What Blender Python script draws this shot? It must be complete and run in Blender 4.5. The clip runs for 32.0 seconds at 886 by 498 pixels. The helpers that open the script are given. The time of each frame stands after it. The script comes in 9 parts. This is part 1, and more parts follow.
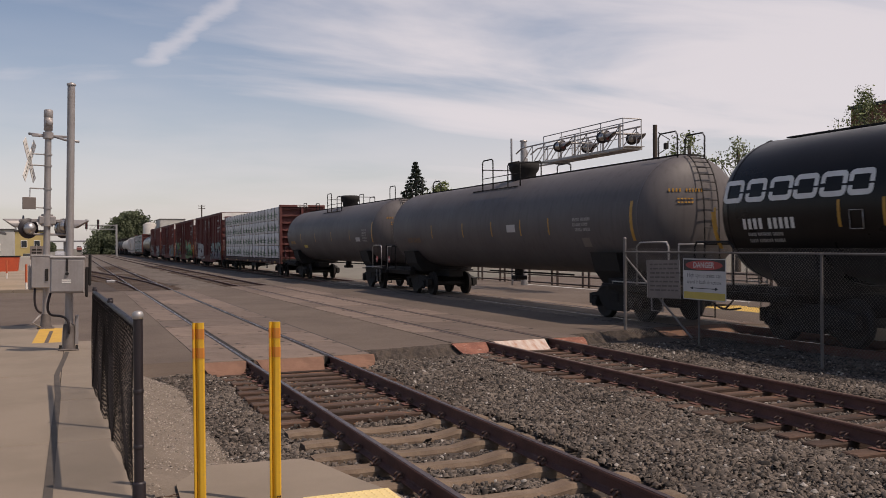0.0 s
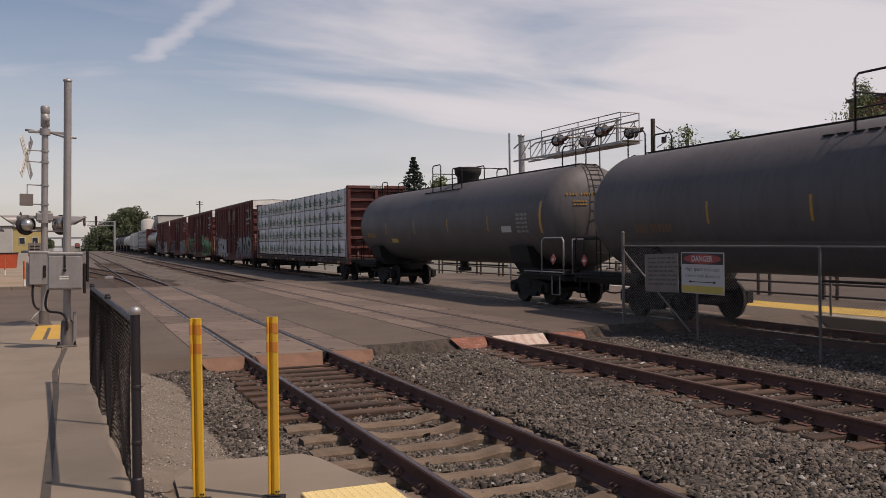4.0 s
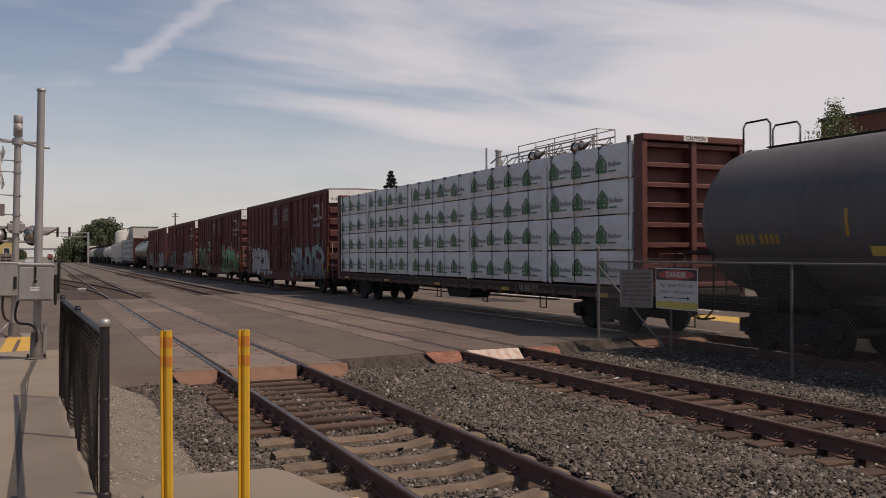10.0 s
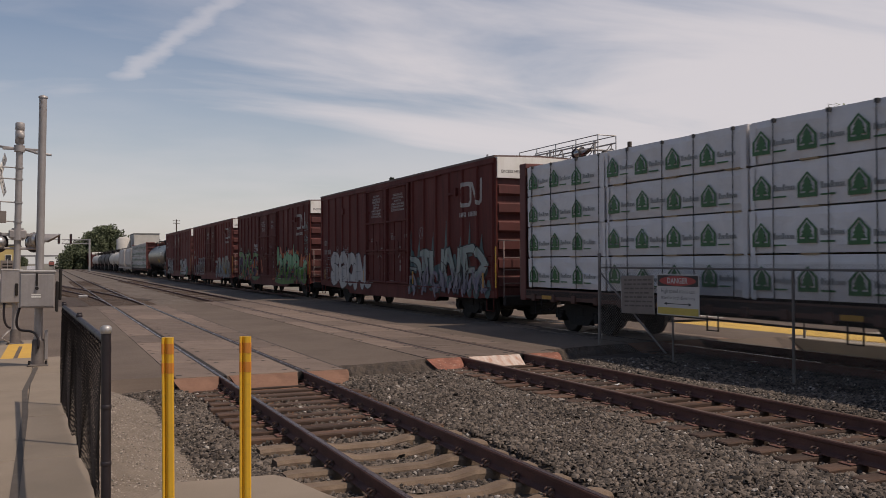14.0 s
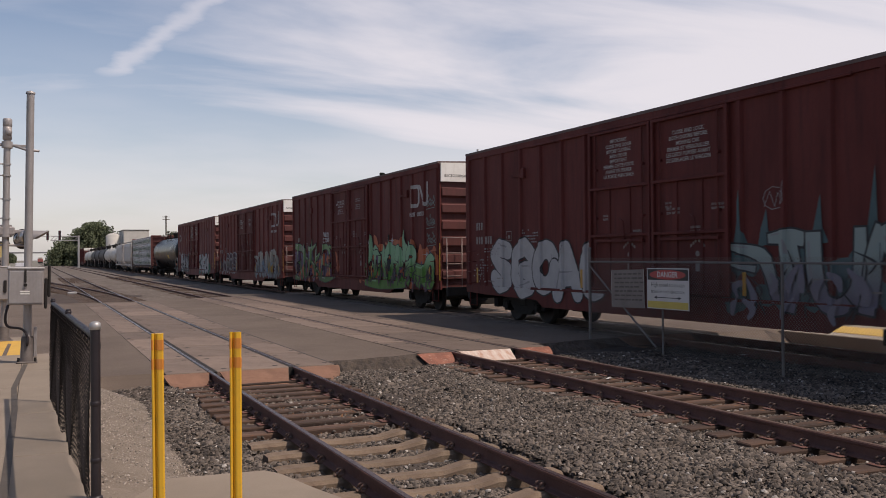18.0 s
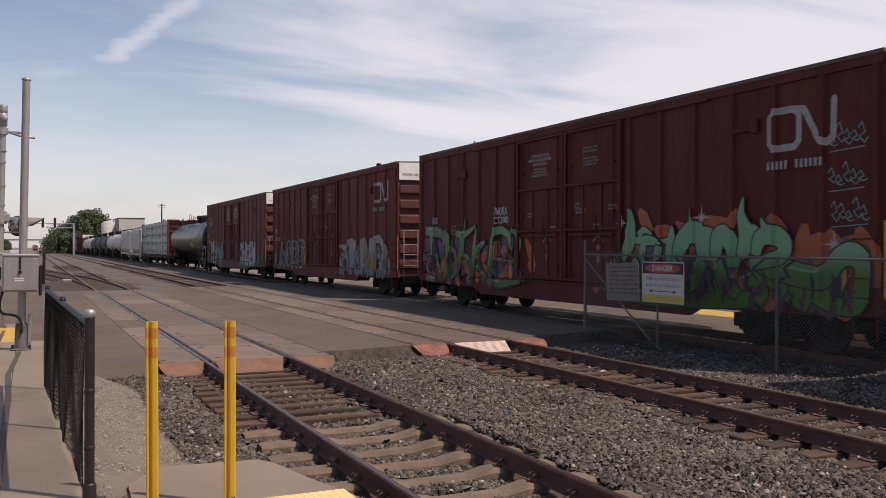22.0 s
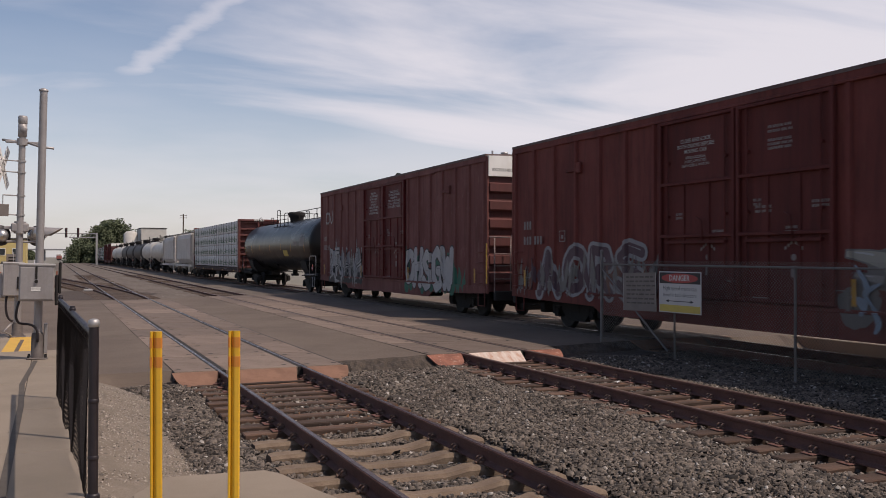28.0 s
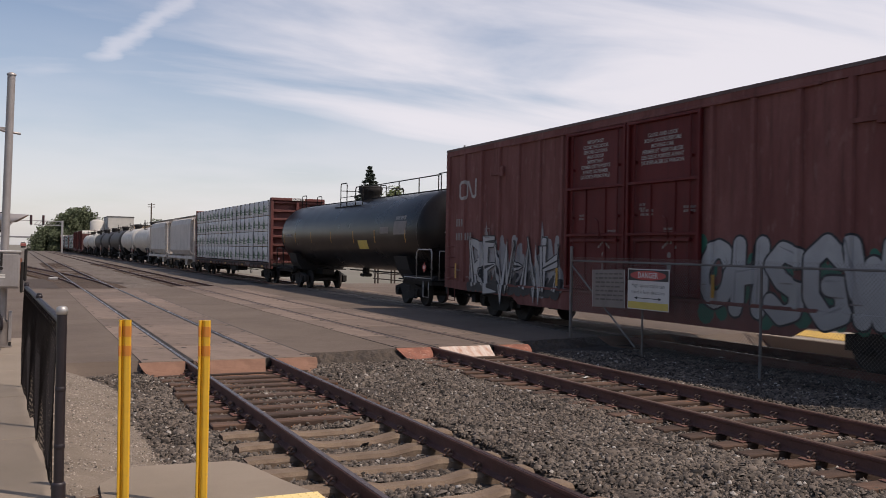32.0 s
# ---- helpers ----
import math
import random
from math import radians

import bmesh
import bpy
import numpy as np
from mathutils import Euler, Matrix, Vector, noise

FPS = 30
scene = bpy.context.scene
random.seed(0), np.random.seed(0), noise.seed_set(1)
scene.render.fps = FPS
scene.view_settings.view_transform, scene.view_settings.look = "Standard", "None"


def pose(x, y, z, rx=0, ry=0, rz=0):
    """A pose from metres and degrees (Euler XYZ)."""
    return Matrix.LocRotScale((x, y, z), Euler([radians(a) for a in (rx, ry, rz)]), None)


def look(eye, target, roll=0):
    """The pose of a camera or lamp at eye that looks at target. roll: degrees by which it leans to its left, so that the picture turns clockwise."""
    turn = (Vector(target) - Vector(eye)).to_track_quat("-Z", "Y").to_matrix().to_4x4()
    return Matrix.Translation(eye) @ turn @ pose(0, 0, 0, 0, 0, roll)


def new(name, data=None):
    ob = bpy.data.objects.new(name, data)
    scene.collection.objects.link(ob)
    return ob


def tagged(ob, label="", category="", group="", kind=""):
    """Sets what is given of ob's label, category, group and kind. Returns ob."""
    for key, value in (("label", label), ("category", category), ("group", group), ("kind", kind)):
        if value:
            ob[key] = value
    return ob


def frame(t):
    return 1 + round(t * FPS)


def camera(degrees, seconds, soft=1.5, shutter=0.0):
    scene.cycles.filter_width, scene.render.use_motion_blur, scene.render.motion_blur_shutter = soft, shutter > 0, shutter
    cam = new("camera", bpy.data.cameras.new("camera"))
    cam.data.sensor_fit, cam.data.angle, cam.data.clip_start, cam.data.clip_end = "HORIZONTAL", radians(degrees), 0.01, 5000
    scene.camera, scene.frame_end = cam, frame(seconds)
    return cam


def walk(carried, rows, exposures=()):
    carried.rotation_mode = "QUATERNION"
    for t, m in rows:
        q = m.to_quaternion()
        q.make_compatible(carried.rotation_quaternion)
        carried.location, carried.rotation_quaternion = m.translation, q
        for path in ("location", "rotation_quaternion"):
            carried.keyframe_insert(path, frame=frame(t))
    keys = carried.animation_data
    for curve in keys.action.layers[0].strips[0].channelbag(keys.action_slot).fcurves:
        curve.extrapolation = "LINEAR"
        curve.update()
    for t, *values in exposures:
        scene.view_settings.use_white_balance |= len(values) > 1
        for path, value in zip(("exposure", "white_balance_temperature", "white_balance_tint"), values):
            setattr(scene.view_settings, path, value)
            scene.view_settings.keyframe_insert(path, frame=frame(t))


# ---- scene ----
cam = camera(52.64, 32.0, 0.65, 0.3)
# seconds, place, and turn of the hand-held camera beside the crossing
PATH = [
    (0, -0.009, -0.001, 2.000, 89.804, 0.395, -22.416), (0.5, -0.010, 0.001, 1.998, 89.816, 0.293, -22.161),
    (1, -0.009, 0.002, 2.002, 89.825, 0.823, -22.089), (1.5, -0.001, 0.002, 1.995, 89.879, 1.321, -22.205),
    (2, 0.002, 0.002, 1.996, 89.856, 1.196, -22.407), (2.5, 0.001, 0.002, 1.994, 89.625, 0.782, -22.609),
    (4.5, 0.002, 0.007, 1.995, 89.487, 0.556, -22.432), (5, -0.001, 0.004, 1.994, 89.618, 0.034, -22.110),
    (5.5, 0.000, 0.004, 1.997, 89.722, -0.043, -21.873), (6, 0.005, -0.001, 1.996, 90.012, 0.081, -21.835),
    (6.5, 0.011, 0.003, 1.995, 90.250, 0.226, -22.017), (7, 0.017, 0.005, 1.992, 90.318, 0.351, -22.323),
    (7.5, 0.017, 0.001, 1.992, 90.329, 0.427, -22.684), (8, 0.018, -0.000, 1.992, 90.383, 0.274, -23.063),
    (8.5, 0.015, 0.001, 1.996, 90.461, 0.238, -23.205), (9, 0.028, 0.001, 1.989, 90.541, 0.732, -23.391),
    (9.5, 0.025, -0.003, 1.990, 90.542, 0.529, -23.783), (10, 0.025, 0.001, 1.991, 90.384, 0.183, -23.992),
    (10.5, 0.021, 0.001, 1.990, 90.374, 0.089, -23.994), (11, 0.014, 0.004, 1.993, 90.506, -0.121, -23.780),
    (11.5, 0.014, 0.005, 1.994, 90.652, 0.169, -23.451), (12, 0.016, 0.003, 1.994, 90.670, -0.231, -23.164),
    (12.5, 0.014, -0.000, 1.995, 90.621, 0.105, -23.084), (13, 0.017, -0.001, 1.995, 90.679, 0.072, -23.288),
    (13.5, 0.019, -0.000, 1.993, 90.770, -0.210, -23.648), (14, 0.022, -0.002, 1.991, 90.792, 0.256, -23.919),
    (14.5, 0.021, 0.001, 1.991, 90.801, 0.105, -23.937), (15, 0.028, -0.003, 1.990, 90.770, 0.340, -23.657),
    (15.5, 0.027, -0.000, 1.989, 90.772, 0.442, -23.325), (17.5, 0.030, -0.000, 1.986, 90.615, 0.309, -24.400),
    (18, 0.026, -0.002, 1.987, 90.474, 0.505, -24.517), (18.5, 0.026, -0.003, 1.986, 90.224, 0.409, -24.496),
    (19, 0.031, -0.005, 1.986, 90.013, 0.292, -24.387), (19.5, 0.031, -0.004, 1.985, 90.005, 0.022, -24.310),
    (20, 0.034, -0.007, 1.981, 89.926, 0.306, -24.285), (20.5, 0.034, 0.002, 1.982, 89.773, 0.140, -24.211),
    (21, 0.025, -0.001, 1.986, 89.799, -0.316, -24.082), (21.5, 0.019, -0.003, 1.986, 89.884, 0.455, -24.152),
    (22, 0.028, -0.003, 1.985, 89.926, -0.098, -24.783), (22.5, 0.035, -0.003, 1.986, 89.833, -0.564, -25.528),
    (23, 0.036, -0.003, 1.985, 90.005, -0.532, -25.797), (23.5, 0.036, 0.001, 1.984, 90.288, -1.308, -25.395),
    (24, 0.030, -0.002, 1.984, 90.423, -0.500, -24.649), (24.5, 0.027, -0.002, 1.985, 90.319, -0.461, -24.194),
    (25, 0.024, -0.005, 1.984, 90.182, 0.062, -24.175), (25.5, 0.018, -0.000, 1.990, 90.191, 0.038, -24.358),
    (27.5, 0.114, 0.006, 1.984, 90.659, 0.065, -23.883), (28, 0.152, 0.008, 1.984, 90.545, -0.091, -23.498),
    (28.5, 0.142, 0.002, 1.989, 90.471, 0.187, -22.702), (29, 0.114, -0.004, 1.997, 90.825, 0.076, -23.141),
    (29.5, 0.079, -0.004, 1.992, 89.723, -0.674, -25.751), (30, 0.060, -0.004, 1.987, 89.483, -0.380, -26.553),
    (30.5, 0.100, 0.001, 1.984, 89.409, -0.613, -25.243), (31, 0.137, -0.001, 1.981, 90.040, -0.788, -25.730),
    (31.5, 0.141, -0.001, 1.975, 90.157, -0.933, -25.824), (32, 0.126, -0.003, 1.974, 90.199, -1.066, -25.411),
]
EXPOSURES = [(0, -0.12, 7250, 19), (3, -0.18, 7250, 19), (8, -0.25, 7300, 18), (14, -0.27, 7200, 17), (18, 0.02, 7050, 18), (22, 0.08, 7000, 18), (25, 0.06, 7000, 18), (28.5, -0.03, 6950, 18), (30.5, 0.08, 7000, 17), (32, 0.08, 6950, 17)]
walk(cam, [(t, pose(x, y, z, rx, ry, rz)) for t, x, y, z, rx, ry, rz in PATH], EXPOSURES)
# how far the train has run along the track, in metres
RUN = [(0, 0.00), (1, 4.05), (2, 8.16), (3, 12.31), (4, 16.52), (5, 20.78), (6, 25.09), (7, 29.44), (8, 33.83), (9, 38.27), (10, 42.76), (11, 47.28), (12, 51.77), (13, 56.25), (14, 60.73), (15, 65.22), (16, 69.72), (17, 74.23), (18, 78.74), (19, 83.24), (20, 87.75), (21, 92.27), (22, 96.81), (23, 101.38), (24, 105.96), (25, 110.54), (26, 115.09), (27, 119.64), (28, 124.22), (29, 128.85), (30, 133.51), (31, 138.15), (32, 142.78)]

# ---- sky and sun ----
SUN_EL, SUN_AZ = 58.0, 135.0          # degrees: height, and bearing from +y towards +x
world = bpy.data.worlds.new("sky")
scene.world = world
world.use_nodes = True


def sky_nodes():
    nt = world.node_tree
    nt.nodes.clear()
    nn = nt.nodes.new
    lk = nt.links.new

    def math_node(op, a, b=None, c=None):
        n = nn("ShaderNodeMath")
        n.operation = op
        for i, q in enumerate((a, b, c)):
            if q is None:
                continue
            if isinstance(q, (int, float)):
                n.inputs[i].default_value = q
            else:
                lk(q, n.inputs[i])
        return n.outputs[0]

    out = nn("ShaderNodeOutputWorld")
    bg = nn("ShaderNodeBackground")
    lk(bg.outputs[0], out.inputs[0])
    sky = nn("ShaderNodeTexSky")
    sky.sky_type = 'NISHITA'
    sky.sun_disc = False
    sky.sun_elevation = radians(SUN_EL)
    sky.sun_rotation = radians(SUN_AZ)
    sky.dust_density = 1.0
    sky.ozone_density = 1.7
    tc = nn("ShaderNodeTexCoord")
    sep = nn("ShaderNodeSeparateXYZ")
    lk(tc.outputs["Generated"], sep.inputs[0])
    up = math_node('MAXIMUM', sep.outputs[2], 0.0)
    den = math_node('ADD', up, 0.12)
    px = math_node('DIVIDE', sep.outputs[0], den)
    py = math_node('DIVIDE', sep.outputs[1], den)
    comb = nn("ShaderNodeCombineXYZ")
    lk(px, comb.inputs[0])
    lk(py, comb.inputs[1])
    # streaked high cloud, drawn out across the view
    mp = nn("ShaderNodeMapping")
    mp.inputs["Rotation"].default_value = (0, 0, radians(22))
    mp.inputs["Scale"].default_value = (0.42, 0.92, 1)
    lk(comb.outputs[0], mp.inputs[0])
    n1 = nn("ShaderNodeTexNoise")
    n1.inputs["Scale"].default_value = 1.25
    n1.inputs["Detail"].default_value = 7
    n1.inputs["Roughness"].default_value = 0.52
    n1.inputs["Distortion"].default_value = 0.45
    lk(mp.outputs[0], n1.inputs[0])
    n2 = nn("ShaderNodeTexNoise")
    n2.inputs["Scale"].default_value = 0.35
    n2.inputs["Detail"].default_value = 3
    lk(comb.outputs[0], n2.inputs[0])
    mix = math_node('MULTIPLY_ADD', n2.outputs[0], 0.55, n1.outputs[0])
    east = math_node('ADD', math_node('MULTIPLY_ADD', sep.outputs[0], 0.46, mix), -0.11)
    ramp = nn("ShaderNodeMapRange")
    ramp.interpolation_type = 'SMOOTHSTEP'
    ramp.inputs[1].default_value = 0.67
    ramp.inputs[2].default_value = 1.02
    lk(east, ramp.inputs[0])
    # an old vapour trail
    (ax, ay), (bx, by) = TRAIL
    ln = math.hypot(bx - ax, by - ay)
    ux, uy = (bx - ax) / ln, (by - ay) / ln
    wob = nn("ShaderNodeTexNoise")
    wob.inputs["Scale"].default_value = 9.0
    wob.inputs["Detail"].default_value = 4
    lk(comb.outputs[0], wob.inputs[0])
    across = math_node('ADD', math_node('MULTIPLY', math_node('SUBTRACT', px, ax), -uy),
                       math_node('MULTIPLY', math_node('SUBTRACT', py, ay), ux))
    across = math_node('ADD', across, math_node('MULTIPLY_ADD', wob.outputs[0], 0.10, -0.05))
    along = math_node('ADD', math_node('MULTIPLY', math_node('SUBTRACT', px, ax), ux),
                      math_node('MULTIPLY', math_node('SUBTRACT', py, ay), uy))
    body = nn("ShaderNodeMapRange")
    body.interpolation_type = 'SMOOTHSTEP'
    body.inputs[1].default_value = TRAIL_W * 1.2
    body.inputs[2].default_value = 0.0
    lk(math_node('ABSOLUTE', across), body.inputs[0])
    begin = nn("ShaderNodeMapRange")
    begin.inputs[1].default_value = -0.06
    begin.inputs[2].default_value = 0.06
    lk(along, begin.inputs[0])
    trail = math_node('MULTIPLY', math_node('MULTIPLY', body.outputs[0], begin.outputs[0]), 0.50)
    # haze low in the sky
    haze = nn("ShaderNodeMapRange")
    haze.interpolation_type = 'SMOOTHSTEP'
    haze.inputs[1].default_value = 0.29
    haze.inputs[2].default_value = 0.0
    lk(sep.outputs[2], haze.inputs[0])
    # soft low cloud bands within the haze
    mp2 = nn("ShaderNodeMapping")
    mp2.inputs["Scale"].default_value = (2.2, 2.2, 11)
    lk(tc.outputs["Generated"], mp2.inputs[0])
    n3 = nn("ShaderNodeTexNoise")
    n3.inputs["Scale"].default_value = 1.6
    n3.inputs["Detail"].default_value = 5
    lk(mp2.outputs[0], n3.inputs[0])
    band = nn("ShaderNodeMapRange")
    band.interpolation_type = 'SMOOTHSTEP'
    band.inputs[1].default_value, band.inputs[2].default_value = 0.34, 0.62
    band.inputs[3].default_value, band.inputs[4].default_value = 0.58, 1.0
    lk(n3.outputs[0], band.inputs[0])
    f = math_node('MULTIPLY', ramp.outputs[0], 0.88)
    f = math_node('MAXIMUM', f, math_node('MULTIPLY', math_node('MULTIPLY', haze.outputs[0], band.outputs[0]), math_node('MULTIPLY_ADD', sep.outputs[0], 0.36, 0.62)))
    f = math_node('MAXIMUM', f, trail)
    col = nn("ShaderNodeMix")
    col.data_type = 'RGBA'
    lk(f, col.inputs["Factor"])
    lk(sky.outputs[0], col.inputs[6])
    col.inputs[7].default_value = CLOUD
    lk(col.outputs[2], bg.inputs[0])
    bg.inputs[1].default_value = SKY_STRENGTH


TRAIL = ((0.230, 3.166), (0.411, 2.506))
TRAIL_W = 0.067
CLOUD = (6.90, 7.08, 7.68, 1)
SKY_STRENGTH = 0.112
sky_nodes()
sun = new("sun", bpy.data.lights.new("sun", 'SUN'))
sun.data.energy, sun.data.angle, sun.data.color = 3.4, radians(0.6), (1.0, 0.93, 0.83)
_a, _e = radians(SUN_AZ), radians(SUN_EL)
sun.matrix_world = look((60, -20, 60), Vector((60, -20, 60)) - Vector((math.sin(_a) * math.cos(_e), math.cos(_a) * math.cos(_e), math.sin(_e))))

# ---- mesh building ----
class Shape:
    """Vertices and faces gathered into one mesh."""

    def __init__(self):
        self.v, self.f, self.s = [], [], []

    def add(self, vs, fs, smooth=False):
        n = len(self.v)
        self.v += [tuple(p) for p in vs]
        self.f += [tuple(i + n for i in q) for q in fs]
        self.s += [smooth] * len(fs)
        return self

    def box(self, x0, y0, z0, x1, y1, z1, bev=0.0):
        if bev <= 0:
            vs = [(x, y, z) for x in (x0, x1) for y in (y0, y1) for z in (z0, z1)]
            return self.add(vs, [(0, 1, 3, 2), (4, 6, 7, 5), (0, 4, 5, 1), (2, 3, 7, 6), (0, 2, 6, 4), (1, 5, 7, 3)])
        b = min(bev, abs(x1 - x0) * 0.45, abs(y1 - y0) * 0.45, abs(z1 - z0) * 0.45)
        vs, idx = [], {}
        lo, hi = (x0, y0, z0), (x1, y1, z1)
        for cx in (0, 1):
            for cy in (0, 1):
                for cz in (0, 1):
                    c = [(lo, hi)[k][i] for i, k in enumerate((cx, cy, cz))]
                    d = [b if k == 0 else -b for k in (cx, cy, cz)]
                    for ax in range(3):
                        p = [c[i] + (0 if i == ax else d[i]) for i in range(3)]
                        idx[(cx, cy, cz, ax)] = len(vs)
                        vs.append(p)
        fs = []
        for ax in range(3):
            o1, o2 = [i for i in range(3) if i != ax]
            for side in (0, 1):
                ring = []
                for a, c in ((0, 0), (1, 0), (1, 1), (0, 1)):
                    k = [0, 0, 0]
                    k[ax], k[o1], k[o2] = side, a, c
                    ring.append(idx[(*k, ax)])
                flip = (side == 0) != (ax == 1)
                fs.append(tuple(ring[::-1]) if flip else tuple(ring))
        for ax in range(3):
            o1, o2 = [i for i in range(3) if i != ax]
            for a in (0, 1):
                for c in (0, 1):
                    k0, k1 = [0, 0, 0], [0, 0, 0]
                    k0[o1] = k1[o1] = a
                    k0[o2] = k1[o2] = c
                    k1[ax] = 1
                    fs.append((idx[(*k0, o1)], idx[(*k1, o1)], idx[(*k1, o2)], idx[(*k0, o2)]))
        for cx in (0, 1):
            for cy in (0, 1):
                for cz in (0, 1):
                    fs.append(tuple(idx[(cx, cy, cz, ax)] for ax in range(3)))
        return self.add(vs, fs)

    def cyl(self, p, q, r, r2=None, n=10, caps=True):
        p, q = Vector(p), Vector(q)
        r2 = r if r2 is None else r2
        a = (q - p).normalized()
        u = a.orthogonal().normalized()
        w = a.cross(u)
        vs = []
        for c, rad in ((p, r), (q, r2)):
            vs += [c + (u * math.cos(2 * math.pi * i / n) + w * math.sin(2 * math.pi * i / n)) * rad for i in range(n)]
        self.add(vs, [(i, (i + 1) % n, n + (i + 1) % n, n + i) for i in range(n)], n > 5)
        if caps:
            self.add(vs[:n][::-1], [tuple(range(n))])
            self.add(vs[n:], [tuple(range(n))])
        return self

    def lathe(self, prof, axis="y", at=(0, 0, 0), n=24, smooth=True):
        """prof: (radius, place along the axis) from end to end."""
        vs = []
        for r, h in prof:
            for i in range(n):
                c, d = math.cos(2 * math.pi * i / n) * r, math.sin(2 * math.pi * i / n) * r
                p = {"x": (h, c, d), "y": (d, h, c), "z": (c, d, h)}[axis]
                vs.append((p[0] + at[0], p[1] + at[1], p[2] + at[2]))
        fs = []
        for j in range(len(prof) - 1):
            for i in range(n):
                k = (i + 1) % n
                fs.append((j * n + i, j * n + k, (j + 1) * n + k, (j + 1) * n + i))
        return self.add(vs, fs, smooth)

    def tube(self, pts, r, n=6):
        pts = [Vector(p) for p in pts]
        rings = []
        u = None
        for i, p in enumerate(pts):
            t = (pts[min(i + 1, len(pts) - 1)] - pts[max(i - 1, 0)]).normalized()
            u = t.orthogonal().normalized() if u is None else (u - t * u.dot(t)).normalized()
            w = t.cross(u)
            rings.append([p + (u * math.cos(2 * math.pi * k / n) + w * math.sin(2 * math.pi * k / n)) * r for k in range(n)])
        vs = [q for ring in rings for q in ring]
        fs = [(j * n + k, j * n + (k + 1) % n, (j + 1) * n + (k + 1) % n, (j + 1) * n + k) for j in range(len(pts) - 1) for k in range(n)]
        fs += [tuple(range(n))[::-1], tuple((len(pts) - 1) * n + k for k in range(n))]
        return self.add(vs, fs, True)

    def prism(self, poly, axis, a, b):
        """A polygon drawn out along an axis from a to b."""
        def at(p, h):
            return {"x": (h, p[0], p[1]), "y": (p[0], h, p[1]), "z": (p[0], p[1], h)}[axis]
        n = len(poly)
        vs = [at(p, a) for p in poly] + [at(p, b) for p in poly]
        fs = [(i, (i + 1) % n, n + (i + 1) % n, n + i) for i in range(n)]
        return self.add(vs, fs + [tuple(range(n))[::-1], tuple(range(n, 2 * n))])

    def mesh(self, name, mat):
        me = bpy.data.meshes.new(name)
        me.from_pydata(self.v, [], self.f)
        bm = bmesh.new()
        bm.from_mesh(me)
        bmesh.ops.recalc_face_normals(bm, faces=bm.faces)
        bm.to_mesh(me)
        bm.free()
        me.polygons.foreach_set("use_smooth", self.s)
        me.materials.append(mat)
        return me


def part(name, shape, material, parent=None, label="", at=None):
    """One mesh object, under a thing or a part where one is given."""
    me = shape.mesh(name, material) if isinstance(shape, Shape) else shape
    ob = new(name, me)
    if at is not None:
        ob.matrix_basis = at
    if parent is not None:
        ob.parent = parent
    return tagged(ob, label)


def thing(name, label, category, group="", kind="", at=None):
    ob = new(name)
    ob.empty_display_size = 0.2
    if at is not None:
        ob.matrix_basis = at
    return tagged(ob, label, category, group, kind)


def raw_mesh(name, co, faces, mat, smooth=False):
    me = bpy.data.meshes.new(name)
    me.from_pydata(co, [], faces)
    if smooth:
        me.polygons.foreach_set("use_smooth", [True] * len(me.polygons))
    me.materials.append(mat)
    return me


LETTERS = {}


def words(text, size, mat, parent, m, align='CENTER', name="lettering", bold=0.0, line=1.0):
    """Letters of the built-in font as a thin mesh, in the plane of the pose m."""
    key = (text, size, align, mat.name, bold)
    if key not in LETTERS:
        cu = bpy.data.curves.new("letters", 'FONT')
        cu.body, cu.size, cu.align_x, cu.align_y, cu.resolution_u = text, size, align, 'CENTER', 2
        cu.offset, cu.space_line = bold, line
        tmp = new("letters", cu)
        me = bpy.data.meshes.new_from_object(tmp)
        bpy.data.objects.remove(tmp)
        bpy.data.curves.remove(cu)
        me.materials.clear()
        me.materials.append(mat)
        LETTERS[key] = me
    return part(name, LETTERS[key], mat, parent, at=m)


def side_pose(x, y, z):
    """Upright plane that faces -x, its own x running along -y."""
    return Matrix(((0, 0, -1, x), (-1, 0, 0, y), (0, 1, 0, z), (0, 0, 0, 1)))


def end_pose(x, y, z):
    """Upright plane that faces -y."""
    return Matrix(((1, 0, 0, x), (0, 0, -1, y), (0, 1, 0, z), (0, 0, 0, 1)))


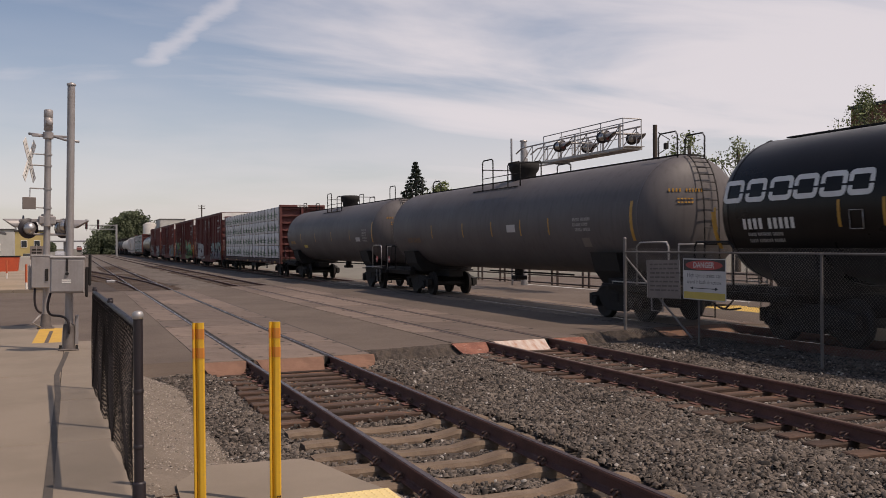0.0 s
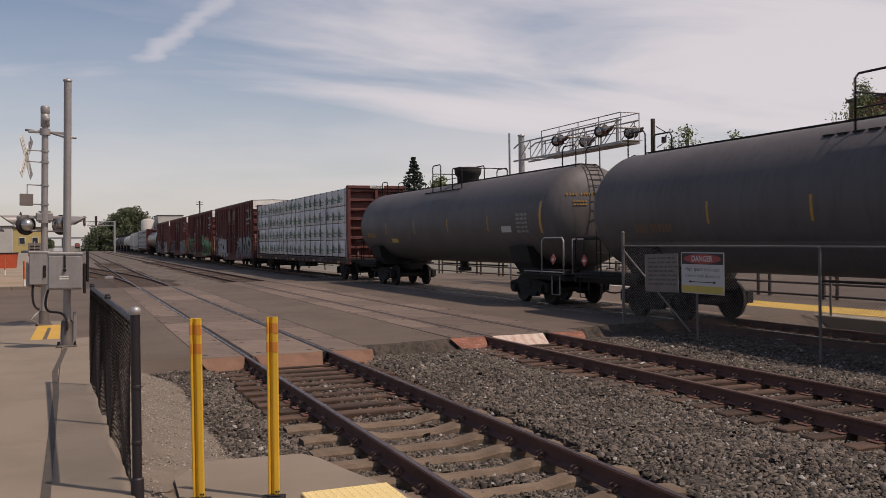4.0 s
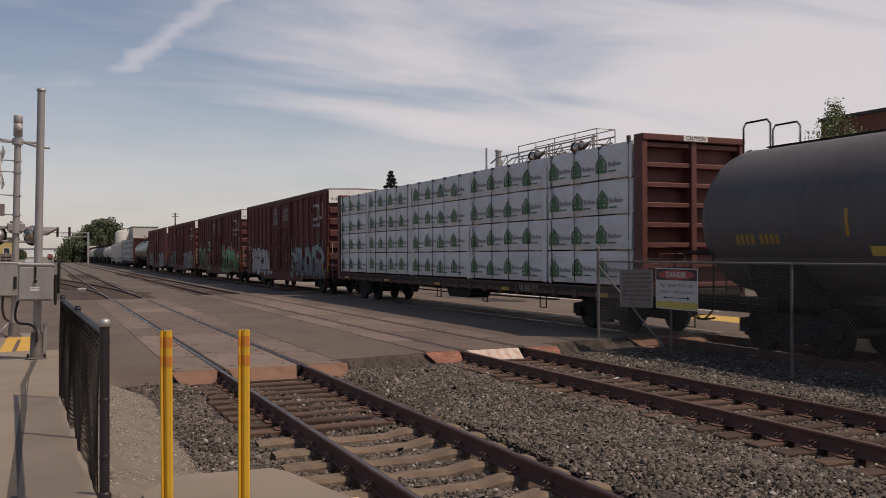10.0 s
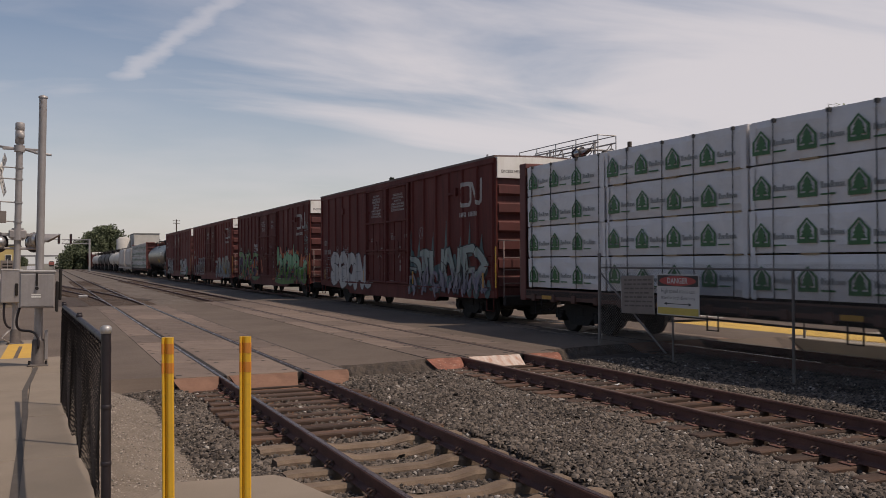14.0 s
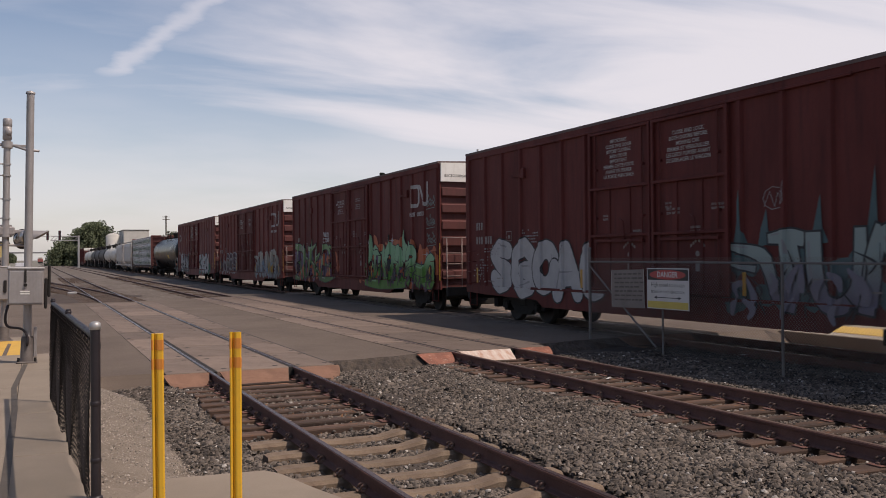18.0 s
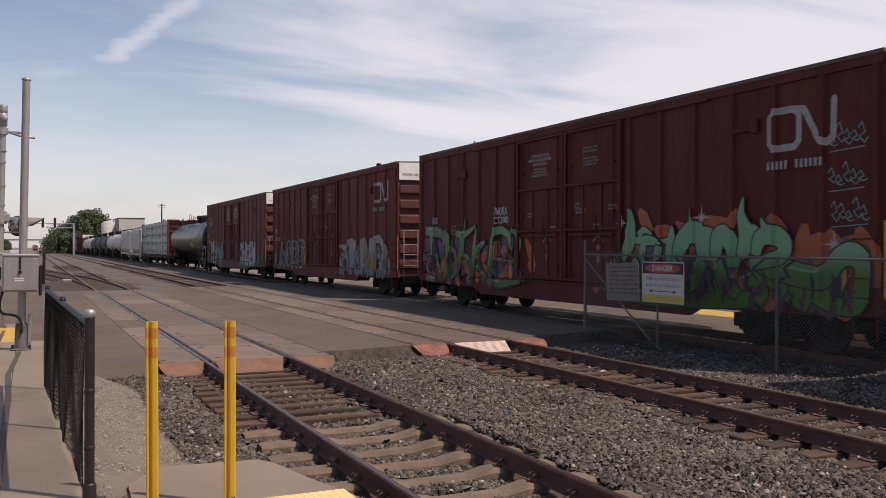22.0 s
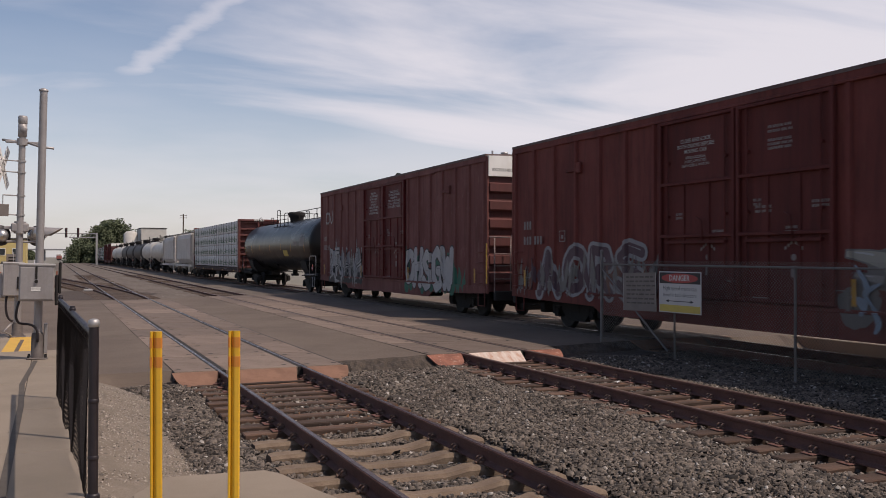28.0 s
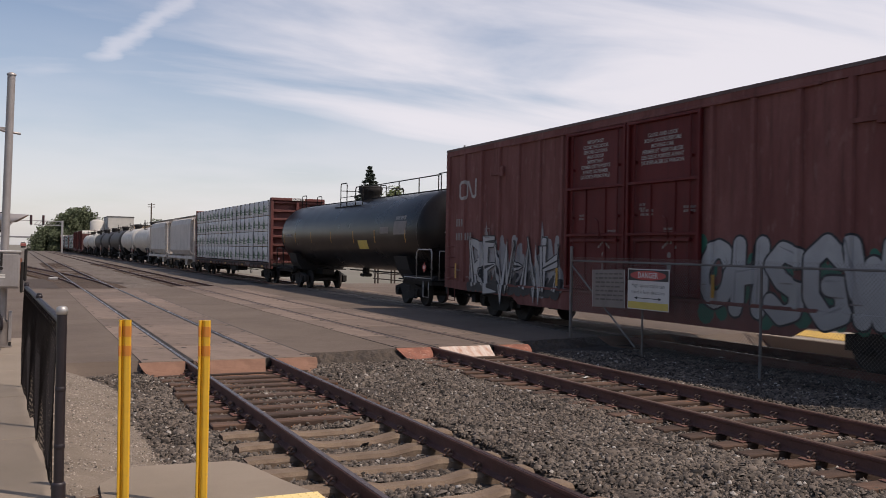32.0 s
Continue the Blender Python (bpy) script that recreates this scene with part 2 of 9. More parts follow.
# ---- materials ----
def surface(name, color, rough=0.7, metal=0.0, second=None, amount=0.5, scale=3.0, grain=60.0, fine=0.12,
            bump=0.15, streak=None, streak_amount=0.4, vary=0.0, spots=None, spot_amount=0.3, spec=0.5, stretch=(1, 1, 1)):
    """A worn surface: base colour, large stains, fine grain, optional vertical streaks, spots and a shift from piece to piece."""
    m = bpy.data.materials.new(name)
    m.use_nodes = True
    nt = m.node_tree
    nn, lk = nt.nodes.new, nt.links.new
    bsdf = nt.nodes["Principled BSDF"]
    bsdf.inputs["Metallic"].default_value = metal
    bsdf.inputs["Specular IOR Level"].default_value = spec
    tc = nn("ShaderNodeTexCoord")
    mp = nn("ShaderNodeMapping")
    mp.inputs["Scale"].default_value = stretch
    lk(tc.outputs["Object"], mp.inputs[0])
    co = mp.outputs[0]

    def noise_node(s, detail=4.0, src=None):
        n = nn("ShaderNodeTexNoise")
        n.inputs["Scale"].default_value = s
        n.inputs["Detail"].default_value = detail
        n.inputs["Roughness"].default_value = 0.6
        lk(src or co, n.inputs[0])
        return n.outputs[0]

    def ramp(src, a, b):
        n = nn("ShaderNodeMapRange")
        n.interpolation_type = 'SMOOTHSTEP'
        n.inputs[1].default_value, n.inputs[2].default_value = a, b
        lk(src, n.inputs[0])
        return n.outputs[0]

    def mix(fac, a, b, mode='MIX', k=1.0):
        n = nn("ShaderNodeMix")
        n.data_type, n.blend_type = 'RGBA', mode
        if k != 1.0:
            q = nn("ShaderNodeMath")
            q.operation = 'MULTIPLY'
            q.inputs[1].default_value = k
            lk(fac, q.inputs[0])
            fac = q.outputs[0]
        lk(fac, n.inputs["Factor"])
        for i, c in ((6, a), (7, b)):
            if isinstance(c, tuple):
                n.inputs[i].default_value = (*c[:3], 1)
            else:
                lk(c, n.inputs[i])
        return n.outputs[2]

    second = second or tuple(c * 0.6 for c in color)
    big = noise_node(scale, 5.0)
    col = mix(ramp(big, 0.35, 0.68), tuple(color), tuple(second), k=amount)
    g = noise_node(grain, 3.0)
    col = mix(ramp(g, 0.3, 0.7), col, tuple(c * (1 - fine * 2.2) for c in color), k=0.55)
    if streak:
        sm = nn("ShaderNodeMapping")
        sm.inputs["Scale"].default_value = (7, 7, 0.55)
        lk(tc.outputs["Object"], sm.inputs[0])
        col = mix(ramp(noise_node(1.0, 5.0, sm.outputs[0]), 0.45, 0.75), col, tuple(streak), k=streak_amount)
    if spots:
        col = mix(ramp(noise_node(scale * 5, 6.0), 0.58, 0.66), col, tuple(spots), k=spot_amount)
    if vary:
        oi = nn("ShaderNodeObjectInfo")
        gi = nn("ShaderNodeNewGeometry")
        ad = nn("ShaderNodeMath")
        ad.operation = 'ADD'
        lk(oi.outputs["Random"], ad.inputs[0])
        lk(gi.outputs["Random Per Island"], ad.inputs[1])
        fr = nn("ShaderNodeMath")
        fr.operation = 'FRACT'
        lk(ad.outputs[0], fr.inputs[0])
        hs = nn("ShaderNodeHueSaturation")
        v = nn("ShaderNodeMapRange")
        v.inputs[3].default_value, v.inputs[4].default_value = 1 - vary, 1 + vary
        lk(fr.outputs[0], v.inputs[0])
        lk(v.outputs[0], hs.inputs["Value"])
        lk(col, hs.inputs["Color"])
        col = hs.outputs[0]
    lk(col, bsdf.inputs["Base Color"])
    rr = nn("ShaderNodeMapRange")
    rr.inputs[3].default_value, rr.inputs[4].default_value = max(0.05, rough - 0.12), min(1, rough + 0.12)
    lk(big, rr.inputs[0])
    lk(rr.outputs[0], bsdf.inputs["Roughness"])
    if bump:
        b = nn("ShaderNodeBump")
        b.inputs["Strength"].default_value = bump
        b.inputs["Distance"].default_value = 0.02
        lk(g, b.inputs["Height"])
        lk(b.outputs[0], bsdf.inputs["Normal"])
    return m


def plain(name, color, rough=0.5, metal=0.0, glow=0.0):
    m = bpy.data.materials.new(name)
    m.use_nodes = True
    b = m.node_tree.nodes["Principled BSDF"]
    b.inputs["Base Color"].default_value = (*color, 1)
    b.inputs["Roughness"].default_value = rough
    b.inputs["Metallic"].default_value = metal
    if glow:
        b.inputs["Emission Color"].default_value = (*color, 1)
        b.inputs["Emission Strength"].default_value = glow
    return m


ASPHALT = surface("asphalt", (0.146, 0.109, 0.083), 0.9, second=(0.096, 0.070, 0.053), amount=0.8, scale=0.35, grain=90, fine=0.2, bump=0.35, spots=(0.1557, 0.1155, 0.0851), spot_amount=0.3)
CONCRETE = surface("walk_concrete", (0.262, 0.209, 0.158), 0.9, second=(0.192, 0.154, 0.115), amount=0.8, scale=0.8, grain=120, fine=0.1, bump=0.2)
PANEL = surface("panel_concrete", (0.190, 0.138, 0.107), 0.85, second=(0.118, 0.086, 0.066), amount=0.8, scale=1.3, grain=60, fine=0.14, bump=0.2, vary=0.27, spots=(0.0684, 0.0455, 0.0335), spot_amount=0.45, streak=(0.11, 0.075, 0.055), streak_amount=0.3)
TIE_C = surface("tie_concrete", (0.218, 0.157, 0.108), 0.9, second=(0.128, 0.086, 0.060), amount=0.85, scale=3.2, grain=60, fine=0.2, bump=0.45, vary=0.16, spots=(0.12, 0.062, 0.036), spot_amount=0.35)
TIE_FAR = surface("dusty_tie", (0.105, 0.070, 0.050), 0.9, second=(0.066, 0.044, 0.033), amount=0.8, scale=1.2, grain=14, fine=0.2, bump=0.4, vary=0.2)
TIE_W = surface("tie_wood", (0.104, 0.058, 0.038), 0.9, second=(0.040, 0.025, 0.018), amount=0.9, scale=2.5, grain=26, fine=0.25, bump=0.6, vary=0.4, stretch=(0.25, 1, 1), spots=(0.215, 0.085, 0.030), spot_amount=0.55)
RUST = surface("rusty_rail", (0.155, 0.066, 0.049), 0.8, metal=0.0, second=(0.085, 0.042, 0.036), amount=0.7, scale=3, grain=50, fine=0.18, bump=0.2, spots=(0.173, 0.069, 0.032), spot_amount=0.25)
RAILTOP = surface("worn_rail_head", (0.050, 0.028, 0.027), 0.26, metal=0.0, spec=0.125, second=(0.042, 0.030, 0.028), amount=0.5, scale=1.5, grain=40, fine=0.08, bump=0.03)
RAILTOP2 = surface("rusted_rail_head", (0.20, 0.13, 0.10), 0.5, metal=0.5, second=(0.13, 0.075, 0.05), amount=0.7, scale=2.5, grain=40, fine=0.12, bump=0.06)
BALLAST = surface("ballast_bed", (0.074, 0.058, 0.047), 0.95, second=(0.062, 0.046, 0.036), amount=0.7, scale=1.2, grain=26, fine=0.3, bump=0.9, spots=(0.1120, 0.0870, 0.0675), spot_amount=0.4)
BALLASTFAR = surface("brown_ballast", (0.165, 0.130, 0.103), 0.95, second=(0.095, 0.072, 0.056), amount=0.9, scale=0.45, grain=7, fine=0.34, bump=1.0, spots=(0.21, 0.172, 0.138), spot_amount=0.6, stretch=(1.6, 0.4, 1))
STONE = surface("ballast_stone", (0.116, 0.094, 0.077), 0.92, second=(0.066, 0.050, 0.040), amount=0.8, scale=1.4, grain=60, fine=0.14, bump=0.2, vary=0.82)
PALESTONE = surface("pale_quartz_stone", (0.34, 0.31, 0.28), 0.85, second=(0.22, 0.19, 0.165), amount=0.6, scale=6, grain=50, fine=0.1, bump=0.2, vary=0.35)
FINES = surface("gravel_path", (0.225, 0.179, 0.137), 0.95, second=(0.1314, 0.1015, 0.0748), amount=0.6, scale=1.6, grain=60, fine=0.24, bump=0.6, spots=(0.2808, 0.2293, 0.1901), spot_amount=0.3)
DIRT = surface("dry_dirt", (0.36, 0.275, 0.20), 0.95, second=(0.22, 0.18, 0.12), amount=0.7, scale=0.25, grain=12, fine=0.15, bump=0.4)
FIELD = surface("open_ground", (0.20, 0.18, 0.15), 0.95, second=(0.12, 0.12, 0.085), amount=0.7, scale=0.05, grain=3, fine=0.15, bump=0.2)
RUSTPLATE = surface("rust_orange_plate", (0.31, 0.115, 0.07), 0.75, second=(0.15, 0.06, 0.04), amount=0.8, scale=4, grain=35, fine=0.12, bump=0.3, spots=(0.55, 0.40, 0.32), spot_amount=0.5)
RUSTWHITE = surface("peeling_white_plate", (0.62, 0.53, 0.46), 0.7, second=(0.40, 0.17, 0.09), amount=0.9, scale=3.2, grain=30, fine=0.06, bump=0.3, stretch=(3, 0.8, 1))
RUSTDULL = surface("brown_steel_plate", (0.225, 0.115, 0.072), 0.8, second=(0.14, 0.072, 0.045), amount=0.8, scale=3, grain=35, fine=0.1, bump=0.25)
GALV = surface("galvanised_steel", (0.40, 0.385, 0.375), 0.5, metal=0.55, second=(0.29, 0.27, 0.26), amount=0.6, scale=5, grain=50, fine=0.06, bump=0.05)
ALU = surface("cast_aluminium", (0.36, 0.335, 0.325), 0.5, metal=0.35, second=(0.27, 0.245, 0.235), amount=0.7, scale=3, grain=30, fine=0.08, bump=0.08, streak=(0.20, 0.17, 0.16), streak_amount=0.4)
WIREG = surface("galvanised_wire", (0.19, 0.175, 0.165), 0.6, metal=0.4, scale=4, bump=0)
BLACKP = surface("black_enamel", (0.017, 0.012, 0.015), 0.5, second=(0.028, 0.020, 0.025), amount=0.5, scale=8, grain=40, fine=0.1, bump=0.05)
DARKM = surface("dark_underframe", (0.010, 0.0085, 0.008), 0.85, second=(0.020, 0.0155, 0.013), amount=0.7, scale=4, grain=40, fine=0.15, bump=0.2)
WHEELM = surface("wheel_steel", (0.017, 0.0135, 0.012), 0.75, metal=0.1, second=(0.030, 0.022, 0.018), amount=0.6, scale=6, grain=40, fine=0.1, bump=0.1)
YELLOW = surface("yellow_post_paint", (0.72, 0.41, 0.03), 0.45, second=(0.58, 0.31, 0.03), amount=0.5, scale=5, grain=40, fine=0.04, bump=0.03, spots=(0.4, 0.26, 0.08), spot_amount=0.25)
AMBER = surface("orange_reflective_tape", (0.62, 0.23, 0.04), 0.35, second=(0.48, 0.17, 0.03), amount=0.4, scale=9, grain=70, fine=0.05, bump=0.02)
TACTILE = surface("yellow_tactile_tile", (0.78, 0.60, 0.27), 0.75, second=(0.66, 0.50, 0.22), amount=0.5, scale=5, grain=60, fine=0.06, bump=0.1)
ROADYEL = surface("worn_yellow_marking", (0.62, 0.36, 0.06), 0.85, second=(0.45, 0.27, 0.07), amount=0.6, scale=4, grain=60, fine=0.1, bump=0.15)
SEALANT = surface("dark_sealant", (0.045, 0.04, 0.038), 0.8, scale=4, grain=40)
WHITE = surface("dull_white_paint", (0.74, 0.72, 0.68), 0.6, second=(0.58, 0.55, 0.5), amount=0.5, scale=3, grain=40, fine=0.04, bump=0.03)
SIGNW = surface("faded_sign_white", (0.54, 0.52, 0.50), 0.6, second=(0.46, 0.43, 0.40), amount=0.5, scale=4, grain=30, fine=0.03, bump=0.02)
SIGNG = surface("weathered_grey_sign", (0.200, 0.168, 0.150), 0.6, second=(0.150, 0.124, 0.110), amount=0.6, scale=4, grain=30, fine=0.05, bump=0.03)
RED = surface("sign_red", (0.42, 0.05, 0.045), 0.5, second=(0.32, 0.05, 0.045), scale=5, bump=0.02)
YELSIGN = surface("sign_yellow", (0.62, 0.47, 0.10), 0.6, second=(0.5, 0.38, 0.1), scale=5, bump=0.02)
INK = plain("ink_black", (0.02, 0.02, 0.022), 0.6)

# ---- ground, road and tracks ----
T1, T2, T3 = 3.58, 8.70, 14.45        # centre lines of the three tracks
GAUGE = 0.753                         # half the distance between rail centres
TIE_TOP = -0.172


def near_edge(x):
    """The near edge of the road, slanting a little away from the camera."""
    return 15.55 + 0.19 * max(0.0, x - 3.6)


def far_edge(x):
    return 44.2 + 0.55 * max(0.0, x - 4.0)


def ground_sheet():
    xs = [-2500, -900, -300, -120, -60, -30, -14, -6, 0, 6, 12, 18, 26, 40, 70, 140, 320, 900, 2500]
    ys = [-1500, -400, -100, -40, -15, 0, 8, 16, 30, 44, 60, 90, 140, 220, 380, 700, 1300, 2600, 4500]
    co = [(x, y, -0.36) for y in ys for x in xs]
    fs = [(j * len(xs) + i, j * len(xs) + i + 1, (j + 1) * len(xs) + i + 1, (j + 1) * len(xs) + i) for j in range(len(ys) - 1) for i in range(len(xs) - 1)]
    tagged(new("ground", raw_mesh("ground", co, fs, FIELD)), "flat dusty grey-brown ground out to the horizon", "ground", "", "structure")


ground_sheet()

# the road that crosses the tracks, with a ramped near edge
edge_x = [0.42, 1.0, 2.0, 3.0, 4.0] + [4.6 + 0.085 * k for k in range(112)] + [16.0, 20.0, 90.0]
BROKEN = surface("broken_asphalt_edge", (0.088, 0.066, 0.050), 0.95, second=(0.042, 0.032, 0.026), amount=0.9, scale=5, grain=24, fine=0.35, bump=1.0, spots=(0.14, 0.108, 0.082), spot_amount=0.4)


def road_mesh():
    co, fs = [], []
    rows = []
    r_ = random.Random(77)
    for x in [-70, -20, -8, -3, 0.0] + edge_x:
        if x < 0.4:
            y0, y1 = 18.7, 45.0
        elif x > 15:
            y0, y1 = 17.8, min(52, far_edge(x))
        else:
            y0, y1 = near_edge(x) + 0.75, far_edge(x)
        y1 = min(y1, 51)
        jit = 0.05 * math.sin(x * 7.3) + 0.03 * math.sin(x * 17)
        crumb = [r_.uniform(-1, 1) if 4.5 < x < 15 else 0.0 for _ in range(5)]
        ring = [(y0 - 0.62 + jit, -0.33), (y0 - 0.30 + jit + 0.05 * crumb[0], -0.15 + 0.03 * crumb[1]), (y0 - 0.15 + jit + 0.05 * crumb[2], -0.085 + 0.028 * crumb[3]), (y0 + jit * 0.5 + 0.045 * crumb[4], -0.012)]
        ring += [(y0 + (y1 - y0) * k / 6, -0.006) for k in range(1, 7)] + [(y1 + 0.4, -0.3)]
        rows.append([(x, y, z) for y, z in ring])
    n = len(rows[0])
    for r in rows:
        co += r
    for i in range(len(rows) - 1):
        for j in range(n - 1):
            fs.append((i * n + j, (i + 1) * n + j, (i + 1) * n + j + 1, i * n + j + 1))
    me = raw_mesh("road", co, fs, ASPHALT)
    me.materials.append(BROKEN)
    for k, p in enumerate(me.polygons):
        if k % (n - 1) < 3 and 4.5 < p.center.x < 15:
            p.material_index = 1
    return me


tagged(new("road", road_mesh()), "worn grey-brown asphalt road across the railway tracks", "road", "", "structure")

# beds of crushed stone either side of the crossing
def bed(name, x0, x1, y0, y1, step, z, rough, mat=BALLAST):
    nx, ny = max(2, int((x1 - x0) / step)), max(2, int((y1 - y0) / step))
    co, fs = [], []
    for j in range(ny + 1):
        for i in range(nx + 1):
            x, y = x0 + (x1 - x0) * i / nx, y0 + (y1 - y0) * j / ny
            h = noise.noise((x * 1.3, y * 1.3, 0)) * rough + noise.noise((x * 5, y * 5, 3)) * rough * 0.5
            for c in (T1, T2, T3):
                d = abs(x - c)
                if d < 1.42 and y1 < 100:
                    h -= 0.075
            edge = min(x - x0, x1 - x)
            if edge < 0.5:
                h -= 0.12 * (0.5 - edge) / 0.5
            co.append((x, y, z + h))
    fs = [(j * (nx + 1) + i, j * (nx + 1) + i + 1, (j + 1) * (nx + 1) + i + 1, (j + 1) * (nx + 1) + i) for j in range(ny) for i in range(nx)]
    return tagged(new(name, raw_mesh(name, co, fs, mat, True)), "bed of crushed grey stone ballast", "ballast", "", "structure")


bed("ballast_near", 0.7, 17.2, -12, 19.0, 0.22, -0.205, 0.035)
bed("ballast_far", 0.6, 18.0, 43.0, 330, 1.4, -0.105, 0.025, BALLASTFAR)


# ---- rails, ties and fastenings ----
RAIL_PROFILE = [(-0.070, -0.172), (0.070, -0.172), (0.070, -0.160), (0.020, -0.146), (0.009, -0.132), (0.009, -0.050), (0.033, -0.036), (0.036, -0.008), (0.028, 0.0), (-0.028, 0.0), (-0.036, -0.008), (-0.033, -0.036), (-0.009, -0.050), (-0.009, -0.132), (-0.020, -0.146), (-0.070, -0.160)]


def rail(parent, x, y0, y1, worn, label):
    r = part("rail", Shape().prism(RAIL_PROFILE, "y", y0, y1), RUST, parent, label, pose(x, 0, 0))
    part("rail_head", Shape().prism([(-0.030, 0.0), (0.030, 0.0), (0.026, 0.003), (-0.026, 0.003)], "y", y0, y1), worn, r, "worn bright running surface" if worn is RAILTOP else "rusty running surface")
    return r


def wood_tie_mesh():
    s = Shape()
    s.box(-1.30, -0.115, -0.17, 1.30, 0.115, 0.0, 0.014)
    return s.mesh("tie", TIE_W)


def concrete_tie_mesh():
    """A waisted concrete sleeper with raised rail seats."""
    s = Shape()
    prof = [(-1.29, 0.0), (-1.22, 0.012), (-0.55, 0.012), (-0.30, -0.035), (0.30, -0.035), (0.55, 0.012), (1.22, 0.012), (1.29, 0.0)]
    vs, n = [], len(prof)
    for x, z in prof:
        w = 0.135 if abs(x) > 0.4 else 0.115
        vs += [(x, -w, -0.2), (x, -w + 0.01, z - 0.035), (x, -w + 0.045, z), (x, w - 0.045, z), (x, w - 0.01, z - 0.035), (x, w, -0.2)]
    fs = [(i * 6 + k, i * 6 + k + 1, (i + 1) * 6 + k + 1, (i + 1) * 6 + k) for i in range(n - 1) for k in range(5)]
    fs += [tuple(range(6)), tuple(range((n - 1) * 6, n * 6))]
    s.add(vs, fs)
    return s.mesh("tie", TIE_C)


def clip_mesh():
    """A coiled spring clip that holds the rail foot, with its shoulder."""
    s = Shape()
    pts = []
    for k in range(15):
        a = math.pi * 2 * 1.25 * k / 14
        pts.append((0.045 + 0.02 * math.sin(a * 0.5), -0.06 + 0.12 * k / 14 * (0.6), 0.035 + 0.026 * math.sin(a)))
        pts[-1] = (0.05 + 0.030 * math.cos(a), -0.045 + 0.09 * k / 14, 0.036 + 0.026 * math.sin(a))
    s.tube(pts, 0.0115, 6)
    s.box(0.03, -0.05, 0.0, 0.085, 0.05, 0.028, 0.008)
    s.box(0.085, -0.02, 0.0, 0.115, 0.02, 0.02, 0.005)
    s.v = [(a * 1.12, c * 1.1, e * 1.1) for a, c, e in s.v]
    return s.mesh("clip", surface("clip_steel", (0.15, 0.085, 0.06), 0.7, second=(0.08, 0.045, 0.035), scale=20, vary=0.3, bump=0.1))


def plate_mesh():
    s = Shape()
    s.box(-0.18, -0.09, -0.004, 0.18, 0.09, 0.008, 0.004)
    return s.mesh("tie_plate", RUST)


WOOD_TIE, CONC_TIE, CLIP, PLATE = wood_tie_mesh(), concrete_tie_mesh(), clip_mesh(), plate_mesh()
rng = random.Random(5)


def lay_track(name, x, y_near, worn, concrete_to, label):
    """Rails for the whole length, separate sleepers and clips before the crossing, one mesh of sleepers far off."""
    tr = thing(name, label, "railway track", "", "structure")
    rail(tr, x - GAUGE, -30, 700, worn, "")
    rail(tr, x + GAUGE, -30, 700, worn, "")
    end = near_edge(x) + 0.25
    y = y_near
    while y < end - 0.12:
        conc = y < concrete_to
        rot = rng.uniform(-0.8, 0.8)
        part("tie", CONC_TIE if conc else WOOD_TIE, None, tr, "tan concrete sleeper" if conc else "", pose(x + rng.uniform(-0.04, 0.04), y, TIE_TOP - (0.014 if conc else 0.010) - rng.uniform(0, 0.006), 0, 0, rot))
        for sx in (-1, 1):
            rx = x + sx * GAUGE
            if not conc:
                part("tie_plate", PLATE, None, tr, "", pose(rx, y, TIE_TOP - 0.004))
            part("clip", CLIP, None, tr, "", pose(rx, y + 0.0, TIE_TOP + 0.002))
            part("clip", CLIP, None, tr, "", pose(rx, y, TIE_TOP + 0.002, 0, 0, 180))
        y += 0.655 if conc else 0.50
    far = Shape()
    y = far_edge(x) + 0.6
    while y < 110:
        far.box(x - 1.28, y - 0.11, -0.33, x + 1.28, y + 0.11, TIE_TOP + 0.086 - rng.uniform(0, 0.02))
        y += 0.5
    tagged(part("far_ties", far, TIE_FAR, tr, "weathered timber sleepers past the crossing"), kind="stuff")
    return tr


track_1 = lay_track("track_1", T1, -5.925, RAILTOP, 10.6, "nearest track with worn shiny rails on concrete and timber sleepers")
track_2 = lay_track("track_2", T2, -4.1, RAILTOP2, 0.0, "middle track with rusty rails on timber sleepers in ballast")
track_3 = lay_track("track_3", T3, -3.1, RAILTOP, 0.0, "track under the freight train with timber sleepers")


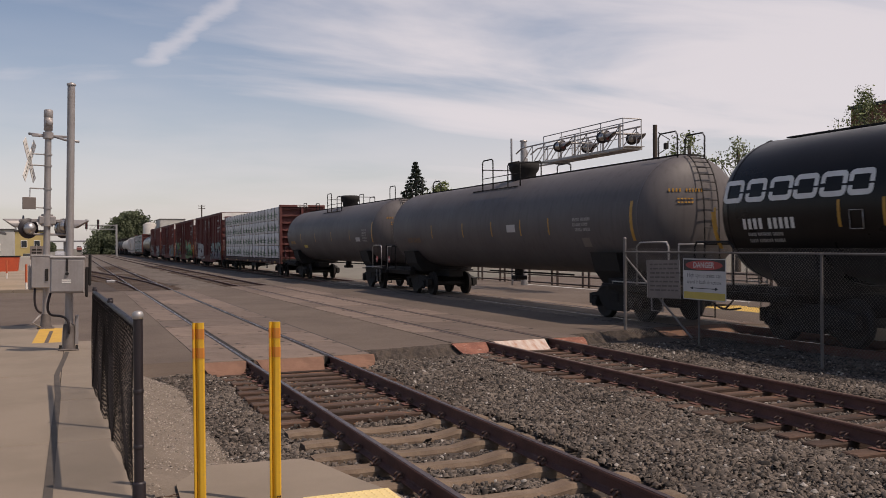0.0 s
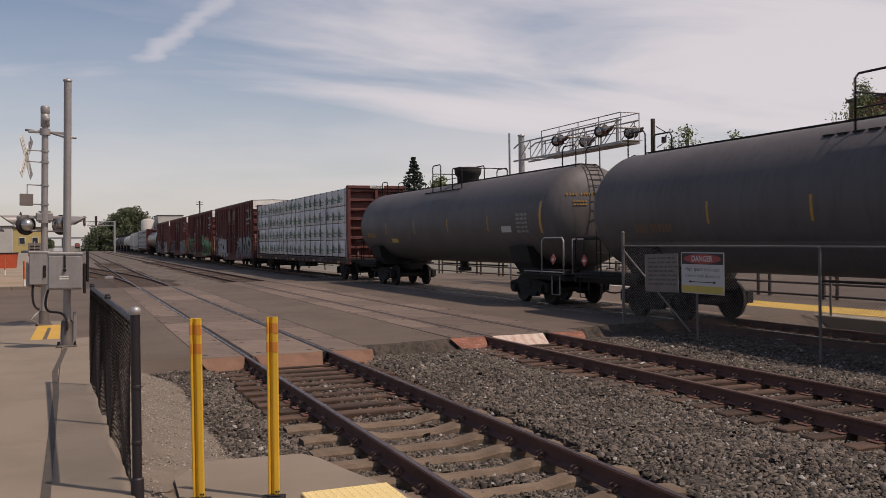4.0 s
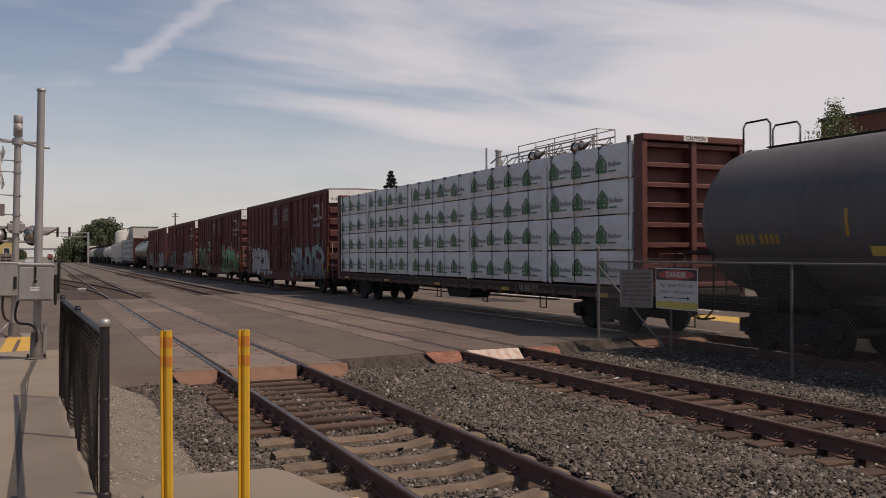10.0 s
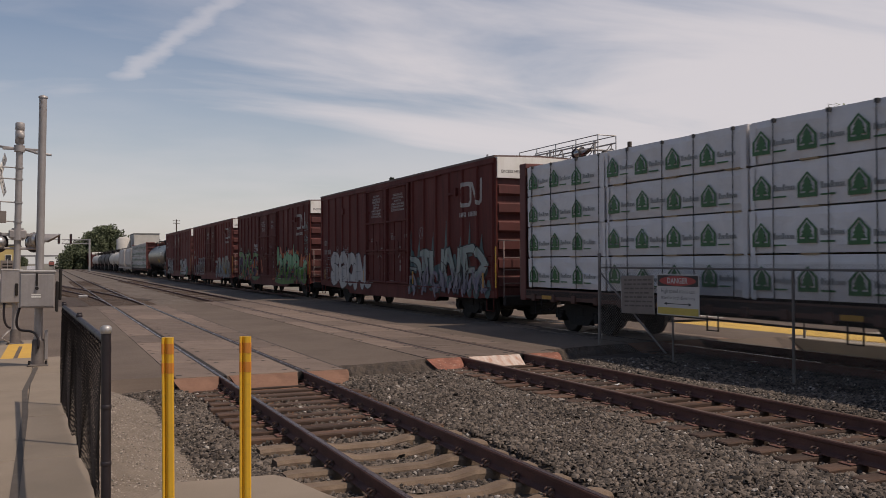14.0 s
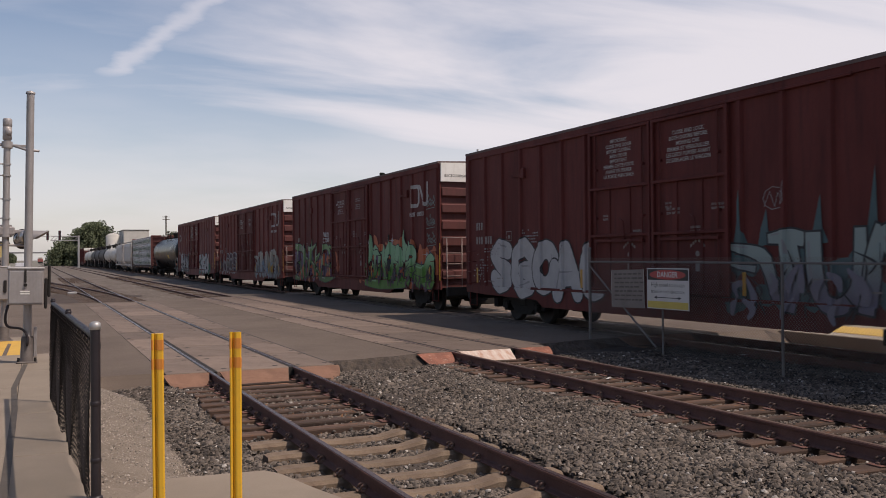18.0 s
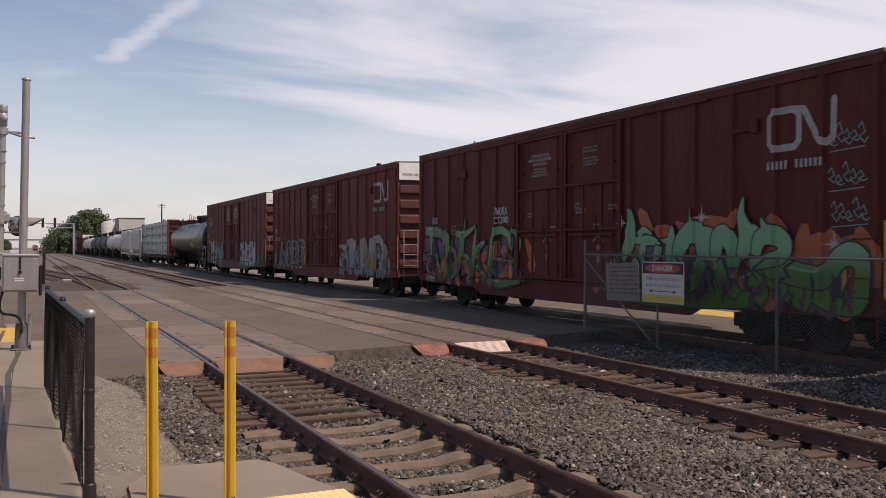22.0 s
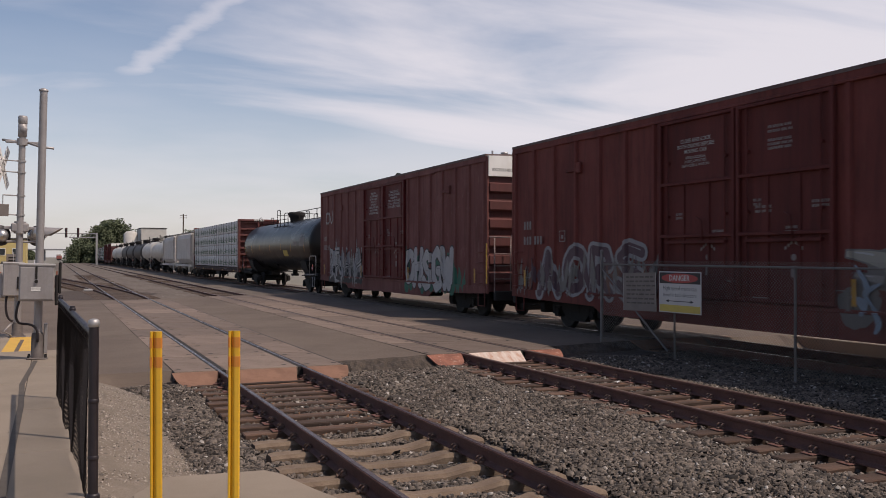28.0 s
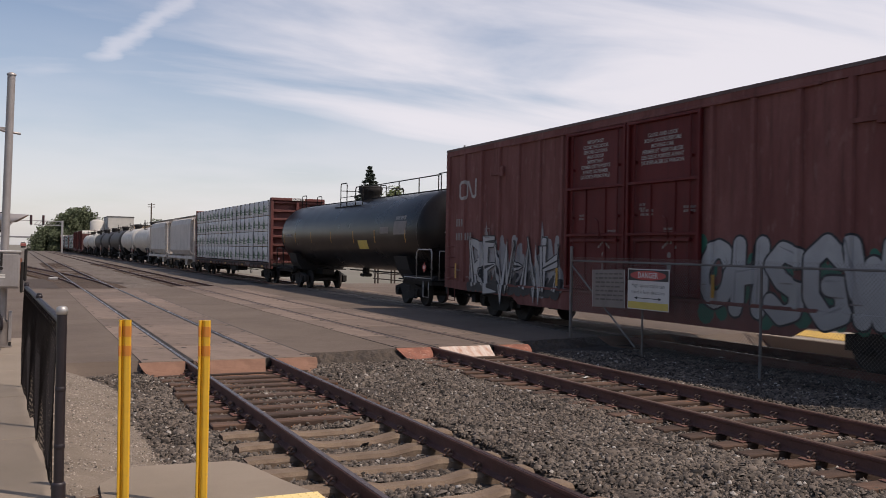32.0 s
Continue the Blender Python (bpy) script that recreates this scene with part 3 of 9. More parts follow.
def crossover():
    """A turnout that leaves the nearest track past the crossing."""
    tr = thing("track_turnout", "turnout with diverging rails past the road crossing", "railway track", "", "structure")
    for off in (-GAUGE, GAUGE):
        for a, b, sgn in ((46.5, 110, -1),):
            pts = []
            for k in range(41):
                y = a + (b - a) * k / 40
                u = (y - a) / (b - a)
                pts.append((T1 + off + sgn * 4.6 * (3 * u * u - 2 * u ** 3), y))
            co, fs = [], []
            m = len(RAIL_PROFILE)
            for px, py in pts:
                co += [(px + q, py, z + 0.003) for q, z in RAIL_PROFILE]
            for i in range(len(pts) - 1):
                fs += [(i * m + k, i * m + (k + 1) % m, (i + 1) * m + (k + 1) % m, (i + 1) * m + k) for k in range(m)]
            part("rail", raw_mesh("rail", co, fs, RUST), None, tr)
            co2 = []
            for px, py in pts:
                co2 += [(px - 0.027, py, 0.0075), (px + 0.027, py, 0.0075)]
            part("rail_head", raw_mesh("rail_head", co2, [(2 * i, 2 * i + 1, 2 * i + 3, 2 * i + 2) for i in range(len(pts) - 1)], RAILTOP), None, tr, "shiny running surface")
    s = Shape()
    y = 46.0
    while y < 100:
        u = max(0, (y - 46.5) / 63.5)
        x = T1 - 4.6 * (3 * u * u - 2 * u ** 3)
        s.box(x - 1.6, y - 0.11, -0.33, x + 1.5, y + 0.11, TIE_TOP + 0.092)
        y += 0.55
    tagged(part("far_ties", s, TIE_FAR, tr, "dark timber sleepers under the turnout"), kind="stuff")
    box = Shape()
    box.box(T1 - 1.75, 58.0, TIE_TOP, T1 - 1.25, 58.6, 0.05, 0.03)
    part("switch_box", box, GALV, tr, "grey switch machine")


crossover()


def oily_patch():
    co, fs, n = [], [], 44
    for k in range(n):
        a = 2 * math.pi * k / n
        r = 1 + 0.08 * math.sin(5 * a) + 0.06 * math.sin(9 * a + 1)
        co.append((2.0 + 3.3 * r * math.cos(a), 52.5 + 7.0 * r * math.sin(a), -0.088))
    tagged(new("oil_stained_ballast", raw_mesh("oil_stained_ballast", co, [tuple(range(n))], surface("oily_brown_ballast", (0.062, 0.042, 0.031), 0.9, scale=1, grain=14, bump=0.6))), "brown oil-stained ballast round the turnout", "ballast", "", "structure")


oily_patch()


# ---- crossing panels between and beside the rails ----
def panel_mesh(w, length):
    s = Shape()
    s.box(-w / 2, 0.014, -0.16, w / 2, length - 0.014, 0.0, 0.012)
    return s.mesh("panel", PANEL)


HOLE = Shape().cyl((0, 0, -0.01), (0, 0, 0.0015), 0.052, n=10).mesh("lifting_hole", surface("hole_rubber", (0.03, 0.025, 0.022), 0.9, scale=9))


def crossing(name, x, label, ends):
    cr = thing(name, label, "level crossing", "", "structure")
    y0 = near_edge(x) + 0.42
    rows = int((far_edge(x) - y0) / 2.45)
    # near-black filler, almost flush: the shade of the open flangeways put into colour
    part("flangeway_strip", Shape().box(x - 1.51, y0 + 0.02, -0.16, x + 1.51, y0 + rows * 2.45, -0.002), surface("flangeway_shade", (0.022, 0.018, 0.016), 0.9, scale=5), cr, "dark strip painted as the shade between panels and rails")
    for sx in (1,):
        xa, xb = sorted((x + sx * 1.517, x + sx * 1.545))
        part("edge_joint", Shape().box(xa, y0 + 0.05, -0.05, xb, y0 + rows * 2.45, -0.001), SEALANT, cr, "dark sealed joint beside the panels")
    for cx, w in ((x - GAUGE - 0.405, 0.71), (x, 1.30), (x + GAUGE + 0.405, 0.71)):
        me = panel_mesh(w, 2.45)
        for k in range(rows):
            p = part("panel", me, None, cr, "", pose(cx, y0 + k * 2.45, 0.0035 + rng.uniform(-0.002, 0.003)))
            for hx in (-0.36, 0.36):
                for hy in (0.35, 2.1):
                    part("lifting_hole", HOLE, None, p, "", pose(hx * w, hy, 0.0))
    # sloped steel plates that guard the panel ends
    for (cx, w), (mat, lab) in zip(((x - GAUGE - 0.42, 0.78), (x, 1.22), (x + GAUGE + 0.42, 0.78)), ends):
        s = Shape()
        a, b = y0 - 0.02, y0 - 0.50
        cut = 0.16 if cx == x else 0.34
        top = [(-w / 2, a, -0.004), (w / 2, a, -0.004)]
        low = [(w / 2 - cut * 0.6, b, -0.23), (-w / 2 + cut * 0.6, b, -0.23)]
        vs = []
        for k in range(7):
            for i in range(5):
                u, v = i / 4, k / 6
                px = (top[0][0] * (1 - u) + top[1][0] * u) * (1 - v) + (low[1][0] * (1 - u) + low[0][0] * u) * v
                if cx != x:
                    px = (u - 0.5) * w * math.sqrt(1 - 0.82 * v * v)
                dent = 0.012 * math.sin(u * 9 + cx) * math.sin(v * 5)
                vs.append((px, a + (b - a) * v, -0.004 - 0.226 * v ** 1.2 + dent * (1 if 0 < k < 6 else 0)))
        m = len(vs)
        vs += [(px, py, pz - 0.02) for px, py, pz in vs]
        fs = [(k * 5 + i, k * 5 + i + 1, (k + 1) * 5 + i + 1, (k + 1) * 5 + i) for k in range(6) for i in range(4)]
        fs += [tuple(m + q for q in f[::-1]) for f in fs]
        for k in range(6):
            fs += [(k * 5, (k + 1) * 5, m + (k + 1) * 5, m + k * 5), (k * 5 + 4, m + k * 5 + 4, m + (k + 1) * 5 + 4, (k + 1) * 5 + 4)]
        fs += [(30 + i, 31 + i, m + 31 + i, m + 30 + i) for i in range(4)] + [(i, m + i, m + i + 1, i + 1) for i in range(4)]
        s.add(vs, fs)
        part("end_plate", s, mat, cr, lab, pose(cx, 0, 0))
    return cr


DULL3 = [(RUSTDULL, "brown sloped steel end plate")] * 3
crossing("crossing_1", T1, "concrete crossing panels between the rails of the nearest track", DULL3)
crossing("crossing_2", T2, "concrete crossing panels of the middle track with rusted end plates",
         [(RUSTPLATE, "orange rusted steel end plate"), (RUSTWHITE, "rusted end plate with peeling white paint"), (RUSTPLATE, "orange rusted steel end plate")])
crossing("crossing_3", T3, "concrete crossing panels under the train", DULL3)

# ---- pavement and verge beside the track ----
WALK_Z = 0.2
walkway = thing("pavement", "tan concrete pavement with scored joints", "pavement", "", "structure")
ys = [-6, -3, -0.5, 2.0, 4.4, 6.75, 9.05, 11.55, 13.95, 16.0, 17.35, 18.75]
xs = [-9, -6.6, -4.2, -1.9, -0.19, 0.40]
for j in range(len(ys) - 1):
    for i in range(len(xs) - 1):
        ga, gb = 0.003, 0.003
        part("slab", Shape().box(xs[i] + ga, ys[j] + 0.003, -0.3, xs[i + 1] - gb, ys[j + 1] - 0.003, WALK_Z - rng.uniform(0, 0.003), 0.008), CONCRETE, walkway)
part("sealed_joint", Shape().prism([(-0.222, -6), (-0.158, -6), (-0.165, 11.9), (-0.21, 13.9), (-0.09, 16.9), (-0.16, 16.95), (-0.28, 13.9), (-0.232, 11.9)], "z", 0.19, WALK_Z + 0.0035), surface("worn_sealant", (0.085, 0.069, 0.056), 0.85, scale=4, grain=40), walkway, "dark sealed joint leading to the pole foot")
part("bedding", Shape().box(-9, -6, -0.32, 0.395, 18.7, WALK_Z - 0.02), SEALANT, walkway, "dark joints between the slabs")

def verge():
    co, fs, nx, ny = [], [], 8, 60
    for j in range(ny + 1):
        y = -4 + 20.0 * j / ny
        for i in range(nx + 1):
            u = i / nx
            x = 0.34 + 1.15 * u
            z = 0.15 - 0.33 * u ** 1.3 + 0.02 * noise.noise((x * 4, y * 2, 1)) - max(0, y - 14.2) * 0.08
            co.append((x, y, z))
    fs = [(j * (nx + 1) + i, j * (nx + 1) + i + 1, (j + 1) * (nx + 1) + i + 1, (j + 1) * (nx + 1) + i) for j in range(ny) for i in range(nx)]
    tagged(new("gravel_verge", raw_mesh("gravel_verge", co, fs, FINES, True)), "pale fine gravel verge beside the pavement", "gravel", "", "structure")


verge()
pad = Shape()
pad.prism([(0.62, 4.0), (2.42, 4.0), (2.28, 6.5), (2.10, 7.15), (1.98, 7.72), (1.88, 7.92), (1.05, 8.0), (0.74, 7.5)], "z", -0.28, 0.10)
tagged(part("concrete_pad", pad, CONCRETE), "grey concrete footway pad beside the rail", "pavement", "", "structure")
tact = thing("tactile_strip", "pale yellow tactile paving with raised domes", "tactile paving", "", "structure")
part("tile", Shape().box(1.56, 4.6, 0.08, 2.24, 6.60, 0.125, 0.006), TACTILE, tact)
domes = Shape()
for i in range(11):
    for j in range(20):
        domes.lathe([(0.014, 0), (0.010, 0.006), (0.001, 0.006)], "z", (1.60 + i * 0.060, 6.56 - j * 0.060, 0.125), 6)
tagged(part("dome_field", domes, TACTILE, tact), kind="stuff")


# ---- loose stones ----
def stones(name, count, place, label, mat=STONE, lo=0.008, hi=0.022):
    r = np.random.default_rng(11 + count)
    base = np.array([(-1, -1, -1), (1, -1, -1), (1, 1, -1), (-1, 1, -1), (-0.7, -0.7, 1), (0.7, -0.7, 1), (0.7, 0.7, 1), (-0.7, 0.7, 1)], float)
    faces = np.array([(4, 5, 6, 7), (0, 1, 5, 4), (1, 2, 6, 5), (2, 3, 7, 6), (3, 0, 4, 7)])
    p = place(r, count)
    k = len(p)
    size = r.uniform(lo, hi, (k, 1, 1)) * (1 + (r.random((k, 1, 1)) < 0.08) * 0.7)
    v = base[None] * r.uniform(0.45, 1.45, (k, 1, 3)) + r.uniform(-0.45, 0.45, (k, 8, 3))
    v[:, 4:, :2] *= r.uniform(0.3, 1.15, (k, 1, 2))
    v *= size
    # most stones lie on a flat side
    v[:, :, 2] *= 0.52
    yaw, tilt = r.uniform(0, 2 * math.pi, k), r.normal(0, 0.5, k)
    w, x, y, z = np.cos(yaw / 2) * np.cos(tilt / 2), np.cos(yaw / 2) * np.sin(tilt / 2), np.sin(yaw / 2) * np.sin(tilt / 2), np.sin(yaw / 2) * np.cos(tilt / 2)
    rot = np.stack([1 - 2 * (y * y + z * z), 2 * (x * y - z * w), 2 * (x * z + y * w), 2 * (x * y + z * w), 1 - 2 * (x * x + z * z), 2 * (y * z - x * w), 2 * (x * z - y * w), 2 * (y * z + x * w), 1 - 2 * (x * x + y * y)], 1).reshape(k, 3, 3)
    v = np.einsum("kij,knj->kni", rot, v) + p[:, None]
    f = (faces[None] + (np.arange(k) * 8)[:, None, None]).reshape(-1, 4)
    me = bpy.data.meshes.new(name)
    me.vertices.add(k * 8)
    me.vertices.foreach_set("co", v.reshape(-1))
    me.loops.add(len(f) * 4)
    me.loops.foreach_set("vertex_index", f.reshape(-1))
    me.polygons.add(len(f))
    me.polygons.foreach_set("loop_start", np.arange(0, len(f) * 4, 4))
    me.update(calc_edges=True)
    me.materials.append(mat)
    return tagged(new(name, me), label, "stones", "", "stuff")


def ballast_places(r, n):
    y = 4.2 + 12.4 * r.random(n) ** 1.15
    x = 0.75 + 13.0 * r.random(n)
    keep = (x < 1.18 * y + 1.8) & (y < 15.75 + 0.19 * np.maximum(0, x - 3.6) - 0.35 * (x > 11.5))
    for c in (T1, T2, T3):
        keep &= ~((np.abs(np.abs(x - c) - GAUGE) < 0.10))
    # fewer over the sleepers, which stand proud of the stones
    for c, lim in ((T1, 10.6), (T2, 0.0)):
        on = np.abs(x - c) < (1.33 if c == T1 else 0.98)
        ph = np.where(y < lim, ((y - 3.9) / 0.655) % 1.0, ((y - (4.9 if c == T2 else 10.45)) / 0.5) % 1.0)
        keep &= ~(on & ((ph < 0.24) | (ph > 0.76)) & (r.random(len(x)) < np.where(y < lim, 0.97, 0.92)))
    keep &= ~((x < 2.2) & (y < 8.1) & (x > 0.6))
    keep &= ~((x < 1.35) & (r.random(len(x)) < 0.75))
    x, y = x[keep], y[keep]
    z = -0.205 + 0.02 * np.sin(x * 2.1 + y) + r.uniform(-0.012, 0.016, len(x))
    near = np.minimum(np.abs(x - T1), np.abs(x - T2))
    z = np.where(near < 1.36, z - np.where((y < 10.4) & (np.abs(x - T1) < 1.4), 0.055, 0.018), z + 0.03 * np.clip((near - 1.3) / 0.5, 0, 1))
    return np.stack([x, y, z], 1)


stones("ballast_stones", 190000, ballast_places, "loose crushed grey ballast stones between the tracks", STONE, 0.009, 0.0235)
stones("pale_stones", 3200, lambda r, n: ballast_places(r, n) + np.array([0, 0, 0.012]), "scattered pale stones among the ballast", PALESTONE, 0.008, 0.021)


def stained_places(r, n):
    p = ballast_places(r, n)
    x, y = p[:, 0], p[:, 1]
    keep = (np.abs(np.abs(x - T1) - 0.55) < 0.32) & (y > 10.8) & (r.random(len(x)) < np.clip((y - 10.3) / 5.0, 0, 1))
    return p[keep] + np.array([0, 0, 0.010])


stones("rust_stained_stones", 60000, stained_places, "rust-stained orange-brown stones beside the rails", surface("rusty_stone", (0.215, 0.100, 0.045), 0.95, second=(0.12, 0.062, 0.032), amount=0.7, scale=3, grain=50, fine=0.15, bump=0.2, vary=0.5), 0.006, 0.016)


def verge_places(r, n):
    x, y = 0.4 + 1.2 * r.random(n), 5.5 + 9.6 * r.random(n)
    keep = ~((x > 0.62) & (y < 8.05))
    x, y = x[keep], y[keep]
    u = (x - 0.34) / 1.15
    return np.stack([x, y, 0.155 - 0.33 * np.clip(u, 0, 2) ** 1.3 - np.maximum(0, y - 14.2) * 0.08], 1)


stones("gravel_chips", 9500, verge_places, "small pale gravel chips on the verge", surface("gravel_chip", (0.30, 0.255, 0.215), 0.95, scale=5, vary=0.6), 0.003, 0.0075)


# ---- litter ----
def litter():
    paper = surface("torn_paper", (0.62, 0.60, 0.57), 0.8, scale=12)
    for x, y, z, a in ((9.11, 13.01, -0.165, 20), (9.45, 11.9, -0.15, 70), (13.55, 14.5, -0.14, 140)):
        s = Shape()
        s.add([(-0.07, -0.03, 0.004), (0.0, -0.045, 0.022), (0.08, -0.02, 0.006), (0.06, 0.035, 0.018), (-0.01, 0.028, 0.005), (-0.08, 0.03, 0.016)], [(0, 1, 4, 5), (1, 2, 3, 4)])
        s.add([(-0.07, -0.03, 0.001), (0.0, -0.045, 0.019), (0.08, -0.02, 0.003), (0.06, 0.035, 0.015), (-0.01, 0.028, 0.002), (-0.08, 0.03, 0.013)], [(5, 4, 1, 0), (4, 3, 2, 1)])
        tagged(part("paper_scrap", s, paper, None, "", pose(x, y, z, 0, 0, a)), "crumpled white scrap of paper on the ballast", "litter", "paper scraps")
    r = random.Random(9)
    for k in range(7):
        x, y = 0.50 + 0.22 * r.random(), 6.75 + 0.9 * r.random()
        pts = [(0, 0, 0.004), (0.07, 0.02 * r.uniform(-1, 1), 0.012), (0.15, 0.05 * r.uniform(-1, 1), 0.006), (0.22, 0.08 * r.uniform(-1, 1), 0.01)]
        tagged(part("twig", Shape().tube(pts, 0.0035, 5), BARKBROWN, None, "", pose(x, y, 0.15 - 0.33 * max(0.0, (x - 0.34) / 1.15) ** 1.3, 0, 8, r.uniform(0, 360))), "thin dry brown twig at the fence foot", "twig", "dry twigs")


BARKBROWN = surface("dry_twig", (0.13, 0.075, 0.05), 0.9, scale=20)
litter()


# ---- fences ----
def link_mesh(length, height, cell, r, mat, name="chain_link"):
    """Crossing wires at 45 degrees, in the plane x = 0, along +y."""
    co, fs = [], []
    d = cell * math.sqrt(2)

    def wire(y0, z0, y1, z1, x):
        n = len(co)
        t = Vector((0, y1 - y0, z1 - z0)).normalized()
        u = Vector((0, -t.z, t.y))
        for y, z in ((y0, z0), (y1, z1)):
            for ang in (90, 210, 330):
                o = u * math.cos(radians(ang)) * r
                co.append((x + math.sin(radians(ang)) * r, y + o.y, z + o.z))
        for k in range(3):
            fs.append((n + k, n + (k + 1) % 3, n + 3 + (k + 1) % 3, n + 3 + k))
    c = -height
    while c < length:
        a, b = max(0, c), min(length, c + height)
        if b - a > 0.01:
            wire(a, a - c, b, b - c, r * 0.8)
            wire(a, height - (a - c), b, height - (b - c), -r * 0.8)
        c += d
    return raw_mesh(name, co, fs, mat)


BLACKW = surface("black_coated_wire", (0.014, 0.012, 0.013), 0.8, second=(0.022, 0.019, 0.02), scale=9, bump=0, spec=0.12)


def black_fence():
    """Low fence of two bays with slack mesh hanging on its pavement side."""
    x, y0, x1, y1 = 0.415, 6.80, 0.235, 12.3
    fe = thing("chain_link_fence", "low black-coated chain-link fence along the pavement edge", "fence")
    ang = math.degrees(math.atan2(-(x1 - x), y1 - y0))
    base = pose(x, y0, WALK_Z, 0, 0, ang)
    ln = math.hypot(x1 - x, y1 - y0)
    for k, yy in enumerate((0.0, ln / 2, ln)):
        s = Shape()
        s.cyl((0, yy, -0.12), (0, yy, 1.30), 0.034 if k == 0 else 0.024, n=16)
        s.lathe([(0.024, 1.25), (0.031, 1.262), (0.031, 1.278), (0.02, 1.29), (0.001, 1.295)] if k else [(0.036, 1.15), (0.036, 1.20)], "z", (0, yy, 0), 16)
        if k == 0:
            s.lathe([(0.047, -0.05), (0.047, 0.10), (0.044, 0.112), (0.035, 0.118)], "z", (0, yy, 0), 16)
            for zz in (0.35, 0.75):
                s.lathe([(0.034, zz), (0.0375, zz + 0.006), (0.0375, zz + 0.028), (0.034, zz + 0.034)], "z", (0, yy, 0), 16)
        p = part("post", s, BLACKP, fe, "", base)
        if k == 0:
            part("cap", Shape().lathe([(0.033, 1.288), (0.040, 1.294), (0.041, 1.318), (0.036, 1.336), (0.022, 1.346), (0.001, 1.349)], "z", (0, yy, 0), 16), GALV, p, "dull grey post cap")
    part("top_rail", Shape().cyl((0, 0.02, 1.235), (0, ln, 1.235), 0.027, n=12), BLACKP, fe, "", base)
    mesh = link_mesh(ln, 1.20, 0.045, 0.0021, BLACKW)
    for v in mesh.vertices:
        # the mesh bellies out and sags between its ties
        y, z = v.co.y, v.co.z
        v.co.x += -0.024 - 0.016 * math.sin(math.pi * min(1, z / 1.2)) * (0.6 + 0.4 * math.sin(y * 2.3)) - 0.022 * (1 - z / 1.2) * (0.5 + 0.5 * math.sin(y * 3.7 + 1))
        v.co.z += (1 - z / 1.2) * (0.022 * math.sin(y * 5.1) + 0.012 * math.sin(y * 11.3))
    part("chain_link", mesh, None, fe, "slack black wire mesh", base @ pose(0, 0, 0.04))
    tie = Shape().lathe([(0.024, -0.008), (0.029, 0), (0.024, 0.008)], "y", (0, 0, 0), 8).tube([(-0.028, -0.012, 0.0), (-0.040, 0.0, -0.035), (-0.03, 0.018, -0.06)], 0.005, 4).mesh("wire_tie", BLACKP)
    for k in range(19):
        part("wire_tie", tie, None, fe, "", base @ pose(0, 0.16 + k * 0.285, 1.235, 0, 0, 0))


black_fence()


GALVDULL = surface("weathered_galvanised", (0.20, 0.185, 0.178), 0.65, metal=0.3, second=(0.14, 0.125, 0.118), amount=0.7, scale=5, grain=50, fine=0.06, bump=0.05)


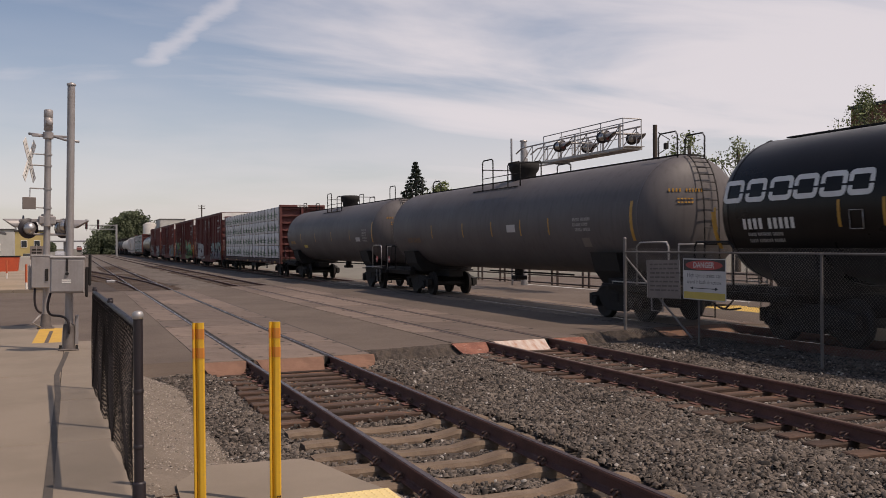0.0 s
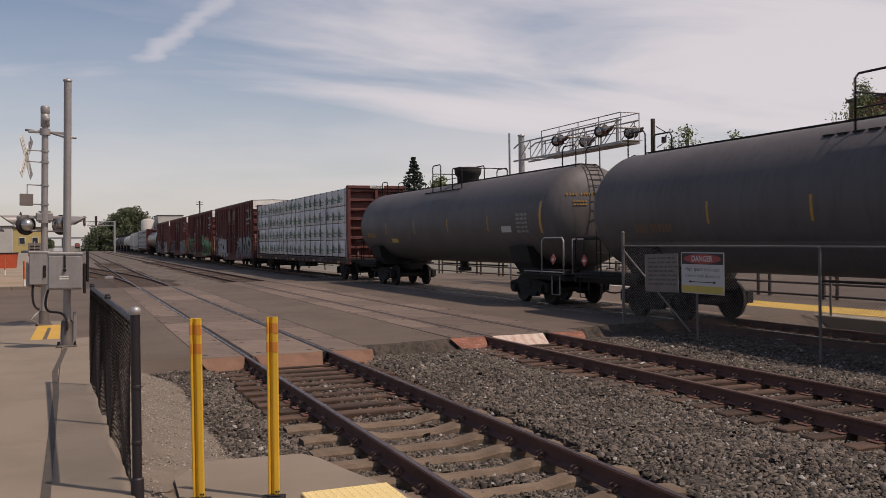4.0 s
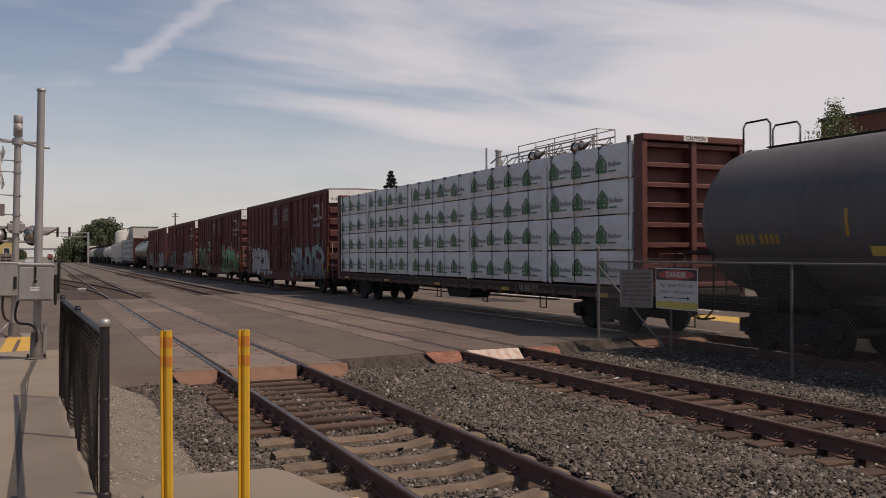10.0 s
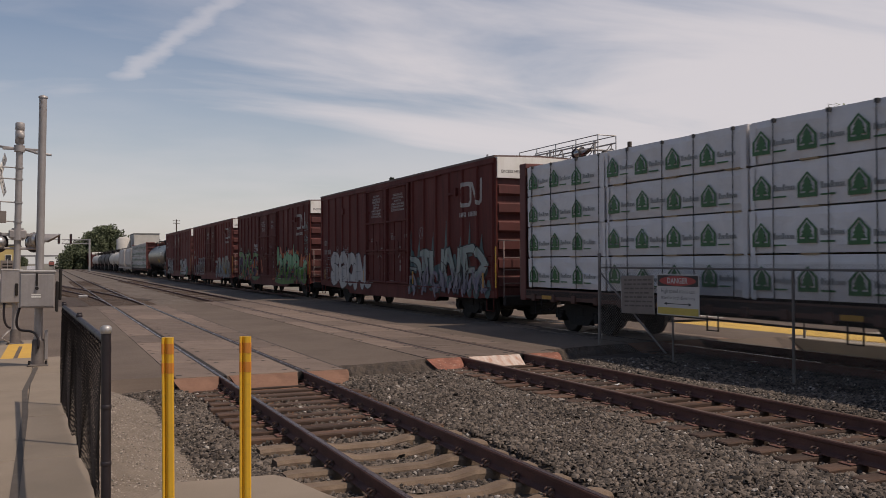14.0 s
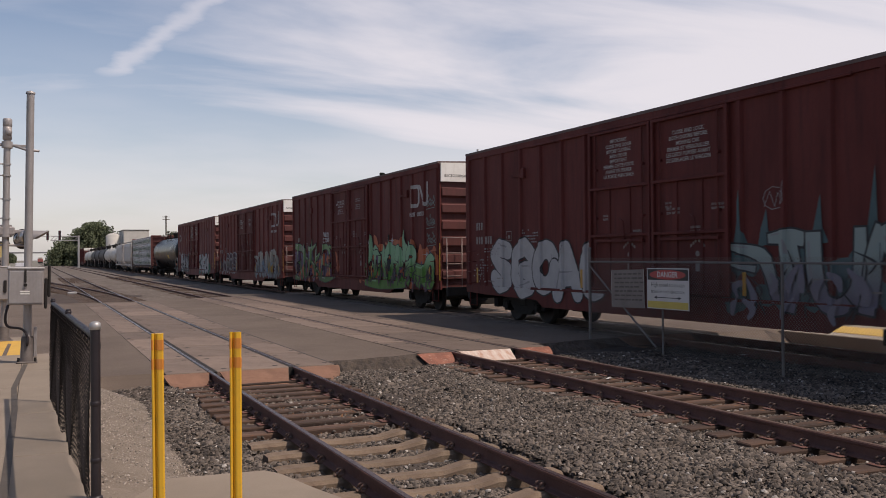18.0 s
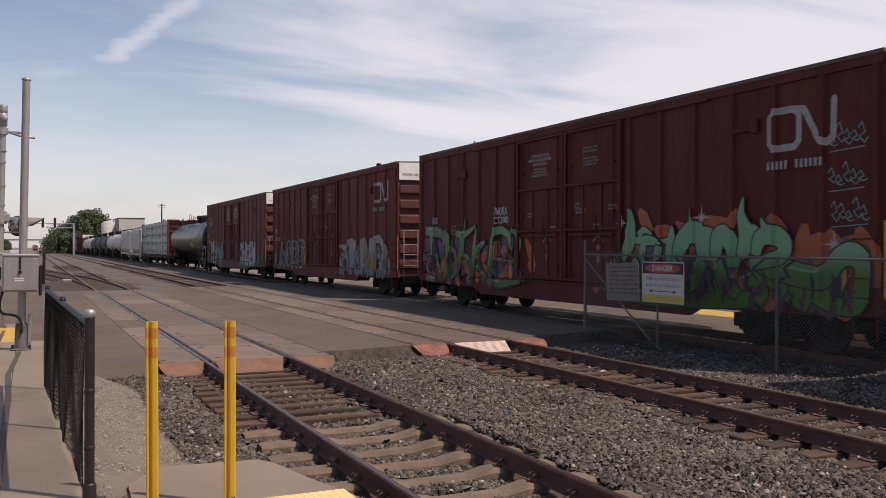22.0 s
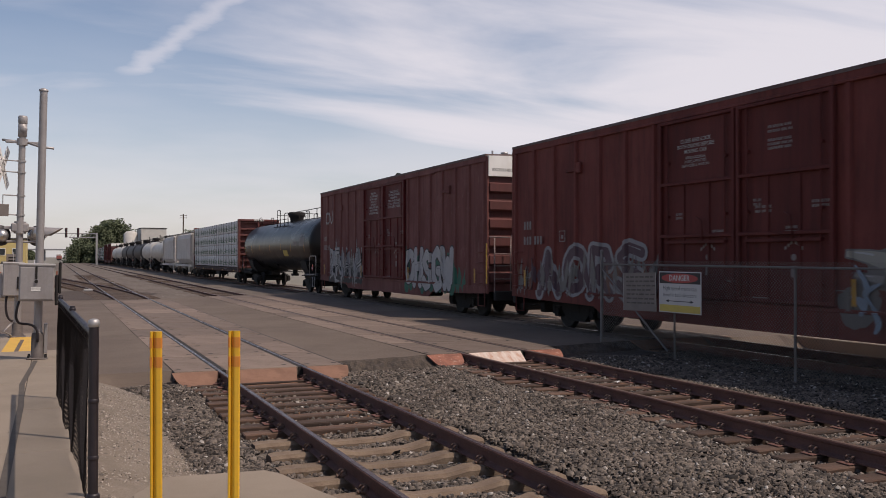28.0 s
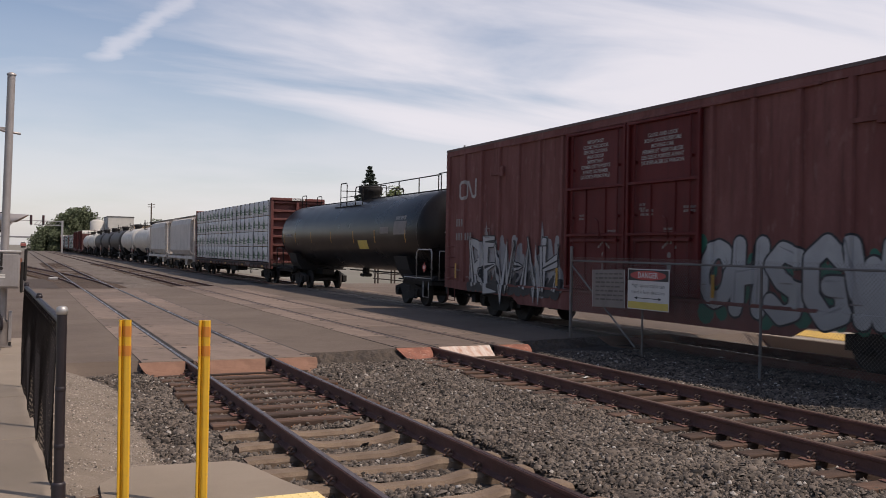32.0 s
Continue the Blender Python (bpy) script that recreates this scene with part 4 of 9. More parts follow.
def track_fence():
    x, ya, yb = 12.05, 17.95, 3.5
    fe = thing("track_fence", "tall galvanised chain-link fence between the tracks", "fence")
    hgt = 1.83
    post_ys = [17.95, 15.0, 11.92, 8.9, 5.9]
    for k, yy in enumerate(post_ys):
        h = 2.13 if k == 0 else 1.79
        s = Shape().cyl((x, yy, -0.3), (x, yy, h), 0.037 if k == 0 else 0.026, n=12)
        s.lathe([(0.043, h), (0.043, h + 0.02), (0.02, h + 0.045), (0.001, h + 0.05)], "z", (x, yy, 0), 12)
        if k != 1:
            part("post", s, GALVDULL, fe)
    part("sign_post", Shape().cyl((x + 0.03, 15.28, -0.3), (x + 0.03, 15.28, 1.0), 0.022, n=10), GALVDULL, fe)
    part("top_rail", Shape().cyl((x, ya, 1.83), (x, yb, 1.80), 0.021, n=10), GALVDULL, fe)
    part("brace", Shape().cyl((x - 0.02, ya - 0.05, 1.72), (x - 0.02, 15.45, 0.02), 0.021, n=10), GALVDULL, fe, "slanting brace pipe")
    part("chain_link", link_mesh(ya - yb, 1.98, 0.05, 0.0025, WIREG), None, fe, "grey wire mesh with a twisted top", pose(x - 0.03, yb, -0.06))
    for zz in (0.2, 0.55, 0.9, 1.25, 1.6):
        part("tension_band", Shape().lathe([(0.040, zz), (0.043, zz + 0.01), (0.040, zz + 0.02)], "z", (x, ya, 0), 12), GALVDULL, fe)

    sg = thing("warning_sign", "white danger sign with red oval wired to the fence", "sign", at=pose(x - 0.06, 15.0, 1.27) @ Matrix.Scale(1.06, 4))
    part("plate", Shape().box(-0.004, -0.64, -0.405, 0.004, 0.64, 0.405, 0.003), SIGNW, sg)
    part("header", Shape().box(-0.008, -0.615, 0.17, -0.0045, 0.615, 0.385), surface("sign_black", (0.035, 0.03, 0.03), 0.6, scale=5), sg, "black header panel")
    ov = Shape()
    ring = [(0.55 * math.cos(2 * math.pi * k / 32), 0.277 + 0.094 * math.sin(2 * math.pi * k / 32)) for k in range(32)]
    ov.prism(ring, "x", -0.0115, -0.0085)
    part("oval", ov, RED, sg, "faded red oval")
    words("DANGER", 0.155, SIGNW, sg, side_pose(-0.0125, 0, 0.275), bold=0.003)
    grey = surface("sign_lettering", (0.085, 0.08, 0.085), 0.6, scale=5)
    words("High speed trains can", 0.118, grey, sg, side_pose(-0.0055, 0, 0.075))
    words("travel in both directions", 0.105, grey, sg, side_pose(-0.0055, 0, -0.055))
    ar = Shape()
    ar.box(-0.0065, -0.33, -0.182, -0.0045, 0.33, -0.168)
    for sy in (-1, 1):
        ar.prism([(sy * 0.33, -0.205), (sy * 0.42, -0.175), (sy * 0.33, -0.145)], "x", -0.0065, -0.0045)
    part("arrow", ar, INK, sg, "black double arrow")
    part("yellow_band", Shape().box(-0.0075, -0.615, -0.385, -0.0045, 0.615, -0.25), YELSIGN, sg, "mustard yellow foot band")
    s2 = thing("notice_board", "faded grey notice board wired to the fence", "sign", at=pose(x - 0.06, 16.38, 1.235, -1.5))
    part("plate", Shape().box(-0.004, -0.60, -0.42, 0.004, 0.60, 0.42, 0.02), SIGNG, s2)
    bars = Shape()
    r2 = random.Random(3)
    for row in range(7):
        y = 0.48
        while y > -0.45:
            w = r2.uniform(0.08, 0.2)
            bars.box(-0.0065, y - w, 0.31 - row * 0.095, -0.0045, y, 0.345 - row * 0.095)
            y -= w + 0.04
    part("faded_print", bars, surface("faded_ink", (0.115, 0.095, 0.088), 0.7, scale=5), s2, "faded unreadable lines")
    for ye in (-0.60, 0.585):
        part("edge", Shape().box(-0.007, ye, -0.42, -0.0045, ye + 0.015, 0.42), GALV, s2)


track_fence()


# ---- yellow marker posts ----
def marker_post(x, y, tilt):
    p = thing("marker_post", "yellow flat plastic marker post with orange tape bands", "marker post", "yellow marker posts", at=pose(x, y, 0.10, 0, tilt, -14))
    prof = [(-0.042, 0.010), (-0.042, -0.010), (-0.036, -0.014), (-0.026, -0.012), (-0.020, 0.006), (0.001, -0.018), (0.010, -0.020), (0.034, -0.019), (0.042, -0.012), (0.042, 0.010), (0.034, 0.016), (-0.034, 0.016)]
    part("blade", Shape().prism(prof, "z", 0.0, 1.345), YELLOW, p)
    for z0, z1 in ((1.225, 1.30), (1.085, 1.16)):
        q = [(a * 1.035, c * 1.1 - 0.0005) for a, c in prof]
        part("tape_band", Shape().prism(q, "z", z0, z1), AMBER, p, "worn orange reflective band")
    part("foot", Shape().box(-0.085, -0.06, -0.02, 0.085, 0.06, 0.012, 0.006).box(-0.05, -0.028, 0.0, 0.05, 0.024, 0.03, 0.01), DARKM, p, "dark steel anchor plate")
    for bx in (0.012, 0.030):
        part("bolt", Shape().cyl((bx + 0.005, -0.026, 0.05), (bx + 0.005, -0.014, 0.05), 0.007, n=6), DARKM, p)


marker_post(0.842, 6.79, -0.3)
marker_post(1.366, 6.63, 0.05)

# ---- crossing signals beside the pavement ----
def arc(p, c, q, n=8):
    p, c, q = Vector(p), Vector(c), Vector(q)
    return [p * (1 - k / n) ** 2 + c * 2 * (k / n) * (1 - k / n) + q * (k / n) ** 2 for k in range(n + 1)]


ALUDARK = surface("stained_cast_metal", (0.13, 0.11, 0.10), 0.65, metal=0.2, second=(0.07, 0.055, 0.05), amount=0.8, scale=5, grain=30, fine=0.1, bump=0.15)
SPUN = surface("spun_aluminium", (0.52, 0.50, 0.48), 0.30, metal=0.85, second=(0.42, 0.40, 0.38), scale=6, bump=0.02)
LENS = surface("dark_red_lens", (0.10, 0.012, 0.012), 0.2, scale=8, bump=0.0)


def flasher(parent, at, facing, hood=0.42):
    """A round crossing light: black background disc, lens and long hood."""
    f = part("flasher", Shape().lathe([(0.001, 0.05), (0.10, 0.05), (0.15, 0.02), (0.16, -0.03), (0.12, -0.12), (0.03, -0.16), (0.001, -0.16)], "y", (0, 0, 0), 20), SPUN, parent, "round metal light housing", at @ pose(0, 0, 0, 0, 0, facing))
    part("background", Shape().lathe([(0.001, 0.045), (0.25, 0.045), (0.255, 0.052), (0.25, 0.06), (0.001, 0.06)], "y", (0, 0, 0), 24), BLACKP, f, "black background disc")
    part("lens", Shape().lathe([(0.001, 0.085), (0.07, 0.08), (0.145, 0.062)], "y", (0, 0, 0), 20), LENS, f, "unlit red lens")
    co, fs, n = [], [], 14
    for k in range(n + 1):
        a = radians(-20 + 220 * k / n)
        co += [(0.158 * math.cos(a), 0.06, 0.158 * math.sin(a)), (0.150 * math.cos(a), 0.06 + hood * (0.55 + 0.45 * math.sin(a)), 0.150 * math.sin(a))]
    fs = [(2 * k, 2 * k + 1, 2 * k + 3, 2 * k + 2) for k in range(n)]
    m = len(co)
    co += [(x * 0.965, y, z * 0.965) for x, y, z in co]
    fs += [tuple(m + i for i in q[::-1]) for q in fs]
    part("hood", raw_mesh("hood", co, fs, ALU, True), None, f, "long grey hood")
    return f


def gate_pole():
    """Tall plain pole with the control boxes on it."""
    x, y = -0.105, 17.25
    lean = pose(x, y, WALK_Z, 0.0, 1.0, 0)
    p = thing("signal_pole", "tall grey metal pole on a bolted foot with a control box", "pole", at=lean)
    part("pole", Shape().cyl((0, 0, 0.05), (0, 0, 4.72), 0.070, 0.064, n=18).lathe([(0.077, 4.70), (0.077, 4.73), (0.001, 4.76)], "z", (0, 0, 0), 18), ALU, p)
    foot = Shape()
    foot.lathe([(0.13, 0.0), (0.13, 0.03), (0.105, 0.06), (0.10, 0.40), (0.092, 0.45), (0.084, 0.46)], "z", (0, 0, 0), 18)
    foot.box(-0.17, -0.17, -0.01, 0.17, 0.17, 0.03, 0.02)
    part("foot", foot, ALUDARK, p, "dark cast foot")
    for k in range(4):
        a = radians(45 + 90 * k)
        part("bolt", Shape().cyl((0.19 * math.cos(a), 0.19 * math.sin(a), -0.02), (0.19 * math.cos(a), 0.19 * math.sin(a), 0.07), 0.022, n=6), DARKM, p)
    part("lever", Shape().box(0.10, -0.05, 0.10, 0.16, 0.02, 0.62, 0.01), ALU, p, "flat bracket beside the foot")
    cb = part("control_box", Shape().box(-0.31, -0.34, 1.02, 0.25, -0.09, 1.64, 0.02), ALU, p, "grey metal control box")
    part("lid", Shape().box(-0.325, -0.355, 1.62, 0.265, -0.08, 1.67, 0.015), GALV, cb, "bright lid edge")
    part("door", Shape().box(-0.29, -0.352, 1.05, 0.23, -0.338, 1.60, 0.006), ALU, cb)
    part("hasp", Shape().box(-0.055, -0.372, 1.40, -0.02, -0.35, 1.62, 0.006).cyl((-0.037, -0.38, 1.36), (-0.037, -0.36, 1.36), 0.03, n=10), DARKM, cb, "dark hasp and padlock")
    part("label", Shape().box(-0.12, -0.357, 1.20, 0.03, -0.3525, 1.225).box(-0.12, -0.357, 1.24, 0.03, -0.3525, 1.26), WHITE, cb, "small white label")
    part("side_lever", Shape().box(0.26, -0.30, 0.95, 0.31, -0.15, 1.48, 0.015).box(0.31, -0.28, 1.15, 0.36, -0.2, 1.70, 0.015), DARKM, cb, "dark lever arms")
    part("strap", Shape().box(-0.09, -0.10, 1.15, 0.09, 0.09, 1.19, 0.01).box(-0.09, -0.10, 1.48, 0.09, 0.09, 1.52, 0.01), GALV, p)
    cable = arc((-0.30, -0.2, 1.02), (-0.42, -0.2, 0.62), (-0.22, -0.12, 0.62)) + arc((-0.22, -0.12, 0.62), (0.05, -0.1, 0.62), (0.0, -0.12, 0.30))[1:]
    part("conduit", Shape().tube(cable, 0.022, 8), BLACKP, p, "black looped cable")


def mast():
    x, y = -0.67, 24.58
    p = thing("crossing_signal", "grey crossing signal mast with crossbuck and flashers", "crossing signal", at=pose(x, y, 0.0, 0, 1.1, 0))
    part("mast", Shape().cyl((0, 0, 0), (0, 0, 5.30), 0.082, 0.078, n=18), ALU, p)
    part("cap", Shape().lathe([(0.092, 5.28), (0.108, 5.31), (0.108, 5.46), (0.09, 5.49), (0.001, 5.50)], "z", (0, 0, 0), 16), ALU, p)
    bell = Shape().lathe([(0.001, 0.04), (0.07, 0.03), (0.085, 0.0), (0.07, -0.02), (0.001, -0.02)], "y", (0.03, -0.11, 5.15), 16)
    bell.lathe([(0.06, 4.95), (0.105, 4.97), (0.105, 5.28), (0.06, 5.30)], "z", (0, 0, 0), 16)
    part("bell", bell, ALU, p, "round warning bell")
    brk = Shape().box(-0.38, -0.04, 4.80, 0.45, 0.04, 4.86, 0.01).cyl((0, 0, 4.76), (0, 0, 4.92), 0.125, n=14)
    brk.tube([(0.1, 0, 4.84), (0.4, -0.1, 4.74), (0.72, -0.25, 4.70)], 0.03, 8).tube([(-0.1, 0, 4.84), (-0.45, 0.1, 4.88)], 0.03, 8)
    part("bracket", brk, ALU, p)
    # crossbuck seen almost edge on, held out by arms
    for ang in (38, -38):
        b = Shape().box(-0.115, -0.61, -0.008, 0.115, 0.61, 0.008, 0.004)
        blade = part("crossbuck_blade", b, WHITE, p, "white crossbuck blade", pose(-0.42, 0, 4.20, 0, 0, 74) @ pose(0, 0, 0, 90, 0, 0) @ pose(0, 0, 0, 0, 0, ang))
        txt = Shape()
        for k in range(9):
            if k == 4:
                continue
            txt.box(-0.04, -0.50 + k * 0.118, 0.0085, 0.04, -0.50 + k * 0.118 + 0.022, 0.0105)
        tagged(part("black_letters", txt, INK, blade), "black lettering blocks", kind="stuff")
    arms = Shape()
    for zz in (4.36, 4.08, 3.50, 3.02):
        arms.cyl((0, 0, zz), (-0.40, 0, zz + 0.01), 0.016, n=8)
        arms.lathe([(0.10, zz - 0.02), (0.10, zz + 0.02)], "z", (0, 0, 0), 12)
    arms.cyl((-0.40, 0, 3.10), (-0.40, 0, 3.52), 0.012, n=8)
    part("sign_arms", arms, GALV, p)
    part("track_count_sign", Shape().box(-0.57, -0.03, 2.98, -0.26, -0.01, 3.28, 0.01), SIGNG, p, "small grey plate seen from behind")
    lb = Shape().box(-0.62, -0.045, 2.66, 0.62, 0.045, 2.74, 0.012).cyl((0, 0, 2.56), (0, 0, 2.86), 0.14, n=14)
    lb.cyl((-0.5, 0, 2.36), (0.55, 0, 2.36), 0.03, n=8).box(-0.2, -0.12, 2.60, 0.2, 0.12, 2.82, 0.03)
    part("light_bracket", lb, ALU, p, "cross arm with a junction box")
    flasher(p, pose(-0.40, -0.12, 2.50), 28)
    flasher(p, pose(-0.50, 0.14, 2.58), 100, 0.46)
    flasher(p, pose(0.34, 0.16, 2.52), -35)
    flasher(p, pose(0.42, -0.02, 2.58), -104, 0.52)
    foot = Shape().lathe([(0.17, 0.0), (0.16, 0.05), (0.125, 0.10), (0.12, 0.30), (0.10, 0.36)], "z", (0, 0, 0), 16).box(-0.2, -0.2, -0.02, 0.2, 0.2, 0.03, 0.02)
    part("foot", foot, ALUDARK, p, "cast foot")
    bx = part("junction_box", Shape().box(-0.34, -0.3, 1.02, 0.12, -0.10, 1.82, 0.02), ALU, p, "grey metal junction box")
    part("lid", Shape().box(-0.355, -0.31, 1.80, 0.135, -0.09, 1.85, 0.015), GALV, bx, "bright lid edge")
    part("latch", Shape().box(-0.02, -0.33, 1.20, 0.05, -0.3, 1.5, 0.01), DARKM, bx)
    gm = part("gate_motor", Shape().box(-0.42, 0.05, 0.95, 0.30, 0.45, 1.60, 0.04), ALU, p, "grey gate mechanism case")
    part("conduit", Shape().tube(arc((-0.25, -0.2, 1.02), (-0.30, -0.2, 0.45), (-0.1, -0.15, 0.40)), 0.028, 8), BLACKP, p, "black cable")
    part("side_arm", Shape().tube([(-0.12, -0.2, 0.05), (-0.3, -0.25, 0.16), (-0.12, -0.12, 0.35)], 0.025, 8), ALU, p)


gate_pole()
mast()
tagged(part("apron", Shape().prism([(-9, 18.95), (-0.10, 18.95), (-0.22, 25.6), (-9, 26.2)], "z", -0.05, 0.0), CONCRETE), "tan concrete apron between the pavement and the road", "pavement", "", "structure")
yb = thing("road_marking", "worn yellow striped marking by the signal foot", "road marking", "", "structure")
part("yellow_patch", Shape().prism([(-0.86, 19.1), (-0.26, 18.95), (-0.28, 24.4), (-0.80, 24.6)], "z", -0.02, 0.004), ROADYEL, yb)
part("dark_stripe", Shape().prism([(-0.62, 19.15), (-0.54, 19.12), (-0.48, 23.6), (-0.56, 23.65)], "z", 0.0, 0.0075), ASPHALT, yb, "bare asphalt stripe")


# ---- signals and rails beyond the train ----
def cantilever():
    """Truss arm with flashers over the road, on the far side of the tracks."""
    x, y = 21.0, 40.2
    c = thing("cantilever_signal", "galvanised truss arm with crossing flashers over the road", "crossing signal", at=pose(x, y, 0))
    part("mast", Shape().cyl((0, 0, -0.3), (0, 0, 7.25), 0.17, 0.15, n=16).lathe([(0.19, 7.22), (0.19, 7.28), (0.001, 7.33)], "z", (0, 0, 0), 16), GALV, c)
    part("mast", Shape().cyl((-0.5, 0.35, -0.3), (-0.5, 0.35, 7.4), 0.05, n=10), GALV, c, "thin pole beside the mast")
    L = 9.5
    for dx in (-0.42, 0.42):
        part("chord", Shape().tube([(dx, 0.0, 6.60), (dx, -0.7, 6.82), (dx, -L, 6.82)], 0.035, 8), GALV, c, "long truss chord")
        part("chord", Shape().tube([(dx, 0, 5.95), (dx, -L, 5.92)], 0.045, 8), GALV, c, "long truss chord")
    n = 7
    for k in range(n):
        a, b = -0.5 - k * (L - 0.8) / n, -0.5 - (k + 1) * (L - 0.8) / n
        for dx in (-0.42, 0.42):
            part("brace", Shape().cyl((dx, a, 5.94), (dx, b, 6.82), 0.022, n=6).cyl((dx, b, 5.94), (dx, b, 6.82), 0.022, n=6), GALV, c)
        part("brace", Shape().cyl((-0.42, a, 5.94), (0.42, b, 5.94), 0.02, n=6), GALV, c)
    deck = Shape()
    for k in range(22):
        deck.box(-0.40, -2.6 - k * 0.33, 5.955, 0.40, -2.6 - k * 0.33 - 0.27, 5.975)
    deck.box(-0.46, -L, 5.86, -0.42, -2.5, 5.96).box(0.42, -L, 5.86, 0.46, -2.5, 5.96).box(-0.46, -L - 0.04, 5.86, 0.46, -L, 5.96)
    part("walkway", deck, GALV, c, "grating walkway")
    hr = Shape()
    for dx in (-0.44, 0.44):
        for k in range(5):
            yy = -2.9 - k * (L - 2.9) / 4
            hr.cyl((dx, yy, 5.9), (dx, yy, 7.12), 0.022, n=8)
        hr.cyl((dx, -2.9, 7.12), (dx, -L, 7.12), 0.022, n=8).cyl((dx, -2.9, 6.5), (dx, -L, 6.5), 0.018, n=8)
    hr.cyl((-0.44, -L, 7.12), (0.44, -L, 7.12), 0.022, n=8).cyl((-0.44, -L, 6.5), (0.44, -L, 6.5), 0.018, n=8)
    part("handrail", hr, GALV, c)
    for yy in (-5.0, -8.6):
        part("cross_arm", Shape().cyl((-0.9, yy, 6.62), (0.9, yy, 6.62), 0.045, n=8).cyl((0, yy, 5.95), (0, yy, 7.0), 0.055, n=8), GALV, c)
        for dx in (-0.75, 0.7):
            flasher(c, pose(dx, yy - 0.14, 6.45), 200)
            flasher(c, pose(dx, yy + 0.16, 6.45), -40)
    for zz in (6.5, 6.1):
        part("junction_box", Shape().cyl((0.2, 0.1, zz), (0.2, 0.1, zz + 0.3), 0.08, n=8), ALU, c)


cantilever()


RAILPIPE = surface("dark_brown_pipe", (0.055, 0.036, 0.028), 0.65, second=(0.035, 0.024, 0.02), scale=4, grain=30, bump=0.05)


def far_railing():
    """Three-rail pipe barrier along the far footpath, its posts in close pairs."""
    r = thing("pipe_railing", "dark brown three-rail pipe barrier along the far footpath", "railing")
    post = Shape().box(-0.045, -0.045, -0.36, 0.045, 0.045, 1.02, 0.01).mesh("post", RAILPIPE)
    for k in range(18):
        for off in (0.0, 0.55):
            part("post", post, None, r, "", pose(22.2, 6.5 + 2.95 * k + off, 0))
    for zz in (0.10, 0.48, 0.92):
        part("rail", Shape().cyl((22.13, 6.4, zz), (22.13, 57.3, zz), 0.036, n=8), RAILPIPE, r)


far_railing()
plat = thing("far_platform", "pale station platform with a yellow edge beyond the train", "platform", "", "structure")
part("slab", Shape().box(17.75, -25, -0.35, 26, 24.4, -0.02, 0.02), surface("platform_concrete", (0.33, 0.285, 0.235), 0.9, second=(0.25, 0.215, 0.175), amount=0.7, scale=0.9, grain=60, fine=0.1, bump=0.2), plat)
part("edge_strip", Shape().box(18.42, -25, -0.05, 20.02, 24.25, -0.006, 0.006), surface("yellow_edge_paving", (0.66, 0.42, 0.08), 0.8, second=(0.5, 0.33, 0.1), scale=3), plat, "yellow tactile edge")
pf = thing("platform_fence", "galvanised chain-link fence on the far platform", "fence")
for k in range(9):
    part("post", Shape().cyl((17.85, 17.3 - 3 * k, -0.3), (17.85, 17.3 - 3 * k, 1.15), 0.032, n=8), GALVDULL, pf)
part("top_rail", Shape().cyl((17.85, 17.3, 1.12), (17.85, -6.7, 1.12), 0.022, n=8), GALVDULL, pf)
part("chain_link", link_mesh(24, 1.1, 0.06, 0.0020, WIREG), None, pf, "grey wire mesh", pose(17.85, -6.7, 0.0))
# flat white strip for the far footpath's kerb top, its sunlight put into the colour
stop = thing("sunlit_kerb_strip", "white strip painted as the sunlit top of the far kerb", "road marking", "", "structure")
part("line", Shape().box(21.42, 24.6, -0.03, 21.66, 41.5, -0.001), surface("sunlit_kerb_white", (0.62, 0.60, 0.56), 0.8, second=(0.48, 0.46, 0.42), scale=2), stop)

# ---- the freight train ----
BOXRED = surface("boxcar_brown_red", (0.136, 0.031, 0.026), 0.7, second=(0.088, 0.022, 0.019), amount=0.85, scale=0.8, grain=22, fine=0.10, stretch=(1, 1.6, 0.6), bump=0.04, streak=(0.054, 0.0165, 0.0145), streak_amount=0.55, spots=(0.11, 0.035, 0.025), spot_amount=0.2, spec=0.22)
BOXRED2 = surface("boxcar_faded_red", (0.185, 0.048, 0.039), 0.72, second=(0.105, 0.029, 0.025), amount=0.85, scale=0.8, grain=22, fine=0.10, stretch=(1, 1.6, 0.6), bump=0.04, streak=(0.058, 0.022, 0.018), streak_amount=0.55, spots=(0.17, 0.065, 0.045), spot_amount=0.25, spec=0.22)
BOXRED3 = surface("boxcar_chalky_red", (0.215, 0.085, 0.074), 0.75, second=(0.140, 0.046, 0.040), amount=0.9, scale=0.75, grain=22, fine=0.12, bump=0.04, streak=(0.098, 0.040, 0.034), streak_amount=0.7, spots=(0.25, 0.135, 0.115), spot_amount=0.4, spec=0.22, stretch=(1, 1.6, 0.55))
ENDBROWN = surface("boxcar_end_brown", (0.122, 0.036, 0.033), 0.6, second=(0.076, 0.026, 0.024), amount=0.7, scale=1.5, grain=30, fine=0.06, bump=0.05, streak=(0.045, 0.019, 0.017), streak_amount=0.5)
DOORRED = surface("boxcar_door_red", (0.125, 0.0145, 0.0135), 0.6, second=(0.07, 0.010, 0.009), amount=0.6, scale=1.2, grain=30, fine=0.05, bump=0.04, streak=(0.045, 0.010, 0.009), streak_amount=0.4, spec=0.25)
ENDRAIL = surface("worn_end_rail", (0.225, 0.180, 0.168), 0.6, second=(0.16, 0.075, 0.062), amount=0.8, scale=4, grain=30, fine=0.1, bump=0.05)
